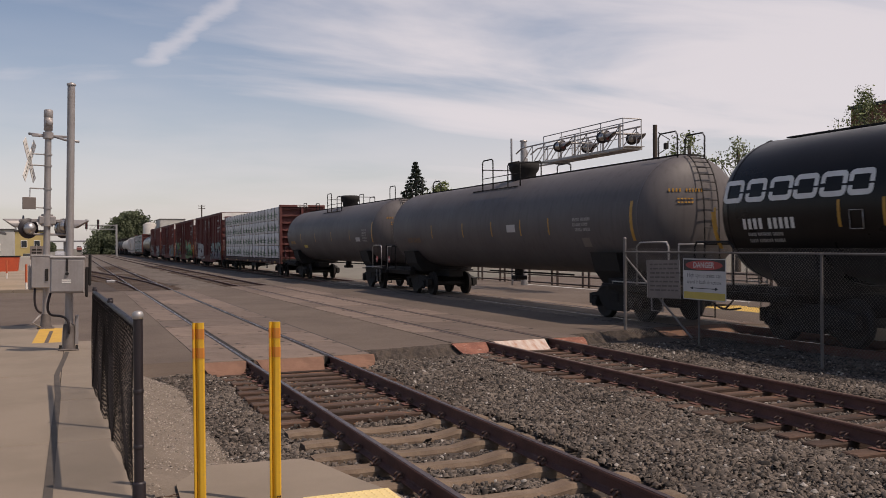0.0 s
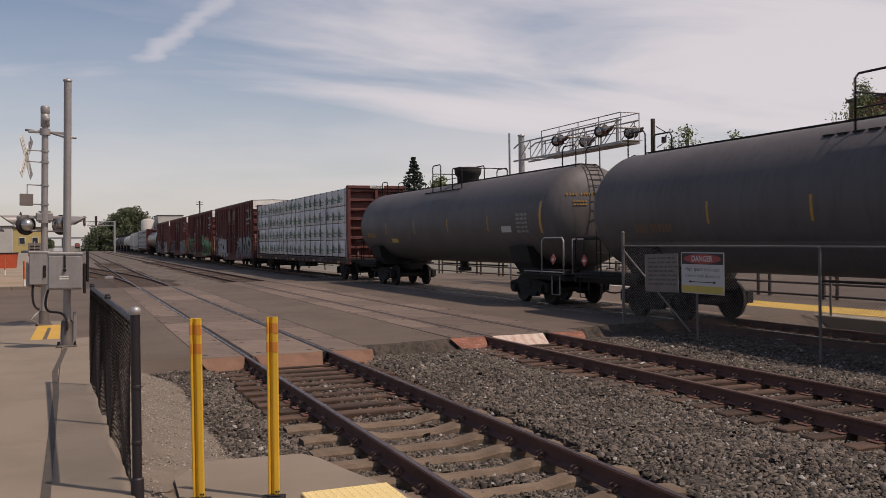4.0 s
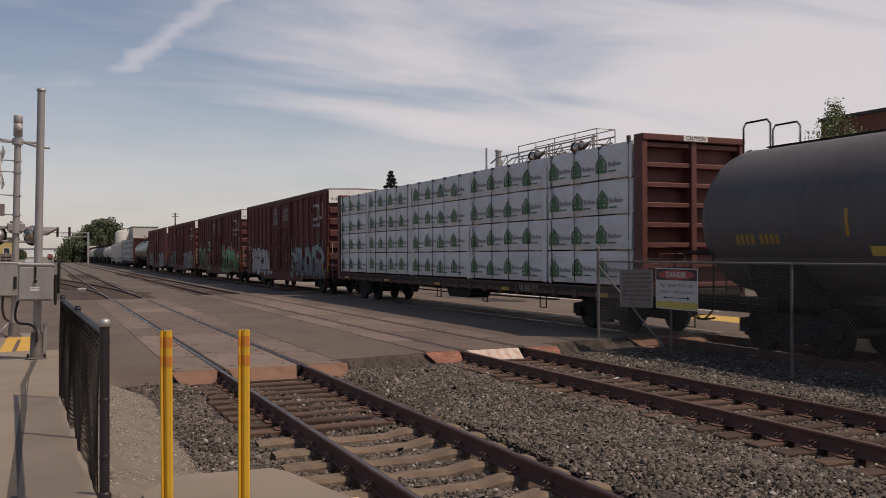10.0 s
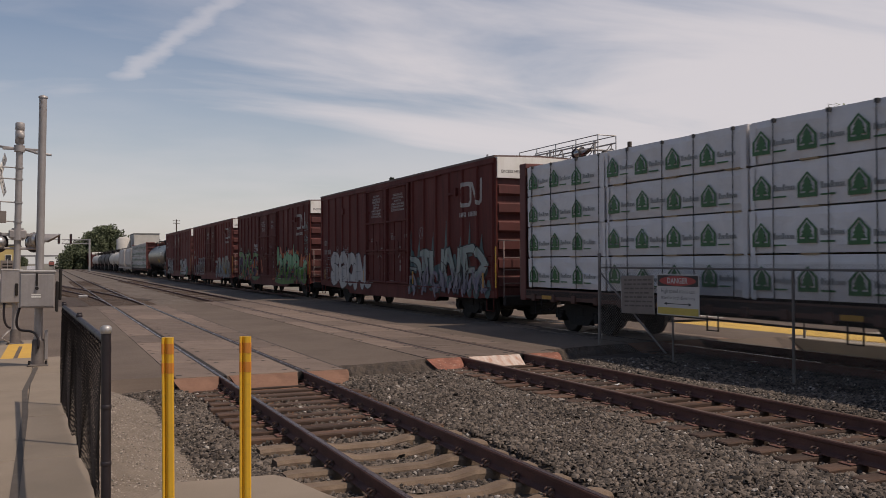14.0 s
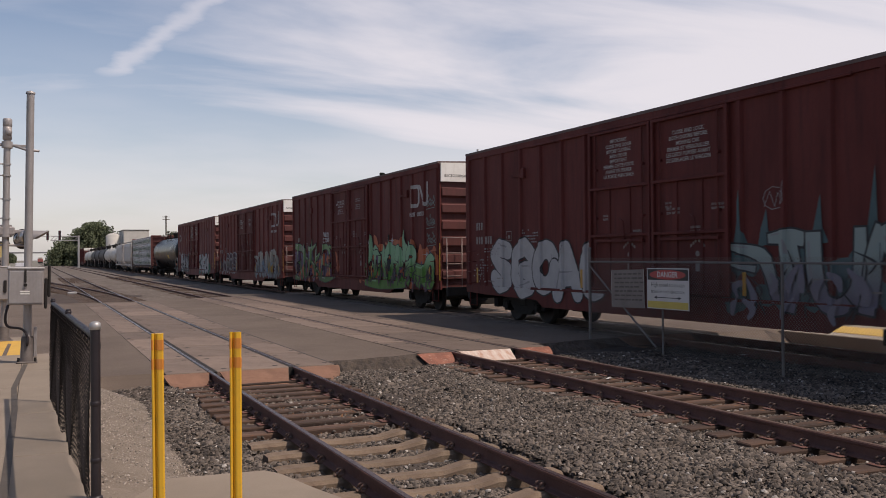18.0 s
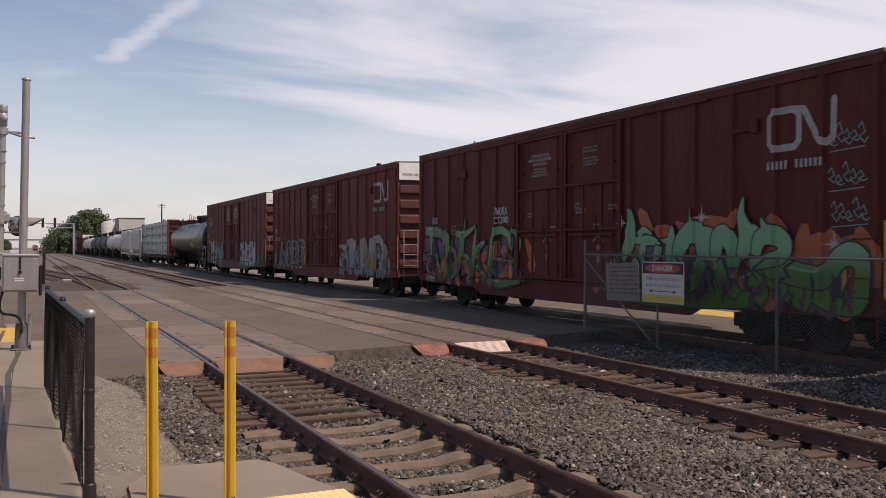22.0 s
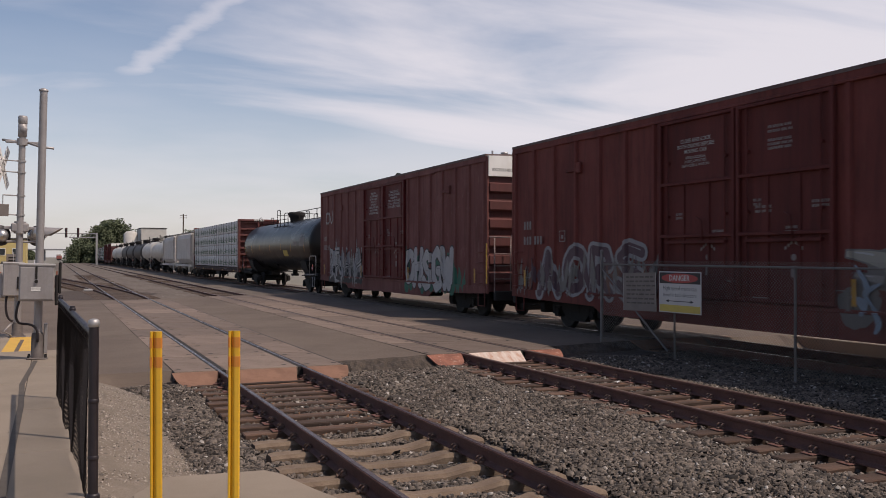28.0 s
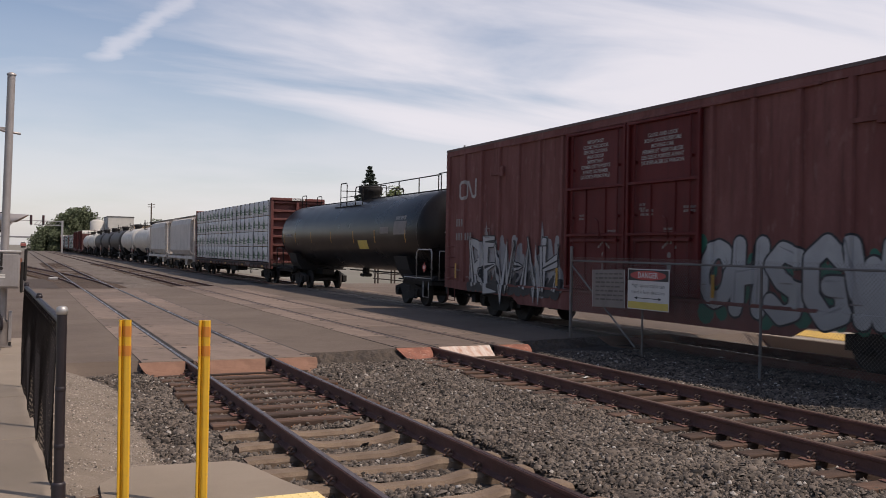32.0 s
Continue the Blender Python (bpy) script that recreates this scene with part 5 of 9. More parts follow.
ENDRED = surface("bulkhead_red", (0.130, 0.034, 0.028), 0.65, second=(0.085, 0.026, 0.022), amount=0.7, scale=1.5, grain=30, fine=0.06, bump=0.05, streak=(0.06, 0.022, 0.017), streak_amount=0.5)
TANKGREY = surface("tank_dusty_grey", (0.114, 0.102, 0.101), 0.58, second=(0.086, 0.076, 0.075), amount=0.6, scale=0.6, grain=25, fine=0.04, bump=0.02, streak=(0.058, 0.050, 0.049), streak_amount=0.45, spec=0.35)
TANKBLACK = surface("tank_black", (0.0125, 0.0108, 0.0105), 0.30, second=(0.020, 0.0175, 0.017), amount=0.6, scale=0.7, grain=25, fine=0.05, bump=0.02, streak=(0.018, 0.0165, 0.016), streak_amount=0.4, spec=0.17)
TANKSOOT = surface("tank_soot_grey", (0.045, 0.040, 0.040), 0.6, second=(0.07, 0.06, 0.058), amount=0.6, scale=0.7, grain=25, fine=0.05, bump=0.02, streak=(0.03, 0.026, 0.025), streak_amount=0.4, spec=0.3)
TANKWHITE = surface("tank_soiled_white", (0.62, 0.58, 0.52), 0.55, second=(0.42, 0.36, 0.29), amount=0.6, scale=0.7, grain=25, fine=0.04, bump=0.02, streak=(0.30, 0.22, 0.16), streak_amount=0.6)
HOPGREY = surface("hopper_pale_grey", (0.60, 0.55, 0.50), 0.65, second=(0.46, 0.41, 0.37), amount=0.6, scale=0.7, grain=25, fine=0.05, bump=0.03, streak=(0.2, 0.17, 0.15), streak_amount=0.5)
WRAP = surface("white_lumber_wrap", (0.66, 0.64, 0.64), 0.5, second=(0.56, 0.54, 0.545), amount=0.7, scale=2.2, grain=4.5, fine=0.04, bump=1.0, vary=0.06)
WRAPGREEN = surface("wrap_green_print", (0.022, 0.125, 0.036), 0.5, second=(0.025, 0.095, 0.032), scale=6, bump=0.0)
WRAPGREY = surface("wrap_grey_print", (0.27, 0.28, 0.275), 0.5, scale=6, bump=0.0)
STRAP = plain("black_strap", (0.03, 0.03, 0.032), 0.6)
LUMBER = surface("bare_lumber", (0.40, 0.29, 0.17), 0.8, scale=6, grain=40)
ROOFCAP = surface("excess_height_white", (0.84, 0.82, 0.77), 0.65, second=(0.68, 0.64, 0.57), amount=0.6, scale=2, grain=30, fine=0.04, streak=(0.50, 0.43, 0.36), streak_amount=0.3)
LETTER = surface("stencil_white", (0.40, 0.38, 0.36), 0.7, second=(0.26, 0.23, 0.21), amount=0.7, scale=9, bump=0.0)
LETTERDIM = surface("stencil_worn_white", (0.27, 0.235, 0.22), 0.7, second=(0.15, 0.11, 0.10), amount=0.7, scale=9, bump=0.0)
ORANGE = surface("reflective_amber", (0.50, 0.26, 0.03), 0.5, second=(0.36, 0.18, 0.03), scale=6, bump=0.0)
PAINTS = {k: surface("spray_" + k, c, 0.6, second=tuple(q * 0.72 for q in c), amount=0.6, scale=2.5, grain=25, fine=0.06, bump=0.0) for k, c in dict(
    white=(0.40, 0.39, 0.385), pale=(0.26, 0.25, 0.255), lilac=(0.20, 0.185, 0.23), glaze=(0.15, 0.27, 0.25), black=(0.022, 0.022, 0.026), green=(0.09, 0.28, 0.06), mint=(0.19, 0.40, 0.20), orange=(0.43, 0.105, 0.038), purple=(0.105, 0.070, 0.128), teal=(0.02, 0.13, 0.085), blue=(0.22, 0.28, 0.34), ochre=(0.36, 0.22, 0.05), sage=(0.17, 0.31, 0.13), moss=(0.09, 0.22, 0.055), plum=(0.085, 0.042, 0.055), rustred=(0.17, 0.06, 0.035), grime=(0.16, 0.145, 0.135), tealblue=(0.055, 0.105, 0.112)).items()}


def wheelset_mesh():
    s = Shape()
    for sx in (-1, 1):
        c = sx * 0.753
        prof = [(0.06, c - 0.075), (0.16, c - 0.055), (0.36, c - 0.035), (0.40, c - 0.060), (0.455, c - 0.062), (0.458, c + 0.03), (0.49, c + 0.05), (0.485, c + 0.068), (0.41, c + 0.066), (0.36, c + 0.02), (0.16, c + 0.06), (0.06, c + 0.08)]
        if sx > 0:
            prof = [(r, 2 * c - h) for r, h in prof]
        s.lathe(prof, "x", (0, 0, 0), 28)
        for k in range(6):
            a = math.pi * k / 3
            s.box(c - 0.05, 0.24 * math.cos(a) - 0.025, 0.24 * math.sin(a) - 0.025, c + 0.05, 0.24 * math.cos(a) + 0.025, 0.24 * math.sin(a) + 0.025)
    s.lathe([(0.001, -1.08), (0.085, -1.08), (0.085, -0.85), (0.09, -0.82), (0.09, 0.82), (0.085, 0.85), (0.085, 1.08), (0.001, 1.08)], "x", (0, 0, 0), 12)
    return s.mesh("wheelset", WHEELM)


def side_frame_mesh(sx):
    """Cast bogie side: arched top bar, sagging tension bar, boxes at both axles."""
    s = Shape()
    x0, x1 = sx * 0.92, sx * 1.10
    outer = [(-1.25, 0.38), (-1.25, 0.66), (-0.95, 0.70), (-0.45, 0.80), (0.45, 0.80), (0.95, 0.70), (1.25, 0.66), (1.25, 0.38), (1.05, 0.38), (1.05, 0.56), (0.75, 0.52), (0.42, 0.24), (-0.42, 0.24), (-0.75, 0.52), (-1.05, 0.56), (-1.05, 0.38)]
    s.prism(outer, "x", x0, x1)
    for yy in (-0.89, 0.89):
        s.box(sx * 0.96, yy - 0.14, 0.32, sx * 1.14, yy + 0.14, 0.62, 0.03)
        s.cyl((sx * 1.10, yy, 0.46), (sx * 1.18, yy, 0.46), 0.11, 0.09, n=14)
    return s.mesh("side_frame", DARKM)


def spring_mesh():
    s = Shape()
    for k in range(5):
        s.lathe([(0.075, 0.30 + k * 0.06), (0.095, 0.32 + k * 0.06), (0.075, 0.345 + k * 0.06)], "z", (0, 0, 0), 10)
    return s.mesh("spring", DARKM)


BOLSTER = Shape().box(-1.12, -0.22, 0.46, 1.12, 0.22, 0.74, 0.04).box(-0.2, -0.2, 0.74, 0.2, 0.2, 0.95, 0.02).box(-0.75, -0.6, 0.40, 0.75, -0.52, 0.48).box(-0.75, 0.52, 0.40, 0.75, 0.6, 0.48).mesh("truck", DARKM)
WHEELSET = wheelset_mesh()
SIDE_FRAMES = {s: side_frame_mesh(s) for s in (-1, 1)}
SPRING = spring_mesh()
CARS, WHEELS = [], []


def truck(car, y, rolls):
    t = part("truck", BOLSTER, None, car, "dark cast steel bogie", pose(0, y, 0))
    for sx in (-1, 1):
        part("side_frame", SIDE_FRAMES[sx], None, t)
        for yy in (-0.24, 0.0, 0.24) if rolls else ():
            part("spring", SPRING, None, t, "", pose(sx * 1.02, yy, 0))
    for dy in (-0.89, 0.89):
        w = part("wheelset", WHEELSET, None, t, "steel wheels on an axle", pose(0, dy, 0.458))
        if rolls:
            WHEELS.append((w, dy))


def car_base(name, label, y0, y1, inset, rolls, group=""):
    """An empty car frame standing between two places along the track at the start; its front faces -y."""
    mid, half = (y0 + y1) / 2, (y1 - y0) / 2
    car = thing(name, label, "freight car", group, at=pose(T3, mid, 0))
    CARS.append((car, mid))
    for sy in (-1, 1):
        truck(car, sy * (half - inset), rolls)
        c = Shape().box(-0.12, sy * (half - 0.1) - 0.3, 0.72, 0.12, sy * (half - 0.1) + 0.3, 0.98, 0.04)
        c.box(-0.09, min(sy * half, sy * (half + 0.85)), 0.76, 0.09, max(sy * half, sy * (half + 0.85)), 0.92, 0.03)
        c.box(-0.16, sy * (half + 0.62) - 0.16, 0.70, 0.16, sy * (half + 0.62) + 0.16, 0.98, 0.06)
        part("coupler", c, DARKM, car)
        hose = arc((-0.35, sy * (half - 0.05), 0.75), (-0.35, sy * (half + 0.3), 0.35), (-0.1, sy * (half + 0.8), 0.5))
        part("air_hose", Shape().tube(hose, 0.022, 6), DARKM, car)
    return car, half


RUNGS = {}


def ladder(car, axis_w, rungs, z0, z1, mat, at=(0, 0), facing="side"):
    """A row of bent grab irons, one above the other."""
    x, y = at
    w = axis_w / 2
    key = (mat.name, facing, axis_w)
    if key not in RUNGS:
        pts = [(0.09, -w, 0), (0, -w, 0), (0, w, 0), (0.09, w, 0)] if facing == "side" else [(-w, 0.09, 0), (-w, 0, 0), (w, 0, 0), (w, 0.09, 0)]
        RUNGS[key] = Shape().tube(pts, 0.012, 5).mesh("grab_iron", mat)
    for k in range(rungs):
        part("grab_iron", RUNGS[key], None, car, "", pose(x, y, z0 + (z1 - z0) * k / (rungs - 1)))


def code_bars(car, x, y, z, h, groups, mat=None, facing="side", name="marking"):
    """Unreadable or withheld characters, as plain blocks; y runs down the line of text."""
    s = Shape()
    pos = 0.0
    for g in groups:
        for _ in range(g):
            if facing == "side":
                s.box(x - 0.004, y - pos - h * 0.42, z, x - 0.002, y - pos, z + h)
            else:
                s.box(x + pos, y - 0.004, z, x + pos + h * 0.52, y - 0.002, z + h)
            pos += h * 0.70
        pos += h * 0.5
    return part(name, s, mat or LETTERDIM, car, "plain blocks where a number is painted")


# -- painted shapes on the car sides --
SHAPES = [
    [[(0.5 + 0.38 * math.cos(a * math.pi / 6), 0.5 + 0.42 * math.sin(a * math.pi / 6)) for a in range(13)]],
    [[(0.15, 0.05), (0.2, 0.95)], [(0.8, 0.05), (0.85, 0.95)], [(0.18, 0.5), (0.82, 0.55)]],
    [[(0.85, 0.85), (0.45, 0.95), (0.15, 0.75), (0.4, 0.52), (0.8, 0.38), (0.75, 0.1), (0.4, 0.02), (0.1, 0.2)]],
    [[(0.15, 0.05), (0.2, 0.95), (0.7, 0.9), (0.8, 0.65), (0.3, 0.5), (0.85, 0.05)]],
    [[(0.85, 0.9), (0.2, 0.92), (0.15, 0.08), (0.9, 0.05)], [(0.2, 0.5), (0.75, 0.52)]],
    [[(0.1, 0.95), (0.35, 0.05), (0.55, 0.7), (0.75, 0.05), (0.95, 0.95)]],
    [[(0.1, 0.02), (0.45, 0.98), (0.9, 0.05)], [(0.25, 0.38), (0.75, 0.4)]],
    [[(0.9, 0.1), (0.5, 0.0), (0.15, 0.3), (0.2, 0.8), (0.6, 1.0), (0.9, 0.8)], [(0.6, 0.45), (0.92, 0.45), (0.9, 0.1)]],
]


PAINT_X = -1.568


def post_ys(half):
    """Where the upright posts stand along a boxcar's side."""
    return [sy * (2.77 + (half - 2.92) * k / 6) for sy in (-1, 1) for k in range(7)]


def stroke(s, pts, w, x, taper=0.0, n=9):
    """A flat brush stroke on the plane x, each piece a hair in front of the last."""
    k = 0
    m = len(pts)
    for i, (y, z) in enumerate(pts):
        r = w * (1 - taper * i / max(1, m - 1)) / 2
        off = x - 0.00012 * k
        s.add([(off, y + r * math.cos(2 * math.pi * j / n), z + r * math.sin(2 * math.pi * j / n)) for j in range(n)], [tuple(range(n))])
        k += 1
        if i + 1 < m:
            y2, z2 = pts[i + 1]
            ln = math.hypot(y2 - y, z2 - z) or 1
            ny, nz = -(z2 - z) / ln, (y2 - y) / ln
            r2 = w * (1 - taper * (i + 1) / max(1, m - 1)) / 2
            off = x - 0.00012 * k
            s.add([(off, y + ny * r, z + nz * r), (off, y - ny * r, z - nz * r), (off, y2 - ny * r2, z2 - nz * r2), (off, y2 + ny * r2, z2 + nz * r2)], [(0, 1, 2, 3)])
            k += 1


def blade(s, pts, ws, x, grow=0.0):
    """A flat sharp-cornered ribbon of changing width with mitred bends; grow widens and lengthens it."""
    m = len(pts)
    left, right = [], []
    for i, (y, z) in enumerate(pts):
        ya, za = pts[max(0, i - 1)]
        yb, zb = pts[min(m - 1, i + 1)]
        d1, d2 = Vector((y - ya, z - za)), Vector((yb - y, zb - z))
        d1 = d1.normalized() if d1.length > 1e-6 else d2.normalized()
        d2 = d2.normalized() if d2.length > 1e-6 else d1
        t = d1 + d2
        t = t.normalized() if t.length > 0.2 else d1
        n = Vector((-t.y, t.x))
        k = 1 / max(0.45, n.dot(Vector((-d1.y, d1.x))))
        r = (ws[i] / 2 + grow) * k
        c = Vector((y, z)) - (d1 * grow if i == 0 else Vector((0, 0))) + (d2 * grow if i == m - 1 else Vector((0, 0)))
        left.append((x - 0.0001 * i, c.x + n.x * r, c.y + n.y * r))
        right.append((x - 0.0001 * i, c.x - n.x * r, c.y - n.y * r))
    for i in range(m - 1):
        s.add([left[i], right[i], right[i + 1], left[i + 1]], [(0, 1, 2, 3)])


def sprayed(name, s, mat, car, half, label="", parent=None):
    """Paint that follows the side of a boxcar, over its posts and down across the sill."""
    me = s.mesh(name, mat)
    bm = bmesh.new()
    bm.from_mesh(me)
    ys_ = [v.co.y for v in bm.verts]
    lo, hi = min(ys_), max(ys_)
    posts = [q for q in post_ys(half) if lo - 0.1 < q < hi + 0.1]

    def cut(co, no):
        bmesh.ops.bisect_plane(bm, geom=bm.verts[:] + bm.edges[:] + bm.faces[:], dist=1e-5, plane_co=co, plane_no=no)
    for q in posts:
        for o in (-POST_W, -POST_F, POST_F, POST_W):
            cut((0, q + o, 0), (0, 1, 0))
    if min(v.co.z for v in bm.verts) < 1.055:
        cut((0, 0, 1.062), (0, 0, 1))
        cut((0, 0, 1.056), (0, 0, 1))
    for v in bm.verts:
        d = 0.0
        for q in posts:
            o = abs(v.co.y - q)
            if o < POST_W and v.co.z > 1.059:
                d = POST_D * min(1.0, (POST_W - o) / (POST_W - POST_F))
        if v.co.z < 1.059:
            d = 0.047
        v.co.x -= d
    bm.to_mesh(me)
    bm.free()
    return part(name, me, None, parent or car, label)


POST_W, POST_F, POST_D = 0.075, 0.045, 0.065


def graffiti(car, half, y0, y1, z0, z1, seed, fill, line, letters=5, width=0.17, back=None, shapes=None, edge=0.045):
    """Fat rounded letter forms, each over the last, with dark outlines and a few soft highlights. y0 is the end towards the rear."""
    r = random.Random(seed)
    x = PAINT_X
    cell = (y0 - y1) / letters
    h = z1 - z0
    if back:
        s = Shape()
        for k in range(letters * 4):
            y, z = y0 - (k + r.random()) * cell / 4, z0 + r.uniform(0.05, 0.6) * h
            stroke(s, [(y, z), (y - r.uniform(-0.4, 0.4), z + r.uniform(0.12, 0.36) * h)], r.uniform(0.25, 0.5), x - 0.0002 * k, 0.4)
        sprayed("painted_cloud", s, PAINTS[back], car, half, "%s sprayed background" % back)
    for k in range(letters):
        fills, lines, hi = Shape(), Shape(), Shape()
        sh = SHAPES[(shapes[k % len(shapes)] if shapes else r.randrange(len(SHAPES)))]
        a = y0 - k * cell
        sk = r.uniform(-0.12, 0.12)
        zz, hh = z0 + r.uniform(0, 0.10) * h, h * r.uniform(0.84, 0.96)
        b = x - 0.006 - 0.0036 * k
        for q, st in enumerate(sh):
            pts = [(a - cell * (0.0 + 1.0 * u) - sk * v * cell, zz + hh * (0.10 + 0.80 * v)) for u, v in st]
            stroke(lines, pts, width + 2 * edge, b - 0.0001 * q, 0.05, 12)
            stroke(fills, pts, width, b - 0.0018 - 0.0001 * q, 0.05, 12)
            stroke(hi, [(p[0] + width * 0.22, p[1] + width * 0.24) for p in pts[:2]], width * 0.12, b - 0.0032, 0.7)
        let = sprayed("painted_letter", fills, PAINTS[fill], car, half, "%s sprayed letter shape" % fill)
        sprayed("painted_outline", lines, PAINTS[line], car, half, "dark sprayed outline", let)
        sprayed("painted_highlight", hi, PAINTS["pale" if fill != "pale" else "white"], car, half, "", let)


def piece(car, half, y0, y1, z0, z1, seed, fill, shade, glow, line="black", accent=None, letters=6, spikes=4, wide=0.30, high="white"):
    """Interlocked pointed letters: a ragged glow, angular bladed strokes with dark edges, shaded feet and spikes above."""
    r = random.Random(seed)
    x, h, w = PAINT_X, z1 - z0, y0 - y1
    cell = w / letters
    halo, low = Shape(), Shape()
    for k in range(letters * 5):
        y = y0 - w * (k + r.random()) / (letters * 5)
        stroke(halo, [(y + r.uniform(-0.1, 0.1), z0 + h * r.uniform(0.12, 0.45)), (y + r.uniform(-0.25, 0.25), z0 + h * r.uniform(0.6, 0.92))], r.uniform(0.26, 0.52), x - 0.00035 * k, r.uniform(0.3, 0.9))
        stroke(low, [(y + 0.1, z0 + h * 0.10), (y - 0.12, z0 + h * r.uniform(0.2, 0.42))], r.uniform(0.2, 0.36), x - 0.011 - 0.0003 * k, 0.5)
    for k in range(spikes):
        y = y0 - w * (k + r.uniform(0.3, 0.7)) / spikes
        blade(halo, [(y, z0 + h * 0.7), (y + r.uniform(-0.06, 0.06), z1 + r.uniform(0.1, 0.45))], [0.26, 0.005], x - 0.0135)
    sprayed("painted_glow", halo, PAINTS[glow], car, half, "%s sprayed glow" % glow)
    sprayed("painted_ground", low, PAINTS[shade], car, half, "%s sprayed ground" % shade)
    acc, shd = Shape(), Shape()
    for k in range(letters):
        edge, body = Shape(), Shape()
        sh = SHAPES[r.randrange(len(SHAPES))]
        a = y0 - k * cell + 0.12 * cell
        sk = r.uniform(-0.35, 0.35)
        b = x - 0.024 - 0.0042 * k
        for q, st in enumerate(sh):
            pts = [(a - cell * 1.2 * u - sk * (v - 0.5) * cell + r.uniform(-0.16, 0.16), z0 + h * (0.06 + 0.84 * v) + r.uniform(-0.14, 0.14)) for u, v in st]
            m = len(pts)
            ws = [wide * (0.55 + 0.6 * abs(math.sin(1.3 + i * 1.9 + k))) for i in range(m)]
            if r.random() < 0.7:
                ws[-1] = 0.02
            if r.random() < 0.3:
                ws[0] = 0.04
            blade(edge, pts, ws, b - 0.0005 * q, 0.032)
            blade(body, pts, ws, b - 0.0016 - 0.0005 * q)
            blade(shd, [(y + 0.01, z) for y, z in pts[:2]], [ws[0] * 0.35, ws[1] * 0.12], b - 0.0034)
        for _ in range(4):
            p = (a - cell * r.random(), z0 + h * r.uniform(0.1, 0.6))
            q = (p[0] + r.uniform(-0.6, 0.6) * cell, p[1] + r.uniform(0.15, 0.45) * h)
            blade(acc, [p, ((p[0] + q[0]) / 2 + 0.1, (p[1] + q[1]) / 2), q], [0.05, r.uniform(0.10, 0.24), 0.01], b - 0.0028)
        let = sprayed("painted_letter", body, PAINTS[fill], car, half, "%s sprayed angular letter" % fill)
        sprayed("painted_outline", edge, PAINTS[line], car, half, "dark sprayed outline", let)
    tagged(sprayed("painted_shading", shd, PAINTS[high], car, half), "%s edges inside the letters" % high, kind="stuff")
    if accent:
        tagged(sprayed("painted_accent", acc, PAINTS[accent], car, half), "%s sprayed accents" % accent, kind="stuff")


def faded_paint(name, top, low, z0, z1):
    """Spray paint that blends from one colour into another up the letter."""
    m = surface(name, low, 0.6, second=tuple(q * 0.75 for q in low), amount=0.5, scale=2.5, grain=25, fine=0.06, bump=0.0)
    nt = m.node_tree
    nn, lk = nt.nodes.new, nt.links.new
    bsdf = nt.nodes["Principled BSDF"]
    old = bsdf.inputs["Base Color"].links[0].from_socket
    tc, sep, mr, mx = nn("ShaderNodeTexCoord"), nn("ShaderNodeSeparateXYZ"), nn("ShaderNodeMapRange"), nn("ShaderNodeMix")
    mx.data_type = 'RGBA'
    mr.interpolation_type = 'SMOOTHSTEP'
    mr.inputs[1].default_value, mr.inputs[2].default_value = z0, z1
    lk(tc.outputs["Object"], sep.inputs[0])
    lk(sep.outputs[2], mr.inputs[0])
    lk(mr.outputs[0], mx.inputs["Factor"])
    lk(old, mx.inputs[6])
    mx.inputs[7].default_value = (*top, 1)
    lk(mx.outputs[2], bsdf.inputs["Base Color"])
    return m


def curve_points(pts, ws, n=5):
    """A smooth run through the given places and widths."""
    out, wid = [], []
    m = len(pts)
    for i in range(m - 1):
        p0, p1, p2, p3 = pts[max(0, i - 1)], pts[i], pts[i + 1], pts[min(m - 1, i + 2)]
        for k in range(n):
            t = k / n
            out.append(tuple(0.5 * (2 * b + (c - a) * t + (2 * a - 5 * b + 4 * c - d) * t * t + (3 * b - a - 3 * c + d) * t ** 3) for a, b, c, d in zip(p0, p1, p2, p3)))
            wid.append(ws[i] * (1 - t) + ws[i + 1] * t)
    return out + [tuple(pts[-1])], wid + [ws[-1]]


def wild(car, half, y0, y1, z0, z1, letters, mat, label, line="black", lift=0.022, edge=0.040, shine="white", soft=5, fat=1.0):
    """Interlocked ribbon letters in a unit box, each a list of strokes (places, widths); every letter lies over the last."""
    w, h = y0 - y1, z1 - z0
    for k, strokes in enumerate(letters):
        body, rim, hi = Shape(), Shape(), Shape()
        b = PAINT_X - lift - 0.0045 * k
        for q, (pts, ws) in enumerate(strokes):
            pp, ww = curve_points([(y0 - u * w, z0 + v * h) for u, v in pts], [q_ * fat for q_ in ws], soft)
            blade(rim, pp, ww, b - 0.0003 * q, edge)
            blade(body, pp, ww, b - 0.0022 - 0.0003 * q)
            e = max(2, len(pp) // 3)
            blade(hi, [(y + c * 0.30, z + c * 0.28) for (y, z), c in zip(pp[1:e + 1], ww[1:e + 1])], [0.012 + 0.10 * c for c in ww[1:e + 1]], b - 0.0038)
        let = sprayed("painted_letter", body, mat, car, half, label)
        sprayed("painted_outline", rim, PAINTS[line], car, half, "dark sprayed outline", let)
        if shine:
            sprayed("painted_highlight", hi, PAINTS[shine], car, half, "", let)


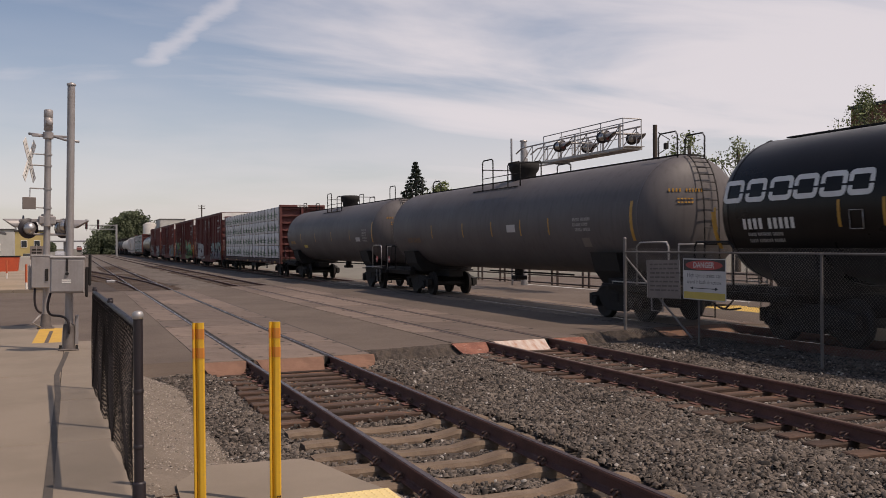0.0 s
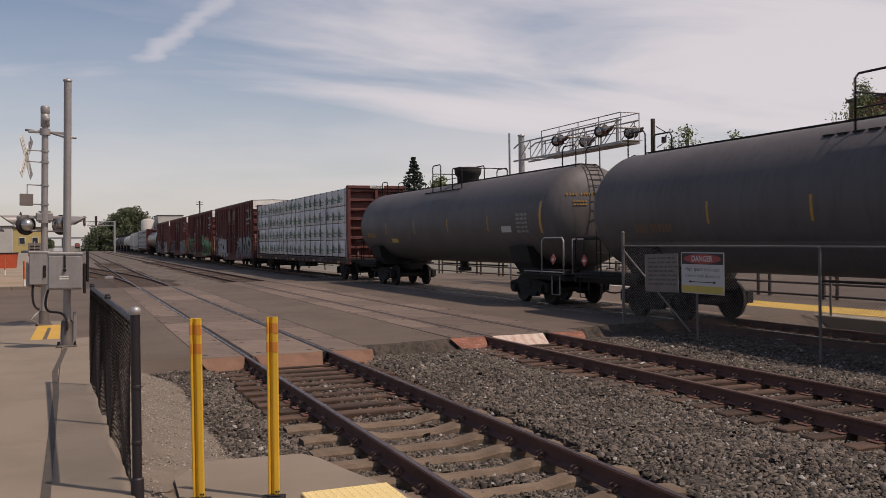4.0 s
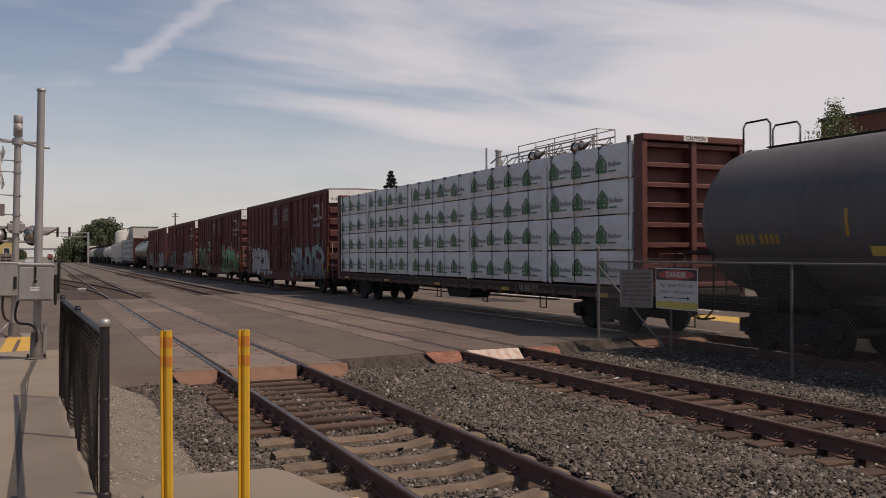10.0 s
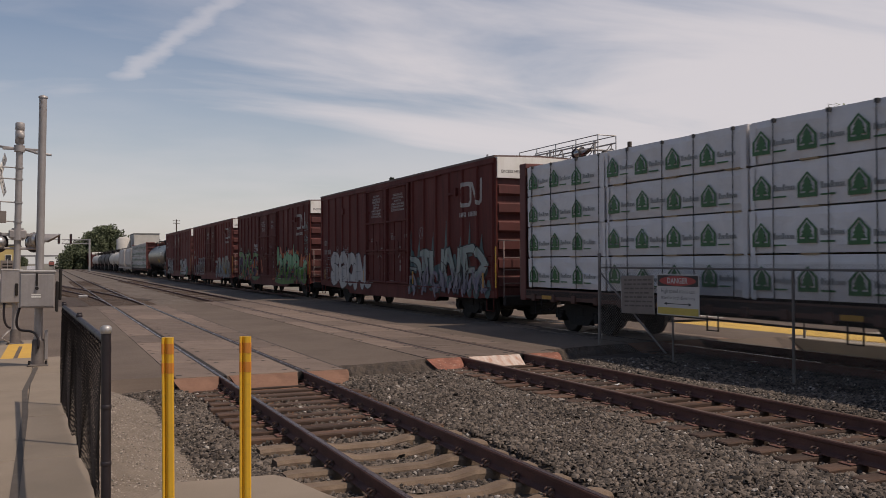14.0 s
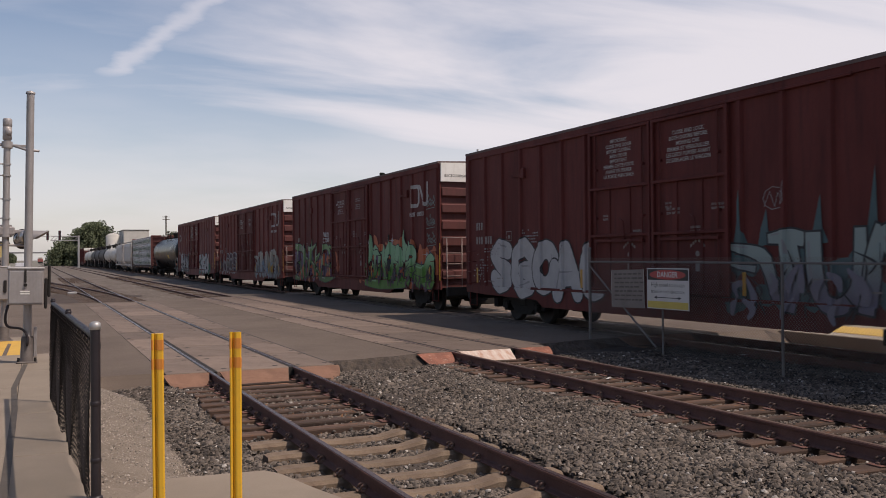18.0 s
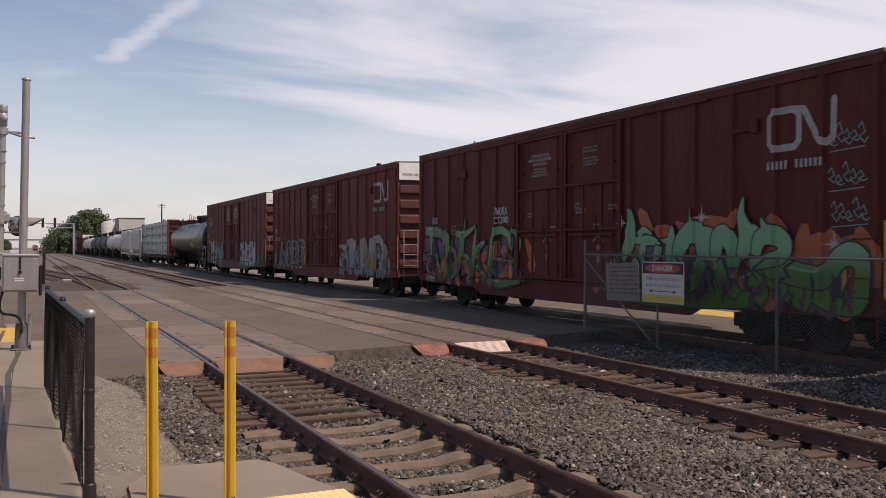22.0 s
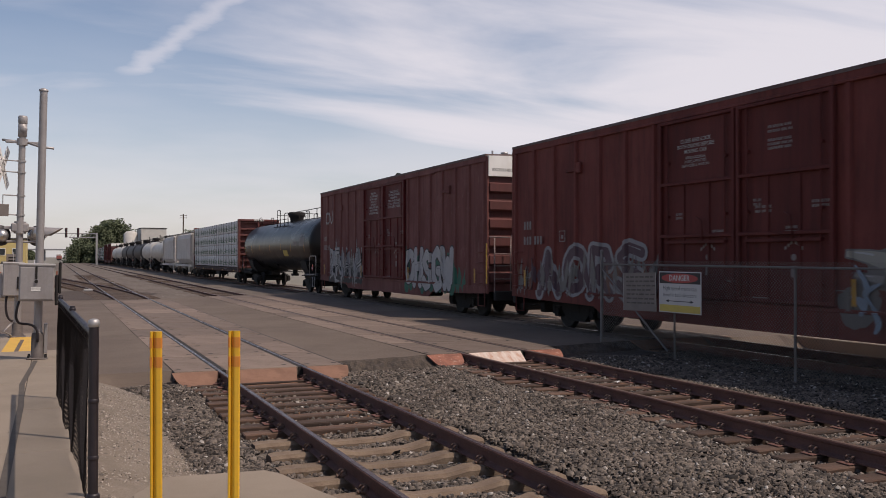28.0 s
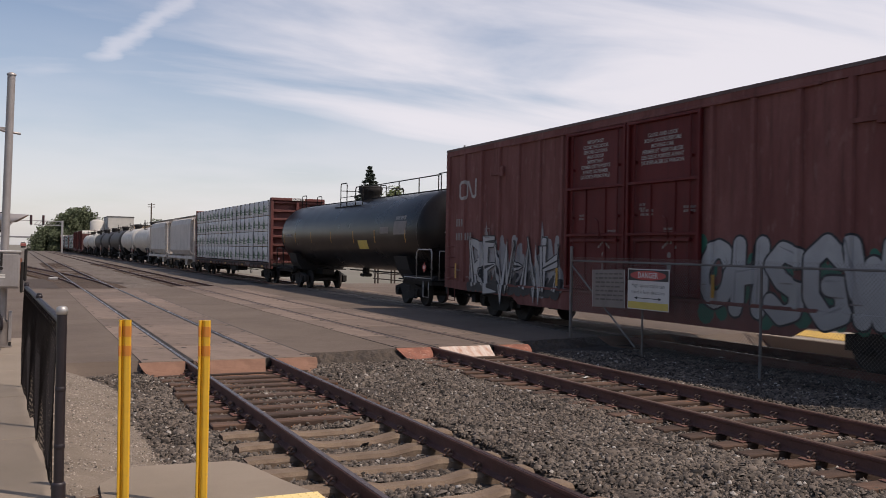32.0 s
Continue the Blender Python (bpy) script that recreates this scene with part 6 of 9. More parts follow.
def cloud(car, half, y0, y1, z0, z1, seed, paint, count, lift=0.0, big=0.45):
    """Ragged sprayed patches behind or inside the letters."""
    r = random.Random(seed)
    s = Shape()
    for k in range(count):
        y, z = y0 - (y0 - y1) * ((k * 0.618 + r.uniform(0, 0.08)) % 1.0), z0 + (z1 - z0) * r.random()
        pts, ws = curve_points([(y, z - 0.2), (y + r.uniform(-0.15, 0.15), z), (y + r.uniform(-0.3, 0.3), z + r.uniform(0.1, 0.4))], [0.30 * big, r.uniform(0.6, 1.0) * big, 0.22 * big], 5)
        blade(s, pts, ws, PAINT_X - lift - 0.0004 * k)
    return tagged(sprayed("painted_cloud", s, PAINTS[paint], car, half), "%s sprayed patches" % paint, kind="stuff")


def sparkle(car, half, y, z, r):
    s = Shape()
    for k in range(8):
        a = math.pi * k / 4
        ln = r if k % 2 == 0 else r * 0.5
        blade(s, [(y, z), (y + ln * math.cos(a), z + ln * math.sin(a))], [r * 0.22, 0.004], PAINT_X - 0.062 - 0.0004 * k)
    sprayed("painted_star", s, PAINTS["white"], car, half, "small white painted star")


def drips(car, half, y0, y1, z0, z1, seed, colours, count=70):
    """Worn sprayed strokes: upright and slanting, in several paints, thin at the ends."""
    r = random.Random(seed)
    x, h, w = PAINT_X, z1 - z0, y0 - y1
    shapes = {c: Shape() for c in colours}
    for k in range(count):
        c = colours[r.randrange(len(colours))] if k > count // 3 else colours[0]
        y = y0 - w * ((k * 0.618) % 1.0)
        a, b = r.uniform(0.02, 0.35), r.uniform(0.45, 1.0)
        lean = r.uniform(-0.28, 0.28)
        pts = [(y, z0 + h * a), (y + lean * 0.5, z0 + h * (a + b) / 2), (y + lean + r.uniform(-0.12, 0.12), z0 + h * b)]
        blade(shapes[c], pts, [0.02, r.uniform(0.10, 0.30), 0.01], x - 0.0005 * k)
    for c, q in shapes.items():
        sprayed("painted_stroke", q, PAINTS[c], car, half, "%s worn sprayed strokes" % c)


def speckle(car, half, y0, y1, z0, z1, seed):
    """A field of small pale sprayed squares, thinning out at the edges."""
    r = random.Random(seed)
    s = Shape()
    for k in range(60):
        y, z = y0 - (y0 - y1) * min(1, max(0, r.gauss(0.5, 0.25))), z0 + (z1 - z0) * min(1, max(0, r.gauss(0.5, 0.25)))
        y, z = round(y / 0.085) * 0.085, round(z / 0.085) * 0.085
        s.add([(PAINT_X - 0.0002 * k, y - 0.022, z - 0.022), (PAINT_X - 0.0002 * k, y + 0.022, z - 0.022), (PAINT_X - 0.0002 * k, y + 0.022, z + 0.022), (PAINT_X - 0.0002 * k, y - 0.022, z + 0.022)], [(0, 1, 2, 3)])
    tagged(sprayed("painted_speckle", s, PAINTS["pale"], car, half, "field of small pale sprayed squares"), kind="stuff")


SIDE_POST = {}


def boxcar(y0, y1, label, mat, door_mat, pale_end=True, rolls=True, near=True):
    """High boxcar: ribbed sides, twin plug doors, corrugated ends, peaked roof."""
    car, half = car_base("boxcar", label, y0, y1, 2.75, rolls, "red-brown boxcars")
    zb, zt, w = 0.98, 5.22, 1.565
    body = Shape().box(-w, -half, zb, w, half, zt)
    part("body", body, mat, car)
    sill = Shape()
    for sx in (-1, 1):
        x0, x1 = sorted((sx * (w - 0.02), sx * (w + 0.045)))
        sill.prism([(-half, 0.84), (-half, 1.06), (half, 1.06), (half, 0.84), (half - 1.2, 0.79), (half - 4.4, 0.74), (4.9, 0.55), (-4.9, 0.55), (-half + 4.4, 0.74), (-half + 1.2, 0.79)], "x", x0, x1)
        x0, x1 = sorted((sx * (w - 0.02), sx * (w + 0.05)))
        sill.box(x0, -half, zt - 0.14, x1, half, zt + 0.03)
    part("side_sill", sill, mat, car, "deep side sill")
    part("underframe", Shape().box(-0.3, -half + 0.1, 0.62, 0.3, half - 0.1, 0.98).box(-1.3, -4, 0.52, -0.6, -1.5, 0.95, 0.05).cyl((0.5, 1, 0.75), (0.5, 3.4, 0.75), 0.22, n=12), DARKM, car, "dark centre sill and brake gear")
    roof = Shape()
    roof.prism([(-w - 0.06, zt + 0.02), (-w - 0.06, zt + 0.09), (0, zt + 0.14), (w + 0.06, zt + 0.09), (w + 0.06, zt + 0.02)], "y", -half - 0.02, half + 0.02)
    part("roof", roof, surface("roof_" + label[:8].replace(" ", "_"), (0.10, 0.055, 0.048), 0.7, second=(0.20, 0.18, 0.17), amount=0.5, scale=1.3, grain=25), car, "low peaked metal roof")
    for k in range(13):
        yy = -half + (k + 0.5) * 2 * half / 13
        part("roof_rib", Shape().prism([(-w + 0.1, zt + 0.09), (-w + 0.1, zt + 0.125), (0, zt + 0.17), (w - 0.1, zt + 0.125), (w - 0.1, zt + 0.09)], "y", yy - 0.05, yy + 0.05), mat, car)
    d = 2.52                     # half the width over both doors
    n = 7
    if mat not in SIDE_POST:
        SIDE_POST[mat] = Shape().prism([(-POST_W, 0), (-POST_F, POST_D), (POST_F, POST_D), (POST_W, 0)], "z", 1.06, zt - 0.14).mesh("side_post", mat)
    for sx in (-1, 1):
        for yy in post_ys(half):
            part("side_post", SIDE_POST[mat], None, car, "", pose(sx * w, yy, 0, 0, 0, 90 if sx < 0 else -90))
    # twin plug doors on each side
    for sx in (-1, 1):
        for yc in (-d / 2, d / 2):
            dr = Shape()
            x0, x1 = sorted((sx * (w + 0.005), sx * (w + 0.035)))
            dr.box(x0, yc - d / 2 + 0.03, 1.10, x1, yc + d / 2 - 0.03, zt - 0.16, 0.015)
            door = part("door", dr, door_mat, car, "smooth plug door")
            fr = Shape()
            x2, x3 = sorted((sx * (w + 0.03), sx * (w + 0.115)))
            for yy in (yc - d / 2 + 0.07, yc + d / 2 - 0.07):
                fr.box(x2, yy - 0.045, 1.12, x3, yy + 0.045, zt - 0.18, 0.01)
            for zz in (1.16, 2.46, 3.62, zt - 0.22):
                fr.box(x2, yc - d / 2 + 0.05, zz - 0.035, x3, yc + d / 2 - 0.05, zz + 0.035, 0.01)
            for yy in (yc - 0.40, yc + 0.42):
                fr.box(min(sx * (w + 0.03), sx * (w + 0.065)), yy - 0.035, 1.15, max(sx * (w + 0.03), sx * (w + 0.065)), yy + 0.035, 3.60, 0.01)
            part("door_frame", fr, door_mat, door)
            rods = Shape()
            for yy in (yc - 0.94, yc + 0.94):
                rods.cyl((sx * (w + 0.095), yy, 1.1), (sx * (w + 0.095), yy, zt - 0.2), 0.020, n=6)
                for zz in (1.5, 2.9, 4.1):
                    rods.box(min(sx * (w + 0.03), sx * (w + 0.11)), yy - 0.04, zz - 0.03, max(sx * (w + 0.03), sx * (w + 0.11)), yy + 0.04, zz + 0.03)
            rods.box(min(sx * (w + 0.03), sx * (w + 0.13)), yc - 0.96, 2.30, max(sx * (w + 0.03), sx * (w + 0.13)), yc + 0.96, 2.36)
            rods.tube([(sx * (w + 0.12), yc - 0.3, 2.34), (sx * (w + 0.13), yc - 0.25, 2.78), (sx * (w + 0.12), yc - 0.1, 2.86)], 0.018, 6)
            part("lock_rod", rods, door_mat, door, "vertical lock rods")
        xr0, xr1 = sorted((sx * (w + 0.02), sx * (w + 0.075)))
        part("door_track", Shape().box(xr0, -d - 3.0, 1.02, xr1, d + 3.0, 1.09, 0.01).box(xr0, -d - 3.0, zt - 0.17, xr1, d + 3.0, zt - 0.11, 0.01), mat, car)
    # corrugated ends
    for sy in (-1, 1):
        e = Shape()
        y_in, y_out = sy * half, sy * (half + 0.02)
        e.box(-w, min(y_in, y_out), zb - 0.1, w, max(y_in, y_out), zt + 0.02)
        part("end_wall", e, ENDBROWN, car, "end wall between corner posts")
        top = 4.54 if pale_end else zt
        for k in range(6):
            zc = 1.34 + k * (top - 1.34 - 0.18) / 5.2
            rib = Shape().prism([(sy * (half + 0.015), zc - 0.20), (sy * (half + 0.13), zc - 0.13), (sy * (half + 0.13), zc + 0.12), (sy * (half + 0.015), zc + 0.17)], "x", -w + 0.06, w - 0.06)
            part("end_rib", rib, ENDBROWN, car)
        if pale_end:
            ya, yb = sorted((sy * (half + 0.018), sy * (half + 0.135)))
            cap = part("height_panel", Shape().box(-w + 0.01, ya, 4.60, w - 0.01, yb, zt + 0.03).prism([(-w, zt + 0.03), (0, zt + 0.07), (w, zt + 0.03)], "y", ya, yb), ROOFCAP, car, "weathered white panel at the top of the end")
            if sy < 0:
                words("EXCESS HEIGHT CAR", 0.130, plain("stencil_dark", (0.10, 0.085, 0.075), 0.7), cap, end_pose(-0.82, -half - 0.138, 4.80), bold=0.002)
                code_bars(cap, 0.25, -half - 0.134, 4.76, 0.15, (3, 3, 3), plain("stencil_number", (0.12, 0.10, 0.09), 0.7), "end")
                for q in range(2):
                    code_bars(car, -0.35, -half - 0.132, 3.86 - q * 1.02, 0.06, (9, 6, 5), LETTERDIM, "end")
        for sx in (-1, 1):
            c = Shape()
            x0, x1 = sorted((sx * (w - 0.04), sx * (w + 0.02)))
            c.box(x0, min(sy * half, sy * (half + 0.09)), zb - 0.15, x1, max(sy * half, sy * (half + 0.09)), zt)
            part("corner_post", c, mat, car)
        y1_ = sy * (half + 0.32)
        ya_, yb_ = sorted((sy * (half + 0.14), sy * (half + 0.40)))
        pf_ = Shape()
        for q in range(5):
            yq = ya_ + (yb_ - ya_) * (q + 0.5) / 5
            pf_.box(-0.55, yq - 0.018, 0.985, 1.30, yq + 0.018, 1.02)
        pf_.box(-0.55, ya_, 0.94, -0.51, yb_, 1.02).box(1.26, ya_, 0.94, 1.30, yb_, 1.02)
        part("brake_platform", pf_, ENDRAIL, car, "slatted steel crossover step")
        hr = Shape()
        hr.tube([(-1.50, sy * half, 2.64), (-1.50, y1_, 2.64), (1.40, y1_, 2.60), (1.40, sy * half, 2.60)], 0.020, 6)
        part("end_handrail", hr, ENDRAIL, car, "worn pale handrail across the end")
        lf = Shape()
        lf.tube([(-1.44, y1_, 2.62), (-1.44, y1_, 0.86), (-0.86, y1_, 0.86), (-0.86, y1_, 2.62)], 0.019, 6)
        for zz in (1.30, 1.72, 2.10):
            lf.cyl((-1.44, y1_, zz), (-0.86, y1_, zz), 0.017, n=6)
        part("end_ladder", lf, ENDRAIL, car, "pale bent-pipe end ladder")
        part("end_sill", Shape().box(-1.45, ya_ - 0.02, 0.60, 1.45, yb_ - 0.10, 0.92, 0.03).box(-0.42, ya_ - 0.02, 0.30, 0.42, yb_ + 0.02, 0.62, 0.03), DARKM, car, "dark end sill over the coupler")
        if sy < 0:
            yw = -half - 0.34
            bw = Shape().lathe([(0.23, 0), (0.26, 0.02), (0.26, 0.05), (0.23, 0.07), (0.215, 0.035), (0.23, 0)], "y", (0.10, yw, 2.16), 18)
            for q in range(5):
                a_ = 2 * math.pi * q / 5 + 0.3
                bw.cyl((0.10, yw + 0.03, 2.16), (0.10 + 0.235 * math.cos(a_), yw + 0.03, 2.16 + 0.235 * math.sin(a_)), 0.018, n=5)
            part("brake_wheel", bw, ENDRAIL, car, "worn steel brake wheel")
            part("brake_housing", Shape().box(-0.18, -half - 0.30, 1.86, 0.26, -half - 0.13, 2.44, 0.04).cyl((0.02, -half - 0.22, 1.0), (0.02, -half - 0.22, 1.9), 0.03, n=6), DARKM, car, "dark brake gear housing and chain rod")
            part("corner_strip", Shape().box(-w - 0.026, -half - 0.085, 1.15, -w - 0.021, -half - 0.005, 2.45), YELLOW, car, "upright yellow corner strip")
        ladder(car, 0.42, 4, 1.15, 2.15, mat, (-w - 0.10, sy * (half - 0.38)))
        st = Shape().tube([(-w, sy * (half - 0.62), 0.9), (-w, sy * (half - 0.62), 0.42), (-w, sy * (half - 0.14), 0.42), (-w, sy * (half - 0.14), 0.9)], 0.018, 6)
        part("step", st, mat, car)
    # hatch-like brackets and tack boards
    for yy in (-half + 3.3, half - 3.3):
        br = Shape().box(-w - 0.07, yy - 0.45, 4.28, -w, yy + 0.25, 4.36).box(-w - 0.09, yy - 0.5, 4.22, -w, yy - 0.32, 4.50, 0.01)
        part("side_bracket", br, mat, car)
    tb = Shape()
    for yy in (half - 2.9,):
        tb.box(-w - 0.072, yy - 0.15, 2.42, -w - 0.070, yy - 0.128, 2.72).box(-w - 0.072, yy + 0.128, 2.42, -w - 0.070, yy + 0.15, 2.72).box(-w - 0.072, yy - 0.128, 2.42, -w - 0.070, yy + 0.128, 2.44).box(-w - 0.072, yy - 0.128, 2.70, -w - 0.070, yy + 0.128, 2.72).box(-w - 0.072, yy - 0.05, 2.50, -w - 0.070, yy + 0.05, 2.60)
    part("tack_board", tb, LETTERDIM if near else mat, car, "small square stencil")
    return car, half


TXT1 = "IMPORTANT\nCLOSE THIS DOOR\nBEFORE CLOSING\nMAIN DOOR\nIMPORTANT\nFERMER CETTE PORTE\nAVANT DE FERMER\nLA PORTE PRINCIPALE"
TXT2 = "CLOSE AND LOCK\nBOTH DOORS BEFORE\nMOVING CAR\nFERMER ET VERROUILLER\nLES DEUX PORTES AVANT\nDE DEPLACER LE WAGON"
TXT3 = "CLOSE AND LOCK\nBOTH DOORS BEFORE\nMOVING CAR"
TXT4 = "VERROUILLER LA\nPORTE AVANT DE\nDEPLACER LE WAGON"


def car_stencils(car, half, logo_y, number_y, logo=1.0, logo_z=3.77, two_notices=True):
    x = -1.565
    xd = -1.602
    if two_notices:
        words(TXT1, 0.122, LETTER, car, side_pose(xd - 0.004, 1.30, 4.32), bold=0.0025)
        words(TXT2, 0.122, LETTER, car, side_pose(xd - 0.004, -1.22, 4.36), bold=0.0025)
    else:
        words(TXT3, 0.118, LETTER, car, side_pose(xd - 0.004, 1.30, 4.42), bold=0.0025)
        words(TXT4, 0.085, LETTER, car, side_pose(xd - 0.004, 1.30, 4.08), bold=0.001)
        for q, zz in enumerate((4.50, 4.41, 4.24, 4.16, 4.08)):
            code_bars(car, xd, -0.85, zz, 0.052, (9, 4, 3) if q % 2 else (11, 5))
    for yy, zz, g in ((1.95, 2.92, (7,)), (-0.45, 3.1, (3, 2)), (-0.5, 2.96, (4, 7)), (-1.95, 3.0, (5, 6)), (0.75, 2.52, (9,)), (-1.3, 2.54, (10,))):
        code_bars(car, xd, yy, zz, 0.055, g)
        code_bars(car, xd, yy, zz - 0.085, 0.055, g)
    ch = Shape()
    for yc in (0.9, -1.5):
        for sgn in (-1, 1):
            for q in range(3):
                ch.prism([(yc + sgn * (0.03 + q * 0.075), 2.32 - q * 0.05), (yc + sgn * (0.08 + q * 0.075), 2.295 - q * 0.05), (yc + sgn * (0.08 + q * 0.075), 2.23 - q * 0.05), (yc + sgn * (0.03 + q * 0.075), 2.255 - q * 0.05)], "x", -1.6045, -1.6025)
        ch.prism([(yc + 0.065 * math.cos(k * math.pi / 8), 2.0 + 0.065 * math.sin(k * math.pi / 8)) for k in range(16)], "x", -1.6045, -1.6025)
        ch.box(-1.6045, yc - 0.07, 1.62, -1.6025, yc + 0.07, 1.84)
    tagged(part("door_stencil", ch, LETTERDIM, car), "white chevrons and discs on the doors", kind="stuff")
    if logo:
        s = Shape()
        k = logo
        t = 0.135 * k
        a, zb = logo_y, logo_z
        xx = PAINT_X
        ring = [(0, 0.14), (0, 0.76), (0.12, 0.90), (0.60, 0.90), (0.72, 0.76), (0.72, 0.14), (0.60, 0.0), (0.12, 0.0), (0, 0.14)]
        stroke(s, [(a - u * k, zb + (0.10 + 0.78 * v) * k) for u, v in ring], t, xx)
        stroke(s, [(a - 0.60 * k, zb + 0.80 * k), (a - 0.84 * k, zb + 0.77 * k), (a - 1.18 * k, zb + 0.17 * k), (a - 1.36 * k, zb + 0.11 * k)], t, xx - 0.003)
        stroke(s, [(a - 1.36 * k, zb + 0.11 * k), (a - 1.50 * k, zb + 0.20 * k), (a - 1.52 * k, zb + 0.86 * k)], t, xx - 0.006)
        sprayed("company_mark", s, LETTER, car, half, "white rounded company mark")
        if k > 0.8:
            code_bars(car, xx - 0.066, a, zb - 0.30, 0.155, (5, 0, 6), LETTER)
    code_bars(car, x - 0.068, number_y, 2.80, 0.235, (3,))
    code_bars(car, x - 0.068, number_y, 2.36, 0.235, (3, 3))
    dots = Shape()
    r = random.Random(int(number_y * 7))
    for k in range(9):
        yy = r.uniform(-half + 0.4, half - 0.4)
        dots.box(x - 0.070, yy - 0.2, 1.2 + 0.1 * (k % 4), x - 0.068, yy + 0.2, 1.225 + 0.1 * (k % 4))
    part("stencil", dots, LETTERDIM, car)
    for yy in (-half + 0.75, -2.9, 2.9, half - 0.8):
        part("reflector", Shape().box(x - 0.074, yy - 0.05, 1.15, x - 0.072, yy + 0.05, 1.62), ORANGE, car, "upright amber reflector")


def tank_car(y0, y1, label, mat, radius=1.55, zc=2.72, rolls=True, detail=True, hoops=True, name="tank_car"):
    car, half = car_base(name, label, y0 - 0.45, y1 + 0.45, 2.95, rolls, "tank cars")
    h = (y1 - y0) / 2
    hd = 0.80
    prof = []
    for k in range(9):
        a = math.pi / 2 * k / 8
        prof.append((max(0.001, radius * math.sin(a)), -h + hd - hd * math.cos(a)))
    mid = [(radius, -h + hd + (2 * h - 2 * hd) * k / 8) for k in range(1, 8)]
    prof = prof + mid + [(r, -q) for r, q in prof[::-1]]
    part("tank", Shape().lathe(prof, "y", (0, 0, zc), 56), mat, car, "welded cylindrical tank")
    for yy in (-h + hd, h - hd):
        part("weld_band", Shape().lathe([(radius, yy - 0.03), (radius + 0.006, yy - 0.02), (radius + 0.006, yy + 0.02), (radius, yy + 0.03)], "y", (0, 0, zc), 56), mat, car)
    # stub sills and cradles
    for sy in (-1, 1):
        c = sy * (half - 2.95)
        s = Shape().box(-0.32, min(c - sy * 1.6, sy * half), 0.74, 0.32, max(c - sy * 1.6, sy * half), 1.02, 0.02)
        s.prism([(-1.32, 1.30), (-1.46, 1.80), (1.46, 1.80), (1.32, 1.30), (1.05, 0.95), (-1.05, 0.95)], "y", c - 0.62, c + 0.62)
        s.box(-1.36, min(c, sy * half) + 0.1, 0.80, -1.16, max(c, sy * half) - 0.1, 1.12, 0.02)
        s.box(-1.5, sy * half - 0.12 if sy > 0 else sy * half, 0.80, 1.5, sy * half if sy > 0 else sy * half + 0.12, 1.0, 0.01)
        s.box(-1.5, min(c, sy * half), 0.94, 1.5, max(c, sy * half), 0.985)
        part("end_sill", s, DARKM, car, "dark end sill and cradle")
        if detail:
            hr = Shape()
            yb = sy * (half - 0.05)
            for xx in (-1.48, 1.48):
                hr.tube([(xx, yb - sy * 2.4, 0.98), (xx, yb - sy * 2.4, 1.05), (xx, yb, 1.05)], 0.02, 6)
                hr.tube([(xx, yb - sy * 1.3, 1.0), (xx, yb - sy * 1.3, 1.95), (xx, yb - sy * 1.15, 2.05), (xx, yb - sy * 0.1, 2.05)], 0.024, 6)
                hr.tube([(xx, yb - sy * 0.1, 2.05), (xx, yb - sy * 0.02, 1.95), (xx, yb - sy * 0.02, 1.0)], 0.024, 6)
                hr.tube([(xx, yb - sy * 0.7, 0.98), (xx, yb - sy * 0.7, 0.40), (xx, yb - sy * 0.25, 0.40), (xx, yb - sy * 0.25, 0.98)], 0.018, 6)
            hr.tube([(-1.2, yb, 1.0), (-1.2, yb, 2.0), (1.2, yb, 2.0), (1.2, yb, 1.0)], 0.022, 6)
            part("end_handrail", hr, DARKM if sy > 0 else GALV, car, "bent pipe handrails")
            pl = Shape().prism([(0.0, -0.17), (0.17, 0.0), (0.0, 0.17), (-0.17, 0.0)], "x", -0.008, 0.0)
            part("hazard_placard", pl, PLACARD, car, "red diamond hazard placard", pose(-1.52, yb - sy * 0.55, 1.42))
            wb = Shape()
            for q in range(3):
                wb.box(-0.0105, -0.07, -0.045 + q * 0.035, -0.0085, 0.07, -0.025 + q * 0.035)
            part("placard_lines", wb, WHITE, car, "", pose(-1.52, yb - sy * 0.55, 1.42))
    if detail:
        # walkway, hatch platform and ladder
        run = Shape().box(-0.10, -h + 1.0, zc + radius + 0.02, 0.10, h - 1.0, zc + radius + 0.05)
        for k in range(14):
            yy = -h + 1.2 + (2 * h - 2.4) * k / 13
            run.box(-0.12, yy - 0.02, zc + radius - 0.02, 0.12, yy + 0.02, zc + radius + 0.05)
        part("top_walkway", run, DARKM, car, "narrow dark walkway along the crown")
        hat = Shape().lathe([(0.42, -0.06), (0.43, 0.22), (0.52, 0.34), (0.54, 0.54), (0.46, 0.60), (0.001, 0.63)], "z", (0, -0.2, zc + radius), 20)
        part("hatch", hat, DARKM, car, "dark round hatch bonnet")
        pr = Shape()
        zt_ = zc + radius
        for xx in (-0.95, 0.95):
            for ya, yb_, up in ((-1.75, -0.85, 0.48), (0.30, 1.15, 0.74)):
                pr.tube([(xx, ya, zt_ - 0.32), (xx, ya, zt_ + up - 0.08), (xx, ya + 0.08, zt_ + up), (xx, yb_ - 0.08, zt_ + up), (xx, yb_, zt_ + up - 0.08), (xx, yb_, zt_ - 0.32)], 0.023, 6)
            pr.tube([(xx, -1.75, zt_ + 0.1), (xx, 1.15, zt_ + 0.1)], 0.014, 6)
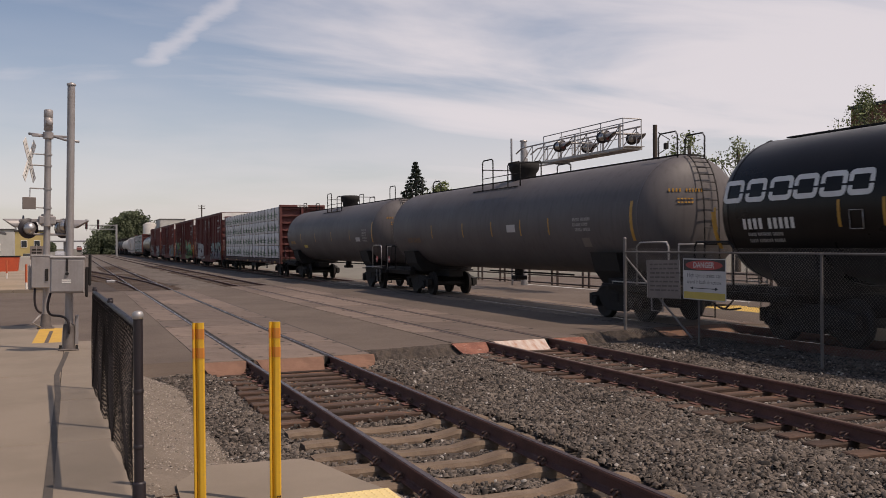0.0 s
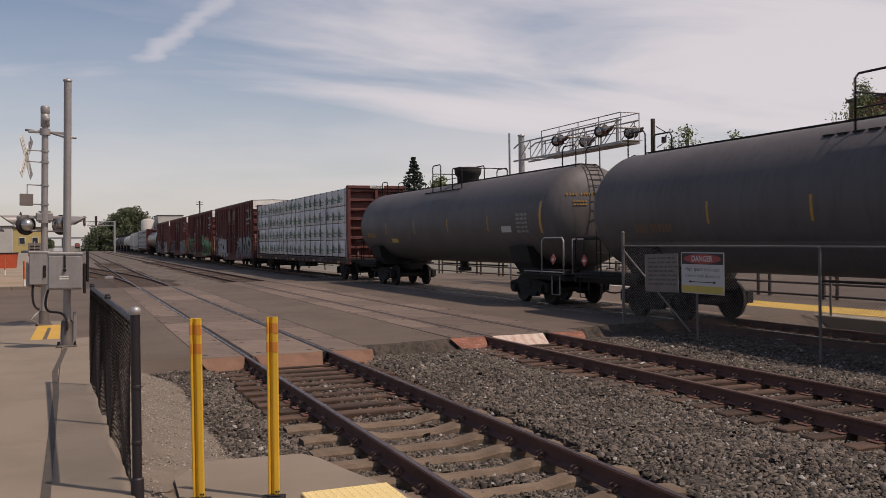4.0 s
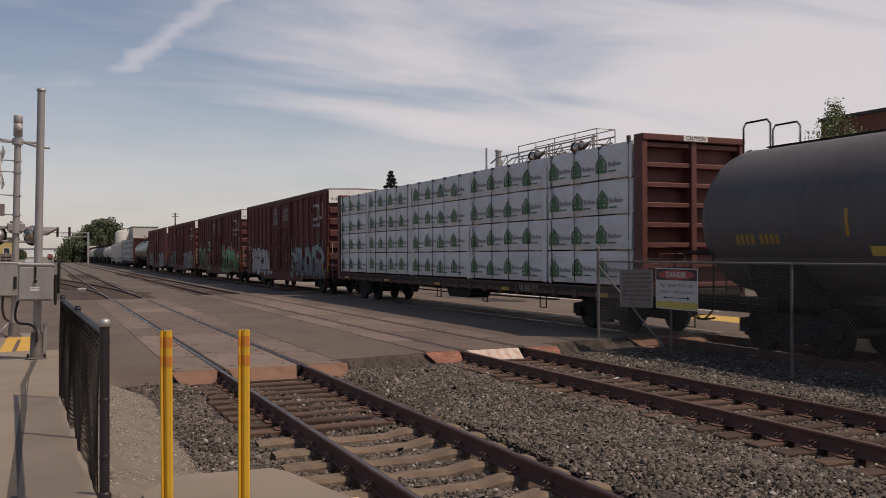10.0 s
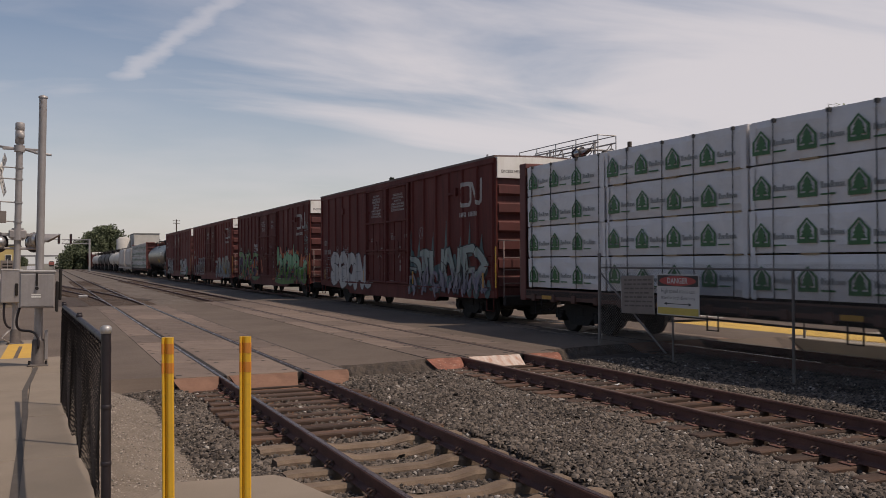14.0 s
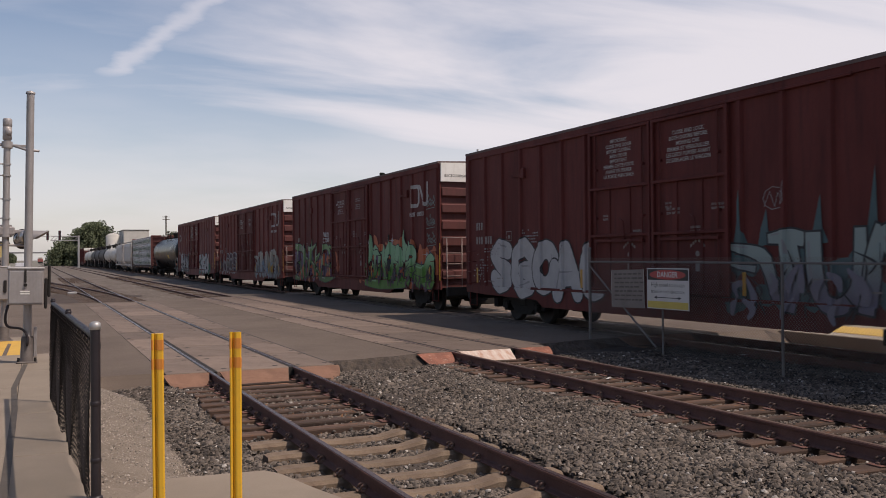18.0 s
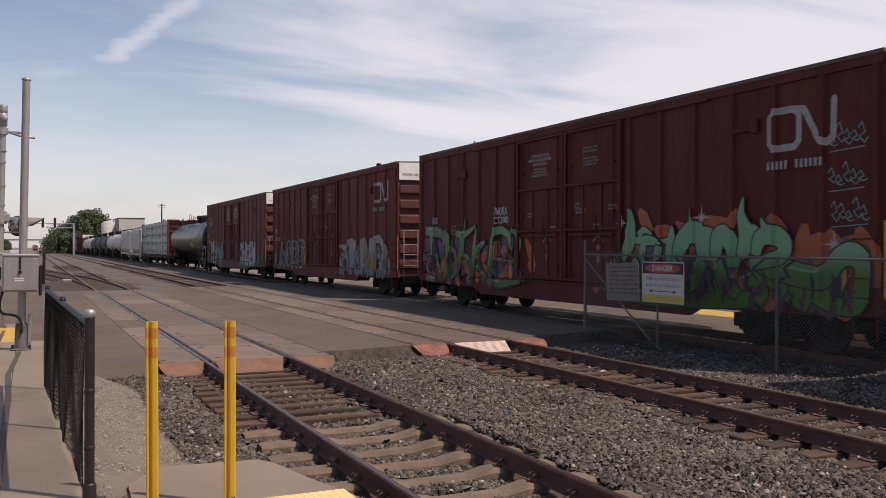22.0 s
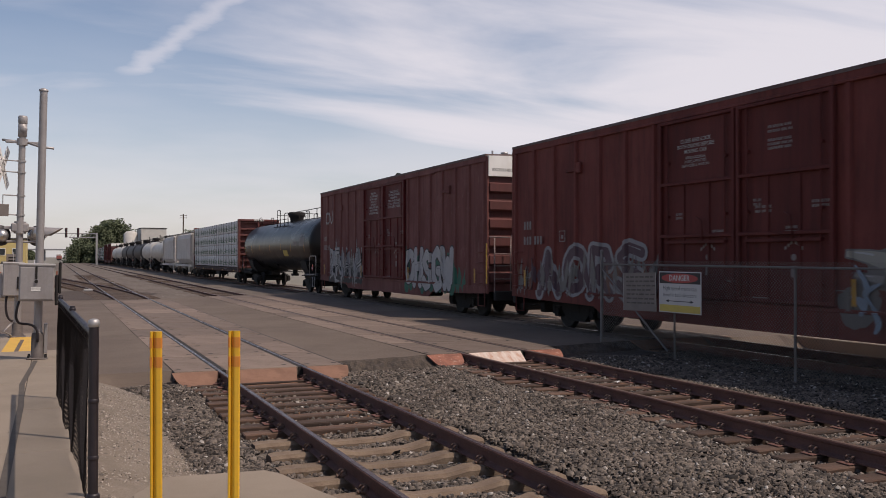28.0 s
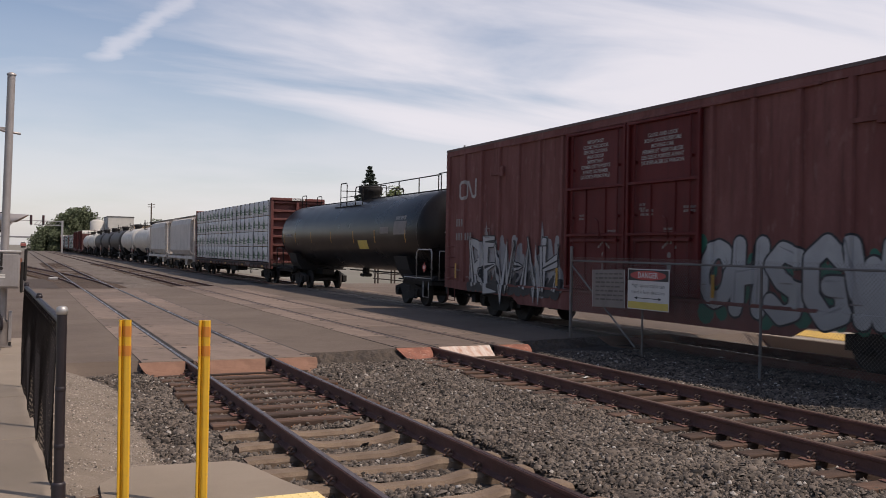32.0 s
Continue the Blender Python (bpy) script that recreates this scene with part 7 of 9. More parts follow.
        for sy in (-1, 1):
            pr.tube([(-0.95, -0.3 + sy * 1.45, zt_ + 0.42), (-0.7, -0.3 + sy * 1.6, zt_ + 0.44), (0.7, -0.3 + sy * 1.6, zt_ + 0.44), (0.95, -0.3 + sy * 1.45, zt_ + 0.42)], 0.018, 6)
        part("platform_rail", pr, DARKM, car, "pipe rail round the hatch platform")
        gr = Shape()
        for k in range(10):
            for sx in (-1, 1):
                x0, x1 = sorted((sx * 0.5, sx * 1.0))
                gr.box(x0, -1.6 + k * 0.36, zc + radius - 0.34, x1, -1.6 + k * 0.36 + 0.26, zc + radius - 0.31)
        part("platform_grating", gr, DARKM, car)
        for sy in (-1, 1):
            ld = Shape()
            yb = sy * (h - 0.55)
            for xx in (-0.22, 0.22):
                pts = []
                for k in range(10):
                    a = math.pi / 2 * (1 - k / 9)
                    pts.append((xx, sy * (h - hd + hd * math.cos(a)) + sy * 0.12, zc + radius * math.sin(a)))
                pts += [(xx, sy * (h + 0.14), 1.1)]
                ld.tube(pts, 0.017, 5)
            for k in range(10):
                a = math.pi / 2 * (1 - (k + 0.5) / 10)
                p = (sy * (h - hd + hd * math.cos(a)) + sy * 0.12, zc + radius * math.sin(a))
                ld.cyl((-0.22, *p), (0.22, *p), 0.013, n=5)
            for k in range(4):
                ld.cyl((-0.22, sy * (h + 0.14), 1.2 + k * 0.4), (0.22, sy * (h + 0.14), 1.2 + k * 0.4), 0.013, n=5)
            for xx in (-0.42, 0.42) if hoops else ():
                base = zc + radius
                ld.tube([(xx, sy * (h - 1.45), base - 0.06), (xx, sy * (h - 1.45), base + 0.48), (xx, sy * (h - 1.36), base + 0.58), (xx, sy * (h - 0.74), base + 0.58), (xx, sy * (h - 0.66), base + 0.48), (xx, sy * (h - 0.66), base - 0.20)], 0.022, 6)
            part("ladder", ld, DARKM, car, "end ladder with hoop grab rails" if hoops else "end ladder")
        fit_ = Shape().cyl((0, 0.2, 1.25), (0, 0.2, 0.85), 0.16, n=12).box(-0.22, 0.0, 0.80, 0.22, 0.4, 0.95, 0.03)
        fit_.tube([(0.3, -3, 1.05), (0.3, 3.2, 1.05)], 0.03, 6)
        part("outlet_valve", fit_, DARKM, car)
    return car, h


def on_tank(radius, zc, z):
    """How far out the tank's side lies at a height."""
    return -math.sqrt(max(0.0, radius ** 2 - (z - zc) ** 2))


def tank_patch(car, y0, y1, z0, z1, mat, radius=1.55, zc=2.72, name="reflector", label="", lift=0.005):
    """A thin patch that follows the tank's curve."""
    co, n = [], 6
    a0, a1 = math.asin((z0 - zc) / radius), math.asin((z1 - zc) / radius)
    for k in range(n + 1):
        a = a0 + (a1 - a0) * k / n
        co += [(-(radius + lift) * math.cos(a), y0, zc + (radius + lift) * math.sin(a)), (-(radius + lift) * math.cos(a), y1, zc + (radius + lift) * math.sin(a))]
    fs = [(2 * k, 2 * k + 1, 2 * k + 3, 2 * k + 2) for k in range(n)]
    return part(name, raw_mesh(name, co, fs, mat), None, car, label)


PLACARD = surface("placard_red", (0.50, 0.07, 0.06), 0.5, scale=5, bump=0.0)


def tank_dress(car, h, stripes, blocks, front_marks=True):
    for y in stripes:
        tank_patch(car, y - 0.035, y + 0.035, 2.30, 2.80, ORANGE, label="amber reflector strip")
    for y0, y1, z0, z1, mat, label in blocks:
        tank_patch(car, y0, y1, z0, z1, mat, name="marking", label=label)
    if front_marks:
        s = Shape()
        for k in range(11):
            if k == 4:
                continue
            x = -0.98 + k * 0.082
            q = (x * x + 0.62 ** 2) / (1.55 ** 2)
            y = -h + 0.80 - 0.80 * math.sqrt(max(0, 1 - q)) - 0.012
            s.box(x - 0.02, y - 0.012, 3.29, x + 0.018, y, 3.37)
        for row in range(2):
            for k in range(5):
                x = -0.80 + k * 0.085
                q = (x * x + (0.4 - row * 0.12) ** 2) / (1.55 ** 2)
                y = -h + 0.80 - 0.80 * math.sqrt(max(0, 1 - q)) - 0.012
                s.box(x - 0.03, y - 0.01, 3.10 - row * 0.09, x + 0.03, y, 3.135 - row * 0.09)
        part("end_marking", s, ORANGE, car, "amber blocks where a number is painted")


def bar_block(car, y, z, h, groups, mat, radius=1.55, zc=2.72, name="marking", label="plain blocks where a number is painted"):
    """Plain blocks that follow the tank's side; text runs towards the front."""
    s = Shape()
    pos = 0.0
    for g in groups:
        for _ in range(g):
            co = []
            for zz in (z, z + h / 2, z + h):
                x = on_tank(radius, zc, zz) - 0.006
                co += [(x, y - pos, zz), (x, y - pos - h * 0.42, zz)]
            s.add(co, [(0, 1, 3, 2), (2, 3, 5, 4)])
            pos += h * 0.70
        pos += h * 0.5
    return part(name, s, mat, car, label)


def print_meshes():
    """A house outline with a fir inside, a row of small blocks, and a bar, as thin printed shapes facing -x."""
    pr, bars = Shape(), Shape()
    w = 0.235
    # a house outline round a fir, joined along the foot
    half_ = [(0, -0.06), (w, -0.06), (w, 0.205), (0, 0.42), (0, 0.375), (w - 0.062, 0.20), (w - 0.062, 0.015), (0.05, 0.015), (0.05, 0.05), (0.158, 0.05), (0.088, 0.135), (0.130, 0.135), (0.066, 0.215), (0.100, 0.215), (0, 0.335)]
    for q in (1, -1):
        pr.prism([(q * a, c) for a, c in half_], "x", 0, 0.003)
    q = 0.0
    for wd in (0.13, 0.07, 0.06, 0.045, 0.10, 0.05, 0.06, 0.05, 0.07, 0.05):
        bars.box(0.001, q - wd * 0.55, 0.085, 0.003, q, 0.085 + (0.115 if wd > 0.09 else 0.075))
        q -= wd * 0.55 + 0.018
    bars.box(0.0012, q, 0.083, 0.0028, 0, 0.087)
    return pr.mesh("printed_mark", WRAPGREEN), bars.mesh("printed_name", WRAPGREY), Shape().box(0.001, -0.34, -0.050, 0.003, 0, -0.018).mesh("printed_bar", WRAPGREEN)


MARK, NAMEBAR, GREENBAR = print_meshes()
SPACER = Shape().box(-0.68, -0.22, 0.002, 0.68, 0.22, 0.035).mesh("spacer", LUMBER)


def lumber_car(y0, y1, label, rolls=True, near=True):
    """Centre-beam flat car with bulkheads and four tiers of wrapped lumber."""
    car, half = car_base("lumber_car", label, y0, y1, 2.5, rolls, "lumber cars")
    deck = Shape().box(-1.55, -half, 0.98, 1.55, half, 1.16, 0.02)
    part("deck", deck, DARKM, car, "dark steel deck")
    sl = Shape()
    for sx in (-1, 1):
        x0, x1 = sorted((sx * 1.47, sx * 1.55))
        sl.box(x0, -half, 0.90, x1, half, 1.18)
        for k in range(22):
            yy = -half + 0.8 + k * (2 * half - 1.6) / 21
            x2, x3 = sorted((sx * 1.42, sx * 1.60))
            sl.box(x2, yy - 0.10, 0.84, x3, yy + 0.10, 1.05, 0.02)
    part("side_sill", sl, surface("sill_brown_%d" % int(y0), (0.115, 0.056, 0.042), 0.8, second=(0.065, 0.036, 0.028), scale=2), car, "brown side sill with stake pockets")
    if near:
        for k in range(7):
            yy = -half + 1.0 + k * (2 * half - 2.0) / 6
            part("step", Shape().tube([(-1.52, yy - 0.17, 0.92), (-1.52, yy - 0.17, 0.50), (-1.52, yy + 0.17, 0.50), (-1.52, yy + 0.17, 0.92)], 0.02, 6), DARKM, car, "hanging bent-bar step")
        part("brake_pipe", Shape().tube([(-1.1, -half + 4.5, 0.72), (-1.1, 0, 0.66), (-1.1, half - 4.5, 0.72)], 0.025, 6), DARKM, car)
    part("centre_sill", Shape().box(-0.3, -half + 0.2, 0.70, 0.3, half - 0.2, 0.98).prism([(-2.4, 0.95), (-2.1, 0.55), (-0.5, 0.55), (-0.2, 0.95)], "x", -1.35, -0.6), DARKM, car)
    part("centre_beam", Shape().box(-0.06, -half + 0.3, 1.16, 0.06, half - 0.3, 4.55).box(-0.25, -half + 0.3, 4.50, 0.25, half - 0.3, 4.62), ENDRED, car)
    for sy in (-1, 1):
        yi, yo = sy * (half - 0.32), sy * half
        b = Shape().box(-1.53, min(yi, yi + sy * 0.05), 1.0, 1.53, max(yi, yi + sy * 0.05), 4.80)
        part("bulkhead", b, ENDRED, car, "red steel bulkhead")
        for xx in (-1.48, -0.02, 1.48):
            p = Shape().box(xx - 0.085, min(yi, yo), 0.85, xx + 0.085, max(yi, yo), 4.82, 0.015)
            part("bulkhead_post", p, ENDRED, car)
        for k in range(8):
            zz = 1.25 + k * 0.48
            part("bulkhead_beam", Shape().box(-1.42, min(yi, yo - sy * 0.05), zz - 0.06, 1.42, max(yi, yo - sy * 0.05), zz + 0.06, 0.015), ENDRED, car)
        part("top_beam", Shape().box(-1.56, min(yi - sy * 0.02, yo + sy * 0.03), 4.70, 1.56, max(yi - sy * 0.02, yo + sy * 0.03), 4.86, 0.02), ENDRED, car)
        if near:
            ladder(car, 0.44, 8, 1.2, 4.55, DARKM if sy > 0 else ENDRED, (-1.15, sy * half + (-0.07 if sy < 0 else 0.07)), "end")
            if sy < 0:
                part("caution_plate", Shape().box(-0.36, -half - 0.045, 4.72, 0.36, -half - 0.033, 4.85), WHITE, car, "white caution plate")
                words("CAUTION", 0.135, INK, car, end_pose(0, -half - 0.047, 4.785), bold=0.004)
                rl = Shape().tube([(-1.25, -half - 0.28, 1.15), (-1.25, -half - 0.28, 2.0), (-0.55, -half - 0.28, 2.0), (-0.55, -half - 0.28, 1.15)], 0.018, 6)
                part("grab_rail", rl, ENDRED, car)
                code_bars(car, -1.0, -half + 0.28, 3.9, 0.12, (5, 4), None, "end")
    for k in range(5):
        yy = -half + 1.6 + k * (2 * half - 3.2) / 4
        part("reflector", Shape().box(-1.612, yy - 0.25, 0.92, -1.606, yy + 0.25, 1.02), ORANGE, car, "amber reflector on the sill")
    code_bars(car, -1.556, -half + 6.0, 0.95, 0.17, (2, 3, 3))
    # four tiers of wrapped packs
    packs = [3.9, 4.9, 5.0, 4.9, 3.9] if near else [7.5, 8.0, 7.5]
    tot = sum(packs)
    span = 2 * half - 0.80
    tier_h = 0.846
    r = random.Random(int(y0))
    for sx in (-1, 1):
        if sx > 0 and not near:
            continue
        for t in range(4):
            y = -half + 0.40
            z = 1.22 + t * (tier_h + 0.037) + 0.02
            for pk in packs:
                ln = span * pk / tot
                g = 0.03
                dx = r.uniform(-0.02, 0.02)
                xo, xi = sx * (1.50 + dx), sx * 0.12
                s = Shape()
                ny, nz = max(2, int(ln / 0.22)), 6
                # outer face with slack in the wrap
                co = []
                for j in range(nz + 1):
                    for i in range(ny + 1):
                        u, v = i / ny, j / nz
                        edge = min(u, 1 - u, v, 1 - v)
                        bulge = 0.026 * noise.noise((u * ln * 1.7 + y, v * 2.5 + t * 3, 5 * sx)) + 0.014 * noise.noise((u * ln * 5.3 - v * 2.2 + y, v * 3.0 + t * 7, 9 * sx)) + (0.014 if edge > 0.01 else -0.010)
                        co.append((xo + sx * bulge, y + g + u * (ln - 2 * g), z + v * tier_h))
                m = ny + 1
                fs = [(j * m + i, j * m + i + 1, (j + 1) * m + i + 1, (j + 1) * m + i) for j in range(nz) for i in range(ny)]
                k0 = len(co)
                co += [(xi, y + g, z), (xi, y + ln - g, z), (xi, y + g, z + tier_h), (xi, y + ln - g, z + tier_h)]
                fs += [tuple([i for i in range(ny + 1)][::-1] + [k0, k0 + 1]), tuple([nz * m + i for i in range(ny + 1)] + [k0 + 3, k0 + 2])]
                fs += [tuple([j * m for j in range(nz + 1)] + [k0 + 2, k0]), tuple([j * m + ny for j in range(nz + 1)][::-1] + [k0 + 1, k0 + 3]), (k0, k0 + 2, k0 + 3, k0 + 1)]
                s.add(co, fs)
                pack = part("lumber_pack", s, WRAP, car, "white-wrapped lumber pack")
                if sx < 0 and near:
                    for q in range(2):
                        fl = Shape()
                        ya, yb_ = (y + g, y + g + r.uniform(0.12, 0.26)) if q == 0 else (y + ln - g - r.uniform(0.10, 0.22), y + ln - g)
                        dz = r.uniform(0.01, 0.07)
                        fl.add([(xo - 0.030, ya, z + tier_h * 0.96), (xo - 0.034, yb_, z + tier_h * 0.97), (xo - 0.040, yb_ - 0.03, z - dz * 0.6), (xo - 0.036, ya, z - dz)], [(0, 1, 2, 3)])
                        part("wrap_flap", fl, WRAP, pack, "folded end of the wrap")
                if sx < 0:
                    yy = y + ln - 0.35
                    xp = xo - 0.040
                    while yy > y + 0.30:
                        zb = z + 0.20 + r.uniform(-0.03, 0.05)
                        part("printed_mark", MARK, None, pack, "green printed house and fir shape", pose(xp, yy, zb))
                        if yy - 0.80 > y:
                            part("printed_name", NAMEBAR, None, pack, "grey blocks where a name is printed", pose(xp, yy - 0.31, zb))
                            part("printed_bar", GREENBAR, None, pack, "", pose(xp, yy - 0.31, zb))
                        yy -= 1.16
                y += ln
            if t < 3:
                for k in range(12):
                    part("spacer", SPACER, None, car, "bare timber spacer", pose(sx * 0.84, -half + 0.9 + k * (2 * half - 1.8) / 11, z + tier_h))
    n = 20
    for k in range(n):
        straps = Shape()
        yy = -half + 0.62 + k * (2 * half - 1.24) / (n - 1) + r.uniform(-0.1, 0.1)
        straps.tube([(-1.545, yy, 1.18), (-1.55, yy + r.uniform(-0.01, 0.01), 2.6), (-1.55, yy, 4.0), (-1.545, yy, 4.69), (-1.50, yy, 4.728), (-0.2, yy, 4.725)], 0.011, 5)
        straps.box(-1.556, yy - 0.03, 4.66, -1.48, yy + 0.03, 4.735)
        part("strap", straps, STRAP, car, "dark tie-down cable over the load")
    return car, half


def hopper_car(y0, y1, label, mat, near=False):
    car, half = car_base("hopper_car", label, y0, y1, 2.2, False, "covered hoppers")
    prof = [(-1.30, 1.35), (-1.58, 1.75), (-1.60, 3.9), (-1.45, 4.35), (-0.9, 4.55), (0.9, 4.55), (1.45, 4.35), (1.60, 3.9), (1.58, 1.75), (1.30, 1.35)]
    part("body", Shape().prism(prof, "y", -half + 1.3, half - 1.3), mat, car, "curved grey hopper body")
    for sy in (-1, 1):
        s = Shape()
        s.add([(-1.55, sy * (half - 1.3), 4.2), (1.55, sy * (half - 1.3), 4.2), (1.5, sy * (half - 0.1), 4.25), (-1.5, sy * (half - 0.1), 4.25), (-1.5, sy * (half - 2.2), 1.2), (1.5, sy * (half - 2.2), 1.2)], [(0, 1, 5, 4), (0, 3, 2, 1)])
        s.box(-1.55, min(sy * half, sy * (half - 0.15)), 0.95, 1.55, max(sy * half, sy * (half - 0.15)), 1.2)
        for xx in (-1.5, 1.5):
            s.cyl((xx, sy * (half - 0.12), 1.1), (xx, sy * (half - 0.12), 4.3), 0.05, n=6)
        part("end_frame", s, mat, car)
        ladder(car, 0.42, 9, 1.2, 4.4, WHITE, (-1.62, sy * (half - 0.38)))
    for k in range(3):
        c = -half + 2.6 + (2 * half - 5.2) * k / 2
        part("discharge_bin", Shape().prism([(c - 1.3, 1.4), (c - 0.35, 0.45), (c + 0.35, 0.45), (c + 1.3, 1.4)], "x", -1.0, 1.0), mat, car)
    part("side_sill", Shape().box(-1.60, -half, 1.02, -1.45, half, 1.24).box(1.45, -half, 1.02, 1.60, half, 1.24), mat, car)
    rw = Shape()
    for sx in (-1, 1):
        rw.box(min(sx * 0.55, sx * 1.1), -half + 0.2, 4.62, max(sx * 0.55, sx * 1.1), half - 0.2, 4.66)
    for k in range(5):
        rw.lathe([(0.35, 4.55), (0.35, 4.72), (0.001, 4.76)], "z", (0, -half + 2 + k * (2 * half - 4) / 4, 0), 12)
    part("roof_walk", rw, GALV, car)
    return car, half


# -- the cars in order, front to rear: places along the track at the start --
prox, h0 = tank_car(0.76, 16.16, "black tank car with broad white markings", TANKBLACK, hoops=False)
for k, wd in enumerate((0.58, 0.58, 0.64, 0.62, 0.64, 0.58)):
    # six broad white shapes for the owner's name
    yy = 7.05 - k * 0.665
    z0, z1 = 2.88, 3.32
    s = Shape()
    path = [(0.12, 0.15), (0.12, 0.85), (0.2, 0.93), (0.85, 0.93), (0.93, 0.85), (0.93, 0.15), (0.85, 0.07), (0.2, 0.07), (0.12, 0.15)]
    strokes = Shape()
    stroke(strokes, [(yy - u * wd, z0 + v * (z1 - z0)) for u, v in path], 0.105, 0.0, 0.0, 6)
    strokes.v = [(on_tank(1.55, 2.72, q[2]) - 0.006 + q[0], q[1], q[2]) for q in strokes.v]
    part("owner_shape", strokes, WHITE, prox, "broad white block shape")
bar_block(prox, 6.45, 2.30, 0.22, (4, 5), WHITE)
bar_block(prox, 6.35, 2.16, 0.07, (5, 8, 6), LETTER)
bar_block(prox, 6.35, 2.03, 0.07, (5, 8, 6), LETTER)
tank_dress(prox, h0, (6.95 + 0.35, 3.9, 2.9, 0.0), [(7.3, 7.42, 1.9, 2.7, ORANGE, "amber reflector")], False)
fr = Shape()
fr.tube([(-1.53, 3.35, 2.26), (-1.56, 3.35, 2.6), (-1.56, 3.65, 2.6), (-1.53, 3.65, 2.26), (-1.53, 3.35, 2.26)], 0.012, 4)
part("stencil_frame", fr, LETTER, prox)

t1, h1 = tank_car(17.89, 37.79, "dusty grey tank car with amber markings", TANKGREY)
c1 = 27.950
tank_dress(t1, h1, (25.1 - c1, 23.3 - c1, 27.2 - c1, 29.6 - c1, 32.6 - c1), [(25.45 - c1, 26.05 - c1, 2.42, 2.66, SIGNW, "pale square placard"), (19.0 - c1, 19.12 - c1, 2.1, 3.1, ORANGE, "amber reflector arc"), (21.15 - c1, 21.55 - c1, 1.95, 2.2, SIGNG, "small grey plate")])
bar_block(t1, 35.4 - c1, 2.14, 0.20, (4, 6), surface("faded_orange", (0.20, 0.115, 0.055), 0.6, scale=4, bump=0))
bar_block(t1, 21.9 - c1, 2.66, 0.09, (6, 8), LETTER)
bar_block(t1, 21.9 - c1, 2.52, 0.09, (7, 5), LETTER)
bar_block(t1, 21.8 - c1, 2.38, 0.09, (6, 6), LETTER)

t2, h2 = tank_car(39.21, 58.66, "grey tank car with amber stencilled number", TANKGREY)
c2 = 49.175
tank_dress(t2, h2, (54.5 - c2, 51.0 - c2, 47.5 - c2, 44.0 - c2), [(42.3 - c2, 43.0 - c2, 2.25, 2.45, SIGNW, "pale placard"), (40.25 - c2, 40.4 - c2, 2.2, 3.15, ORANGE, "amber reflector arc"), (53.3 - c2, 54.1 - c2, 1.95, 2.12, YELSIGN, "yellow plate")])
bar_block(t2, 57.3 - c2, 2.18, 0.2, (4, 4), surface("amber_number", (0.40, 0.23, 0.05), 0.6, scale=5, bump=0))
for q in range(5):
    bar_block(t2, 41.9 - c2, 2.75 - q * 0.13, 0.08, (5, 4, 3), LETTER)

lb, hl = lumber_car(60.12, 84.09, "centre-beam flat car loaded with white-wrapped lumber")

b1, hb = boxcar(85.67, 104.95, "dark brown-red boxcar with white bubble graffiti", BOXRED, BOXRED)
car_stencils(b1, hb, -hb + 2.5, hb - 0.75)
graffiti(b1, hb, hb - 1.75, hb - 7.9, 0.80, 2.50, 21, "white", "black", 5, 0.52, None, [2, 7, 0, 6, 0])
speckle(b1, hb, hb - 0.5, hb - 1.7, 1.2, 2.1, 23)
speckle(b1, hb, hb - 1.3, hb - 2.2, 1.9, 2.35, 24)
speckle(b1, hb, hb - 3.6, hb - 4.5, 2.3, 2.7, 25)
cloud(b1, hb, -hb + 7.5, -hb + 0.5, 0.95, 1.9, 22, "tealblue", 44, 0.0, 0.55)
SLABS = [
    [([(0.00, 0.78), (0.10, 0.72), (0.16, 0.60), (0.20, 0.12)], [0.10, 0.26, 0.36, 0.20]), ([(0.02, 0.55), (0.12, 0.50)], [0.05, 0.16])],
    [([(0.17, 0.86), (0.25, 0.88), (0.30, 0.84)], [0.20, 0.34, 0.30]), ([(0.24, 0.90), (0.26, 0.45), (0.25, 0.02)], [0.42, 0.48, 0.30])],
    [([(0.33, 0.92), (0.34, 0.35), (0.40, 0.10), (0.47, 0.30), (0.48, 0.95)], [0.40, 0.42, 0.34, 0.34, 0.26])],
    [([(0.50, 0.05), (0.52, 0.60), (0.55, 0.95)], [0.36, 0.44, 0.40]), ([(0.55, 0.95), (0.62, 0.40), (0.65, 0.04)], [0.34, 0.38, 0.30]), ([(0.66, 0.04), (0.70, 0.95)], [0.40, 0.50])],
    [([(0.74, 0.95), (0.76, 0.40), (0.74, 0.05)], [0.44, 0.46, 0.34]), ([(0.72, 0.92), (0.84, 0.95), (0.90, 0.88)], [0.24, 0.32, 0.20]), ([(0.76, 0.50), (0.86, 0.52)], [0.22, 0.18])],
    [([(0.88, 0.90), (0.97, 0.62), (0.90, 0.40), (0.99, 0.10)], [0.30, 0.42, 0.36, 0.20])],
]
wild(b1, hb, -hb + 7.3, -hb + 0.45, 0.86, 2.50, SLABS, faded_paint("spray_blue_to_lilac", (0.235, 0.285, 0.265), (0.150, 0.135, 0.185), 1.1, 1.9), "pale blue to lilac sprayed slab letter", edge=0.040, soft=3, shine="pale", fat=0.86)
cloud(b1, hb, -hb + 7.2, -hb + 0.5, 0.95, 2.0, 26, "black", 34, 0.052, 0.07)
cloud(b1, hb, -hb + 7.2, -hb + 0.5, 0.90, 1.5, 27, "lilac", 26, 0.066, 0.22)
sp = Shape()
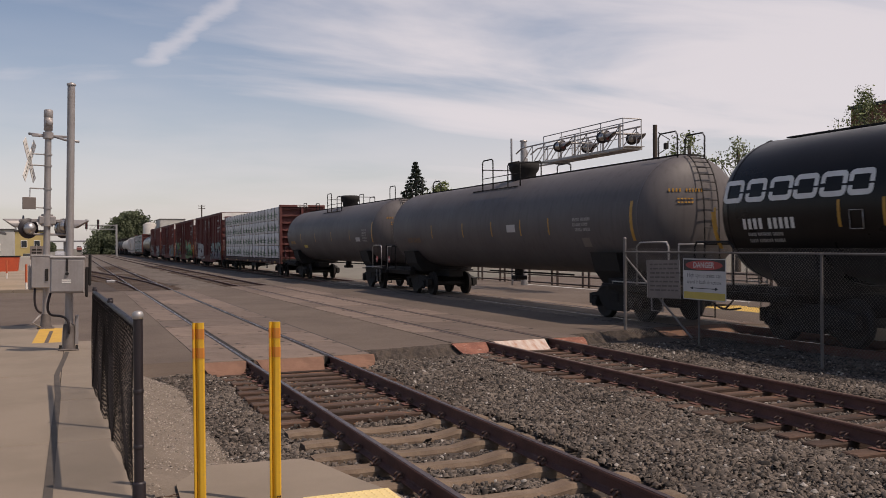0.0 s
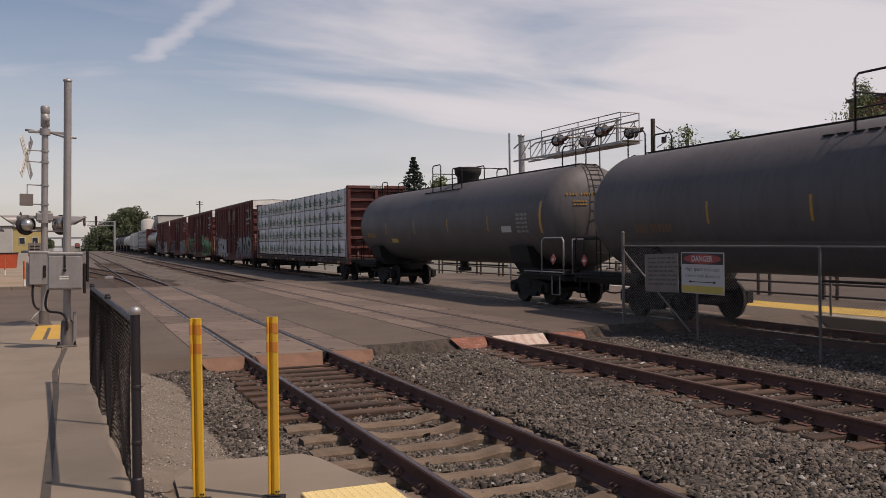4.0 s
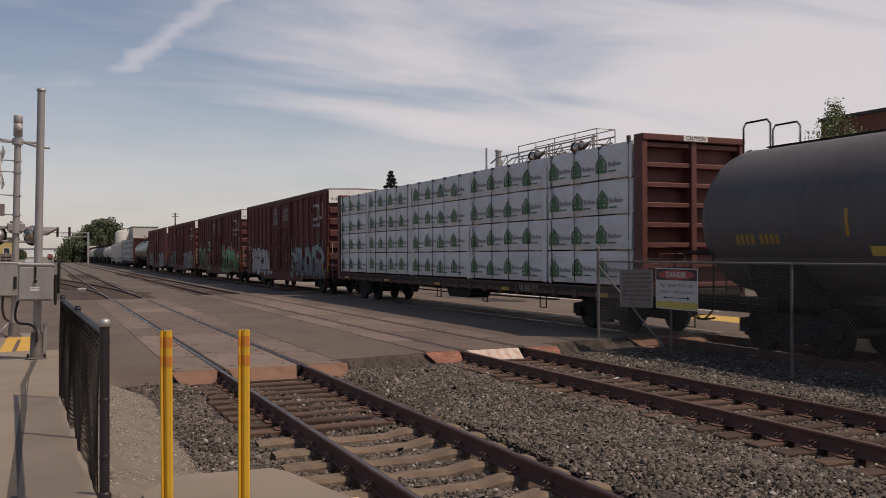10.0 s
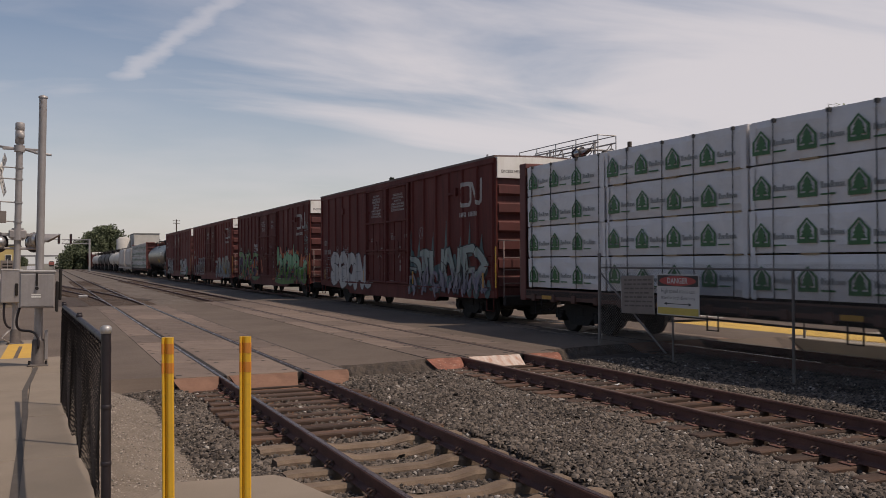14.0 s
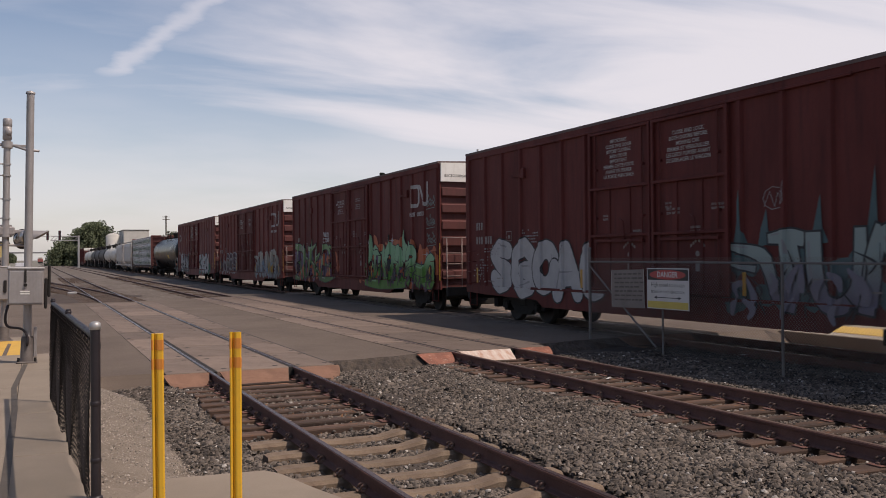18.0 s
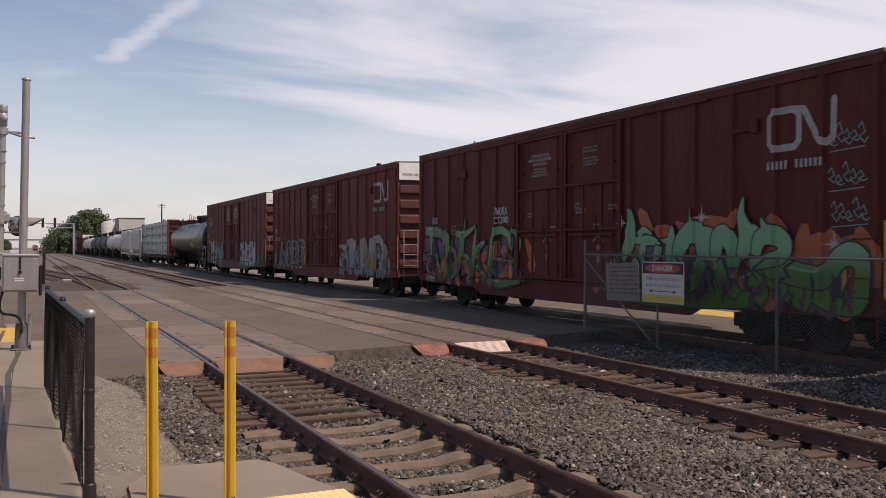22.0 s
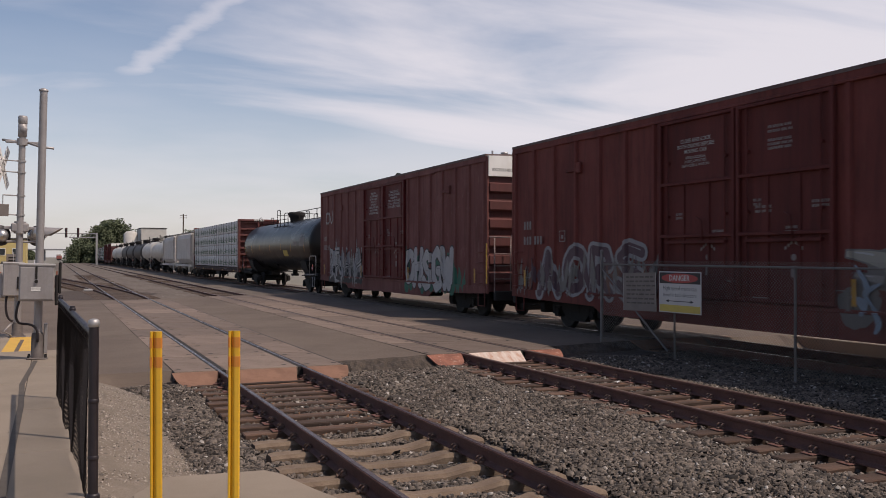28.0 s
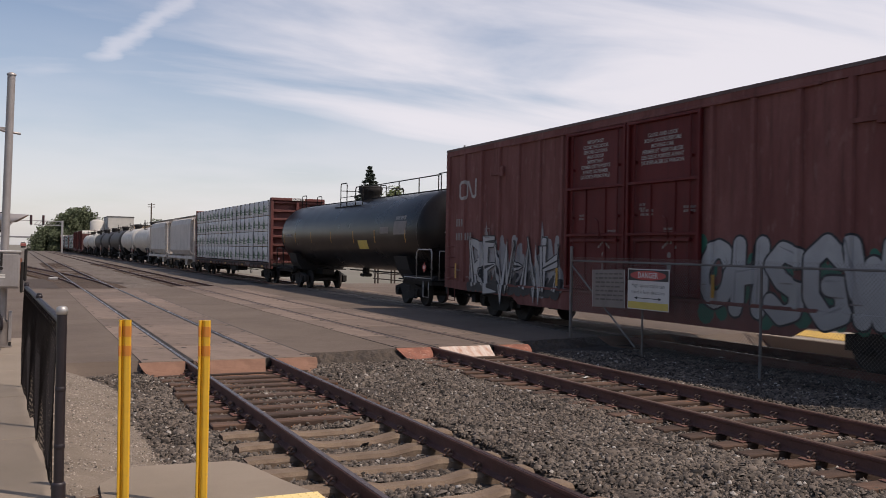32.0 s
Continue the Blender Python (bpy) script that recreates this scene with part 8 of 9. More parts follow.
for k, (u, top_) in enumerate(((0.06, 0.75), (0.16, 0.35), (0.35, 0.55), (0.52, 0.95), (0.70, 0.50), (0.80, 0.85), (0.93, 0.4))):
    yy = -hb + 7.3 - u * 6.85
    blade(sp, [(yy, 2.15), (yy + 0.04, 2.45), (yy - 0.02, 2.5 + top_)], [0.42, 0.20, 0.005], PAINT_X - 0.016 - 0.0004 * k)
tagged(sprayed("painted_spike", sp, PAINTS["tealblue"], b1, hb), "teal sprayed spikes above the letters", kind="stuff")
tg = Shape()
stroke(tg, [(-hb + 6.0 + 0.28 * math.cos(a * 0.7), 3.05 + 0.22 * math.sin(a * 0.7)) for a in range(10)], 0.014, PAINT_X)
stroke(tg, [(-hb + 6.25, 2.9), (-hb + 6.1, 3.18), (-hb + 5.98, 2.88), (-hb + 5.9, 3.15), (-hb + 5.78, 2.92), (-hb + 5.72, 3.35)], 0.014, PAINT_X - 0.003)
sprayed("painted_tag", tg, PAINTS["pale"], b1, hb, "thin pale circled tag")
b2, hb2 = boxcar(107.20, 126.58, "dark brown-red boxcar with green wildstyle graffiti", BOXRED, BOXRED)
car_stencils(b2, hb2, -hb2 + 2.55, hb2 - 1.2, two_notices=False)
MINTGREEN = faded_paint("spray_mint_to_green", (0.185, 0.360, 0.205), (0.066, 0.185, 0.022), 1.45, 1.95)
cloud(b2, hb2, -hb2 + 8.3, -hb2 + 0.2, 0.95, 2.15, 31, "orange", 70, 0.0, 0.60)
for pts_, ws_ in (([(0.13, 1.08), (0.155, 0.98), (0.19, 0.80)], [0.10, 0.36, 0.30]), ([(0.21, 0.84), (0.27, 0.78), (0.28, 0.55)], [0.10, 0.46, 0.34]), ([(0.31, 0.92), (0.36, 0.84), (0.42, 0.90), (0.50, 0.86), (0.545, 0.88), (0.565, 1.04)], [0.06, 0.26, 0.34, 0.40, 0.26, 0.02]), ([(0.66, 0.86), (0.70, 0.90), (0.75, 0.80)], [0.06, 0.26, 0.04]), ([(0.74, 0.62), (0.80, 0.56), (0.86, 0.60), (0.90, 0.56)], [0.30, 0.66, 0.70, 0.40]), ([(0.90, 0.66), (0.96, 0.70), (1.01, 0.62), (1.015, 0.30)], [0.12, 0.22, 0.24, 0.16])):
    fl = Shape()
    pp_, ww_ = curve_points([(-hb2 + 7.5 - u * 7.25, 0.74 + v * 1.98) for u, v in pts_], ws_, 5)
    blade(fl, pp_, ww_, PAINT_X - 0.029)
    sprayed("painted_flame", fl, PAINTS["orange"], b2, hb2, "orange-red sprayed flame")
cloud(b2, hb2, -hb2 + 7.6, -hb2 + 0.4, 0.95, 1.9, 33, "purple", 34, 0.026, 0.42)
FLOW = [
    [([(-0.01, 0.10), (0.20, 0.08), (0.42, 0.10), (0.62, 0.12)], [0.30, 0.46, 0.46, 0.34]), ([(0.28, 0.20), (0.46, 0.17), (0.60, 0.16)], [0.10, 0.30, 0.20])],
    [([(0.03, 0.52), (-0.005, 0.38), (0.03, 0.24), (0.10, 0.16)], [0.22, 0.42, 0.40, 0.16]), ([(0.10, 0.48), (0.165, 0.36), (0.11, 0.20)], [0.20, 0.32, 0.22])],
    [([(0.085, 1.10), (0.098, 0.93), (0.085, 0.70), (0.045, 0.50)], [0.02, 0.24, 0.44, 0.40]), ([(0.115, 0.72), (0.18, 0.72), (0.245, 0.69)], [0.16, 0.26, 0.12]), ([(0.16, 0.70), (0.15, 0.52), (0.18, 0.34)], [0.24, 0.26, 0.16]), ([(0.13, 0.78), (0.16, 0.84), (0.20, 0.79)], [0.16, 0.18, 0.03])],
    [([(0.235, 0.66), (0.225, 0.46), (0.25, 0.22)], [0.26, 0.32, 0.20]), ([(0.295, 0.88), (0.293, 0.72), (0.285, 0.50), (0.325, 0.22)], [0.03, 0.34, 0.30, 0.24]), ([(0.245, 0.72), (0.295, 0.70), (0.335, 0.74)], [0.03, 0.26, 0.03])],
    [([(0.318, 0.42), (0.335, 0.66), (0.385, 0.80), (0.425, 0.74), (0.435, 0.50)], [0.30, 0.50, 0.56, 0.50, 0.34]), ([(0.385, 1.06), (0.388, 0.93), (0.42, 0.83), (0.472, 0.75), (0.475, 0.50)], [0.02, 0.08, 0.16, 0.36, 0.34]), ([(0.43, 0.50), (0.40, 0.30), (0.37, 0.14)], [0.40, 0.36, 0.20])],
    [([(0.488, 0.55), (0.498, 0.74), (0.53, 0.75), (0.558, 0.62), (0.565, 0.44)], [0.34, 0.46, 0.50, 0.42, 0.30]), ([(0.49, 0.48), (0.52, 0.30), (0.58, 0.16)], [0.36, 0.40, 0.24])],
    [([(0.597, 1.14), (0.588, 0.97), (0.602, 0.83), (0.612, 0.72), (0.585, 0.54)], [0.02, 0.22, 0.40, 0.58, 0.24]), ([(0.60, 0.76), (0.635, 0.80), (0.66, 0.77)], [0.26, 0.30, 0.04])],
    [([(0.60, 0.30), (0.640, 0.33), (0.672, 0.24), (0.655, 0.10)], [0.22, 0.36, 0.36, 0.30])],
    [([(0.67, 0.45), (0.755, 0.25), (0.83, 0.10)], [0.34, 0.46, 0.30]), ([(0.80, 0.34), (0.85, 0.24), (0.90, 0.12)], [0.20, 0.44, 0.30])],
    [([(0.64, 0.50), (0.74, 0.42), (0.85, 0.36), (0.886, 0.42), (0.92, 0.55), (0.955, 0.58), (0.985, 0.49), (0.985, 0.32), (0.965, 0.15), (0.90, 0.12)], [0.34, 0.50, 0.48, 0.40, 0.42, 0.46, 0.42, 0.40, 0.44, 0.26])],
    [([(0.645, 0.56), (0.660, 0.72), (0.705, 0.76), (0.745, 0.68), (0.735, 0.56), (0.68, 0.50), (0.625, 0.47)], [0.26, 0.38, 0.42, 0.40, 0.34, 0.28, 0.24]), ([(0.664, 0.92), (0.682, 0.82), (0.736, 0.82)], [0.04, 0.20, 0.03])],
]
wild(b2, hb2, -hb2 + 7.5, -hb2 + 0.25, 0.74, 2.72, FLOW, MINTGREEN, "mint and green sprayed ribbon letter", lift=0.036, edge=0.030, shine="mint", fat=0.88)
cloud(b2, hb2, -hb2 + 7.4, -hb2 + 0.5, 0.95, 1.7, 36, "black", 34, 0.082, 0.10)
cloud(b2, hb2, -hb2 + 7.4, -hb2 + 0.5, 0.85, 1.6, 37, "plum", 16, 0.090, 0.15)
for u, z, r_ in ((0.045, 2.58, 0.24), (0.43, 2.63, 0.26), (0.90, 2.06, 0.26)):
    sparkle(b2, hb2, -hb2 + 7.5 - u * 7.25, z, r_)
cloud(b2, hb2, hb2 - 0.5, hb2 - 7.4, 0.95, 2.2, 34, "purple", 56, 0.0, 0.62)
cloud(b2, hb2, hb2 - 0.9, hb2 - 8.3, 0.95, 1.9, 35, "orange", 44, 0.018, 0.48)
ANGLES = [
    [([(-0.02, 0.95), (0.10, 0.92), (0.19, 0.86), (0.20, 0.66)], [0.30, 0.40, 0.30, 0.10]), ([(0.04, 0.92), (0.06, 0.55), (0.03, 0.25)], [0.24, 0.30, 0.12]), ([(0.10, 0.52), (0.17, 0.10), (0.21, 0.04)], [0.22, 0.26, 0.08]), ([(0.00, 0.06), (0.12, 0.03)], [0.24, 0.16])],
    [([(0.245, 1.0), (0.25, 0.70), (0.235, 0.38), (0.27, 0.10)], [0.03, 0.24, 0.28, 0.14]), ([(0.24, 0.62), (0.33, 0.56), (0.34, 0.22), (0.28, 0.06)], [0.14, 0.20, 0.24, 0.10])],
    [([(0.34, 0.88), (0.44, 0.86), (0.56, 1.02)], [0.24, 0.24, 0.02]), ([(0.44, 1.12), (0.41, 0.62), (0.38, 0.10)], [0.02, 0.26, 0.20]), ([(0.42, 0.50), (0.49, 0.40), (0.50, 0.08)], [0.14, 0.24, 0.10])],
    [([(0.56, 1.0), (0.53, 0.60), (0.52, 0.12)], [0.02, 0.24, 0.18]), ([(0.53, 0.42), (0.60, 0.66), (0.64, 0.72)], [0.12, 0.24, 0.06]), ([(0.55, 0.42), (0.63, 0.16), (0.67, 0.06)], [0.14, 0.26, 0.08])],
    [([(0.68, 0.10), (0.70, 0.55), (0.74, 0.90), (0.86, 0.84), (0.88, 0.52)], [0.16, 0.26, 0.26, 0.24, 0.10]), ([(0.68, 0.08), (0.80, 0.04), (0.97, 0.10)], [0.24, 0.28, 0.08]), ([(0.76, 0.44), (0.88, 0.40)], [0.14, 0.08])],
    [([(0.90, 0.92), (0.96, 0.70), (0.92, 0.40), (1.0, 0.10)], [0.10, 0.24, 0.22, 0.05])],
]
wild(b2, hb2, hb2 - 0.70, hb2 - 7.6, 0.84, 2.68, ANGLES, faded_paint("spray_sage_to_moss", (0.155, 0.265, 0.110), (0.058, 0.150, 0.032), 1.3, 2.2), "sage and moss sprayed angular letter", "black", 0.034, 0.040, "white", 2, 0.90)
cloud(b2, hb2, hb2 - 0.9, hb2 - 7.4, 0.95, 1.9, 38, "plum", 30, 0.080, 0.12)
for q, (yy, zz) in enumerate(((-hb2 + 0.78, 3.75), (-hb2 + 0.80, 3.05), (-hb2 + 0.74, 2.42))):
    s = Shape()
    for k in range(5):
        a_, c_ = yy + 0.36 - k * 0.155, zz + 0.05 * ((k + q) % 2)
        g_ = 0.22 + 0.09 * ((k * 2 + q) % 3)
        stroke(s, [(a_, c_ + g_ * 0.75), (a_ - 0.07, c_ + g_), (a_ - 0.13, c_ + g_ * 0.55), (a_ - 0.02, c_ + g_ * 0.38), (a_ - 0.12, c_ + 0.04), (a_ - 0.19, c_ + g_ * 0.3)], 0.024, PAINT_X - 0.001 * k)
    stroke(s, [(yy + 0.34, zz - 0.06), (yy - 0.40, zz - 0.02)], 0.020, PAINT_X - 0.006)
    sprayed("painted_tag", s, PAINTS["glaze"], b2, hb2, "thin pale green tag")
s = Shape()
for k in range(5):
    for q, (bz, sz) in enumerate(((2.96, 0.20), (2.72, 0.17))):
        st = SHAPES[(k * 3 + q * 2 + 2) % len(SHAPES)][0]
        stroke(s, [(hb2 - 5.65 - 0.08 * q - (k + u) * 0.165, bz + v * sz * 1.15 + 0.02 * (k % 2)) for u, v in st], 0.042, PAINT_X - 0.0012 * k - 0.0005 * q)
sprayed("painted_tag", s, PAINTS["white"], b2, hb2, "small white tag")
b3, hb3 = boxcar(128.81, 148.14, "dark red boxcar with pale sprayed letters", BOXRED2, BOXRED)
car_stencils(b3, hb3, -hb3 + 2.55, hb3 - 0.75, two_notices=False)
drips(b3, hb3, hb3 - 0.3, hb3 - 7.0, 0.85, 2.2, 43, ("grime", "rustred", "grime", "plum"), 60)
graffiti(b3, hb3, hb3 - 1.5, hb3 - 6.6, 0.80, 2.45, 41, "plum", "pale", 4, 0.26, None, [6, 0, 3, 2], 0.10)
cloud(b3, hb3, -hb3 + 7.2, -hb3 + 0.9, 0.95, 1.9, 42, "grime", 46, 0.0, 0.7)
wild(b3, hb3, -hb3 + 6.9, -hb3 + 1.0, 0.80, 2.42, SLABS, faded_paint("spray_cream_to_grey", (0.285, 0.265, 0.225), (0.20, 0.20, 0.215), 1.2, 2.0), "faded cream and grey sprayed slab letter", "grime", edge=0.030, soft=3, shine="white")
cloud(b3, hb3, -hb3 + 6.6, -hb3 + 1.2, 0.90, 1.8, 44, "blue", 22, 0.056, 0.20)
cloud(b3, hb3, -hb3 + 3.4, -hb3 + 2.0, 1.05, 1.5, 45, "ochre", 8, 0.066, 0.22)
b4, hb4 = boxcar(150.01, 169.33, "faded red boxcar with darker doors and bubble graffiti", BOXRED3, DOORRED)
car_stencils(b4, hb4, hb4 - 0.9, hb4 - 0.8, 0.72, 3.62)
piece(b4, hb4, hb4 - 1.8, hb4 - 6.9, 0.75, 2.55, 51, "white", "black", "pale", "black", None, 6, 2, 0.30, "black")
graffiti(b4, hb4, -hb4 + 7.2, -hb4 + 2.6, 0.70, 2.5, 52, "white", "black", 5, 0.36, "teal", [0, 1, 2, 7, 5], 0.045)
drips(b4, hb4, -hb4 + 2.6, -hb4 + 1.6, 0.7, 1.9, 53, ("teal",), 14)

t3, h3 = tank_car(171.08, 190.57, "glossy black tank car with amber strips", TANKBLACK)
c3 = 180.850
tank_dress(t3, h3, (173.0 - c3, 176.1 - c3, 178.6 - c3, 181.6 - c3, 184.6 - c3, 187.3 - c3, 189.4 - c3), [(177.0 - c3, 178.1 - c3, 2.05, 2.40, YELSIGN, "amber square plate"), (172.9 - c3, 174.1 - c3, 2.6, 3.1, SIGNG, "pale stencil block"), (174.6 - c3, 175.5 - c3, 2.65, 2.9, SIGNG, "pale stencil block")], False)
bar_block(t3, 188.9 - c3, 2.62, 0.14, (4, 5), LETTER)
bar_block(t3, 174.0 - c3, 3.15, 0.14, (4, 5), LETTER)
rl = Shape()
for yy in (-8.6, -6.6, -4.6, -2.6):
    rl.cyl((-0.45, yy, 4.18), (-0.45, yy, 4.80), 0.022, n=6)
rl.tube([(-0.45, -8.6, 4.80), (-0.45, -1.2, 4.80)], 0.022, 6)
part("crown_rail", rl, DARKM, t3, "long pipe rail along the crown")
lb2, hl2 = lumber_car(192.16, 215.50, "centre-beam flat car of pale wrapped lumber", True, True)
hopper_car(216.5, 229.6, "pale grey covered hopper with a faint purple tag", HOPGREY)
hopper_car(230.6, 243.0, "dusty grey covered hopper car", HOPGREY)
FAR = [("tank", 244.3, 258.2, TANKWHITE, "soiled white tank car"), ("tank", 259.7, 273.2, TANKWHITE, "soiled white tank car with brown streaks"), ("tank", 274.9, 289.2, TANKSOOT, "sooty dark grey tank car"), ("tank", 290.8, 304.6, TANKSOOT, "sooty dark grey tank car"), ("tank", 306.2, 319.4, TANKSOOT, "sooty dark grey tank car"), ("tank", 321.0, 335.6, TANKWHITE, "soiled white tank car in the distance"), ("tank", 337.2, 351.8, TANKWHITE, "soiled white tank car in the distance"), ("box", 354.4, 369.6, None, "brown boxcar in the distance"), ("box", 371.6, 386.4, None, "brown boxcar in the distance"), ("lumber", 388.5, 411.5, None, "far centre-beam car of bluish wrapped lumber"), ("lumber", 413.5, 436.5, None, "far centre-beam car of bluish wrapped lumber"), ("lumber", 438.5, 461.0, None, "far centre-beam car of bluish wrapped lumber"), ("box", 463, 480, None, "brown boxcar in the distance"), ("box", 482, 499, None, "brown boxcar in the distance"), ("box", 501, 518, None, "brown boxcar in the distance")]
for kind_, a, b, mat, lab in FAR:
    if kind_ == "tank":
        tank_car(a, b, lab, mat, rolls=False, detail=True)
    elif kind_ == "lumber":
        lumber_car(a, b, lab, False, False)
    else:
        boxcar(a, b, lab, BOXRED, BOXRED, rolls=False, near=False)

# ---- trees, buildings and masts in the distance ----
LEAF = surface("summer_leaf", (0.17, 0.195, 0.075), 0.6, second=(0.10, 0.13, 0.045), amount=0.6, scale=0.6, grain=5, fine=0.1, bump=0, vary=0.45)
# base colour lifted to paint distance haze into the far woods
LEAFDARK = surface("dark_leaf", (0.100, 0.120, 0.062), 0.8, second=(0.068, 0.085, 0.046), amount=0.7, scale=0.3, grain=3, fine=0.1, bump=0, vary=0.2)
NEEDLE = surface("fir_needles", (0.042, 0.058, 0.040), 0.7, second=(0.02, 0.03, 0.018), scale=1, grain=5, bump=0, vary=0.35)
BARK = surface("bark", (0.09, 0.07, 0.055), 0.9, second=(0.05, 0.04, 0.032), scale=4, grain=20, bump=0.5)


def leaf_mesh(name, centres, spread, per, size, seed, mat):
    """Small leaf faces scattered round the given centres."""
    r = np.random.default_rng(seed)
    c = np.repeat(np.array(centres, float), per, axis=0)
    k = len(c)
    c = c + np.clip(r.normal(size=(k, 3)), -1.5, 1.5) * np.array(spread)
    a = r.normal(size=(k, 3))
    a /= np.linalg.norm(a, axis=1)[:, None]
    b = np.cross(a, r.normal(size=(k, 3)))
    b /= np.linalg.norm(b, axis=1)[:, None]
    s = size * r.uniform(0.5, 1.3, (k, 1))
    v = np.stack([c - a * s, c + b * s * 0.5, c + a * s, c - b * s * 0.5], 1).reshape(-1, 3)
    f = np.arange(k * 4).reshape(-1, 4)
    return raw_mesh(name, v.tolist(), f.tolist(), mat)


def tree(name, x, y, height, width, label, seed, leaf=LEAF, base=0.35, size=0.16, tips=110, per=34, ground=-0.36, spread=0.42):
    r = random.Random(seed)
    t = thing(name, label, "tree", at=pose(x, y, ground))
    s = Shape()
    tr_r = 0.02 * height + 0.05
    s.tube([(0, 0, 0), (0.05, 0.03, height * 0.3), (0.15, -0.1, height * 0.65), (0.1, 0.05, height * 0.92)], tr_r * 0.55, 8)
    s.cyl((0, 0, 0), (0.05, 0.03, height * 0.32), tr_r, tr_r * 0.6, 10)
    cs = []
    for k in range(tips):
        u = base + (1 - base) * (k + 0.5) / tips
        a = r.uniform(0, 2 * math.pi)
        shape = math.sin(math.pi * min(1, 0.12 + 0.92 * ((u - base) / (1 - base)))) ** 0.75
        rad = width / 2 * shape * math.sqrt(r.uniform(0.12, 1.15))
        tip = (rad * math.cos(a), rad * math.sin(a), height * u + r.uniform(-0.25, 0.25))
        if k % 3 == 0:
            z0 = height * max(0.25, u - 0.22)
            s.tube([(0.1, 0, z0), (tip[0] * 0.5, tip[1] * 0.5, (z0 + tip[2]) / 2 + 0.2), tip], 0.012 * height * 0.25, 5)
        cs.append(tip)
    part("trunk", s, BARK, t, "trunk with limbs")
    part("crown", leaf_mesh("crown", cs, spread, per, size, seed, leaf), None, t, "loose leafy crown")
    return t


def conifer(x, y, height, label, seed):
    r = random.Random(seed)
    t = thing("conifer_tree", label, "tree", at=pose(x, y, -0.36))
    s = Shape().cyl((0, 0, 0), (0, 0, height), 0.35, 0.04, 8)
    cs = []
    for k in range(26):
        u = 0.15 + 0.85 * k / 25
        rad = (1 - u) * height * 0.52 + 0.05
        for q in range(14):
            a = r.uniform(0, 2 * math.pi)
            ln = rad * r.uniform(0.6, 1.15)
            p = (ln * math.cos(a), ln * math.sin(a), height * u - ln * 0.25)
            if q < 4:
                s.cyl((0, 0, height * u), p, 0.05, 0.015, 4)
            cs += [p, (p[0] * 0.6, p[1] * 0.6, height * u - ln * 0.12)]
    part("trunk", s, BARK, t)
    part("crown", leaf_mesh("crown", cs, (0.2, 0.2, 0.12), 18, 0.26, seed, NEEDLE), None, t, "dark tiered needles")


conifer(64.2, 170, 19.1, "dark pointed fir above the roofs", 3)
tree("round_tree", 61.5, 150, 13.2, 7.5, "round green tree behind the platform", 4, base=0.3, size=0.3, tips=90, per=40, spread=0.7)
tree("street_tree", 50.5, 46, 12.5, 6.5, "leafy green tree beyond the train", 5, base=0.25, size=0.10, tips=150, per=52, spread=(0.34, 0.34, 0.5))
tree("street_tree", 46.5, 60, 11.3, 5.0, "thin-crowned green tree beyond the train", 6, base=0.45, size=0.14, tips=50, per=30, spread=0.35)
tree("street_tree", 51.5, 60, 11.0, 5.5, "thin-crowned green tree beyond the train", 7, base=0.45, size=0.14, tips=50, per=30, spread=0.35)
tree("pavement_tree", -2.74, 14.2, 8.2, 3.0, "small leafy tree beside the pavement", 8, LEAFDARK, base=0.30, size=0.055, tips=120, per=24, ground=0.2, spread=0.16)


def woods(name, x0, x1, y, depth, top, label, seed, lean=0.5):
    """A far stand of trees: many crowns of leaf faces with an uneven skyline."""
    r = random.Random(seed)
    cs = []
    n = int((x1 - x0) / 0.55)
    for k in range(n):
        x = x0 + (x1 - x0) * (k + r.random()) / n
        u = (x - x0) / (x1 - x0)
        h = top * (0.62 + 0.38 * min(1, u * 2.2)) * (1 - 0.35 * max(0, u - 0.82) / 0.18) * r.uniform(0.90, 1.02)
        d = y + r.uniform(0, depth)
        for q in range(9):
            z = h * (0.08 + 0.90 * (q + r.random()) / 9)
            cs.append((x + r.uniform(-1.4, 1.4), d + r.uniform(-1, 1), z + 0.5 * math.sin(x * 1.9) * z / h))
    tagged(new(name, leaf_mesh(name, cs, (0.95, 0.9, 0.75), 150, 0.42, seed, LEAFDARK)), label, "trees", "", "stuff")


woods("far_woods", 10.8, 25.8, 330, 26, 15.4, "dense dark green stand of trees beside the line", 11)
woods("far_shrubs", 5.6, 12.5, 322, 14, 8.2, "lower dark green trees beside the line", 12)
woods("far_treetops", 40.5, 48.5, 318, 10, 10.6, "dark treetops behind the warehouse", 14)
woods("far_hedge", -150, -14, 720, 30, 9.0, "low line of brown-green trees on the skyline", 13)


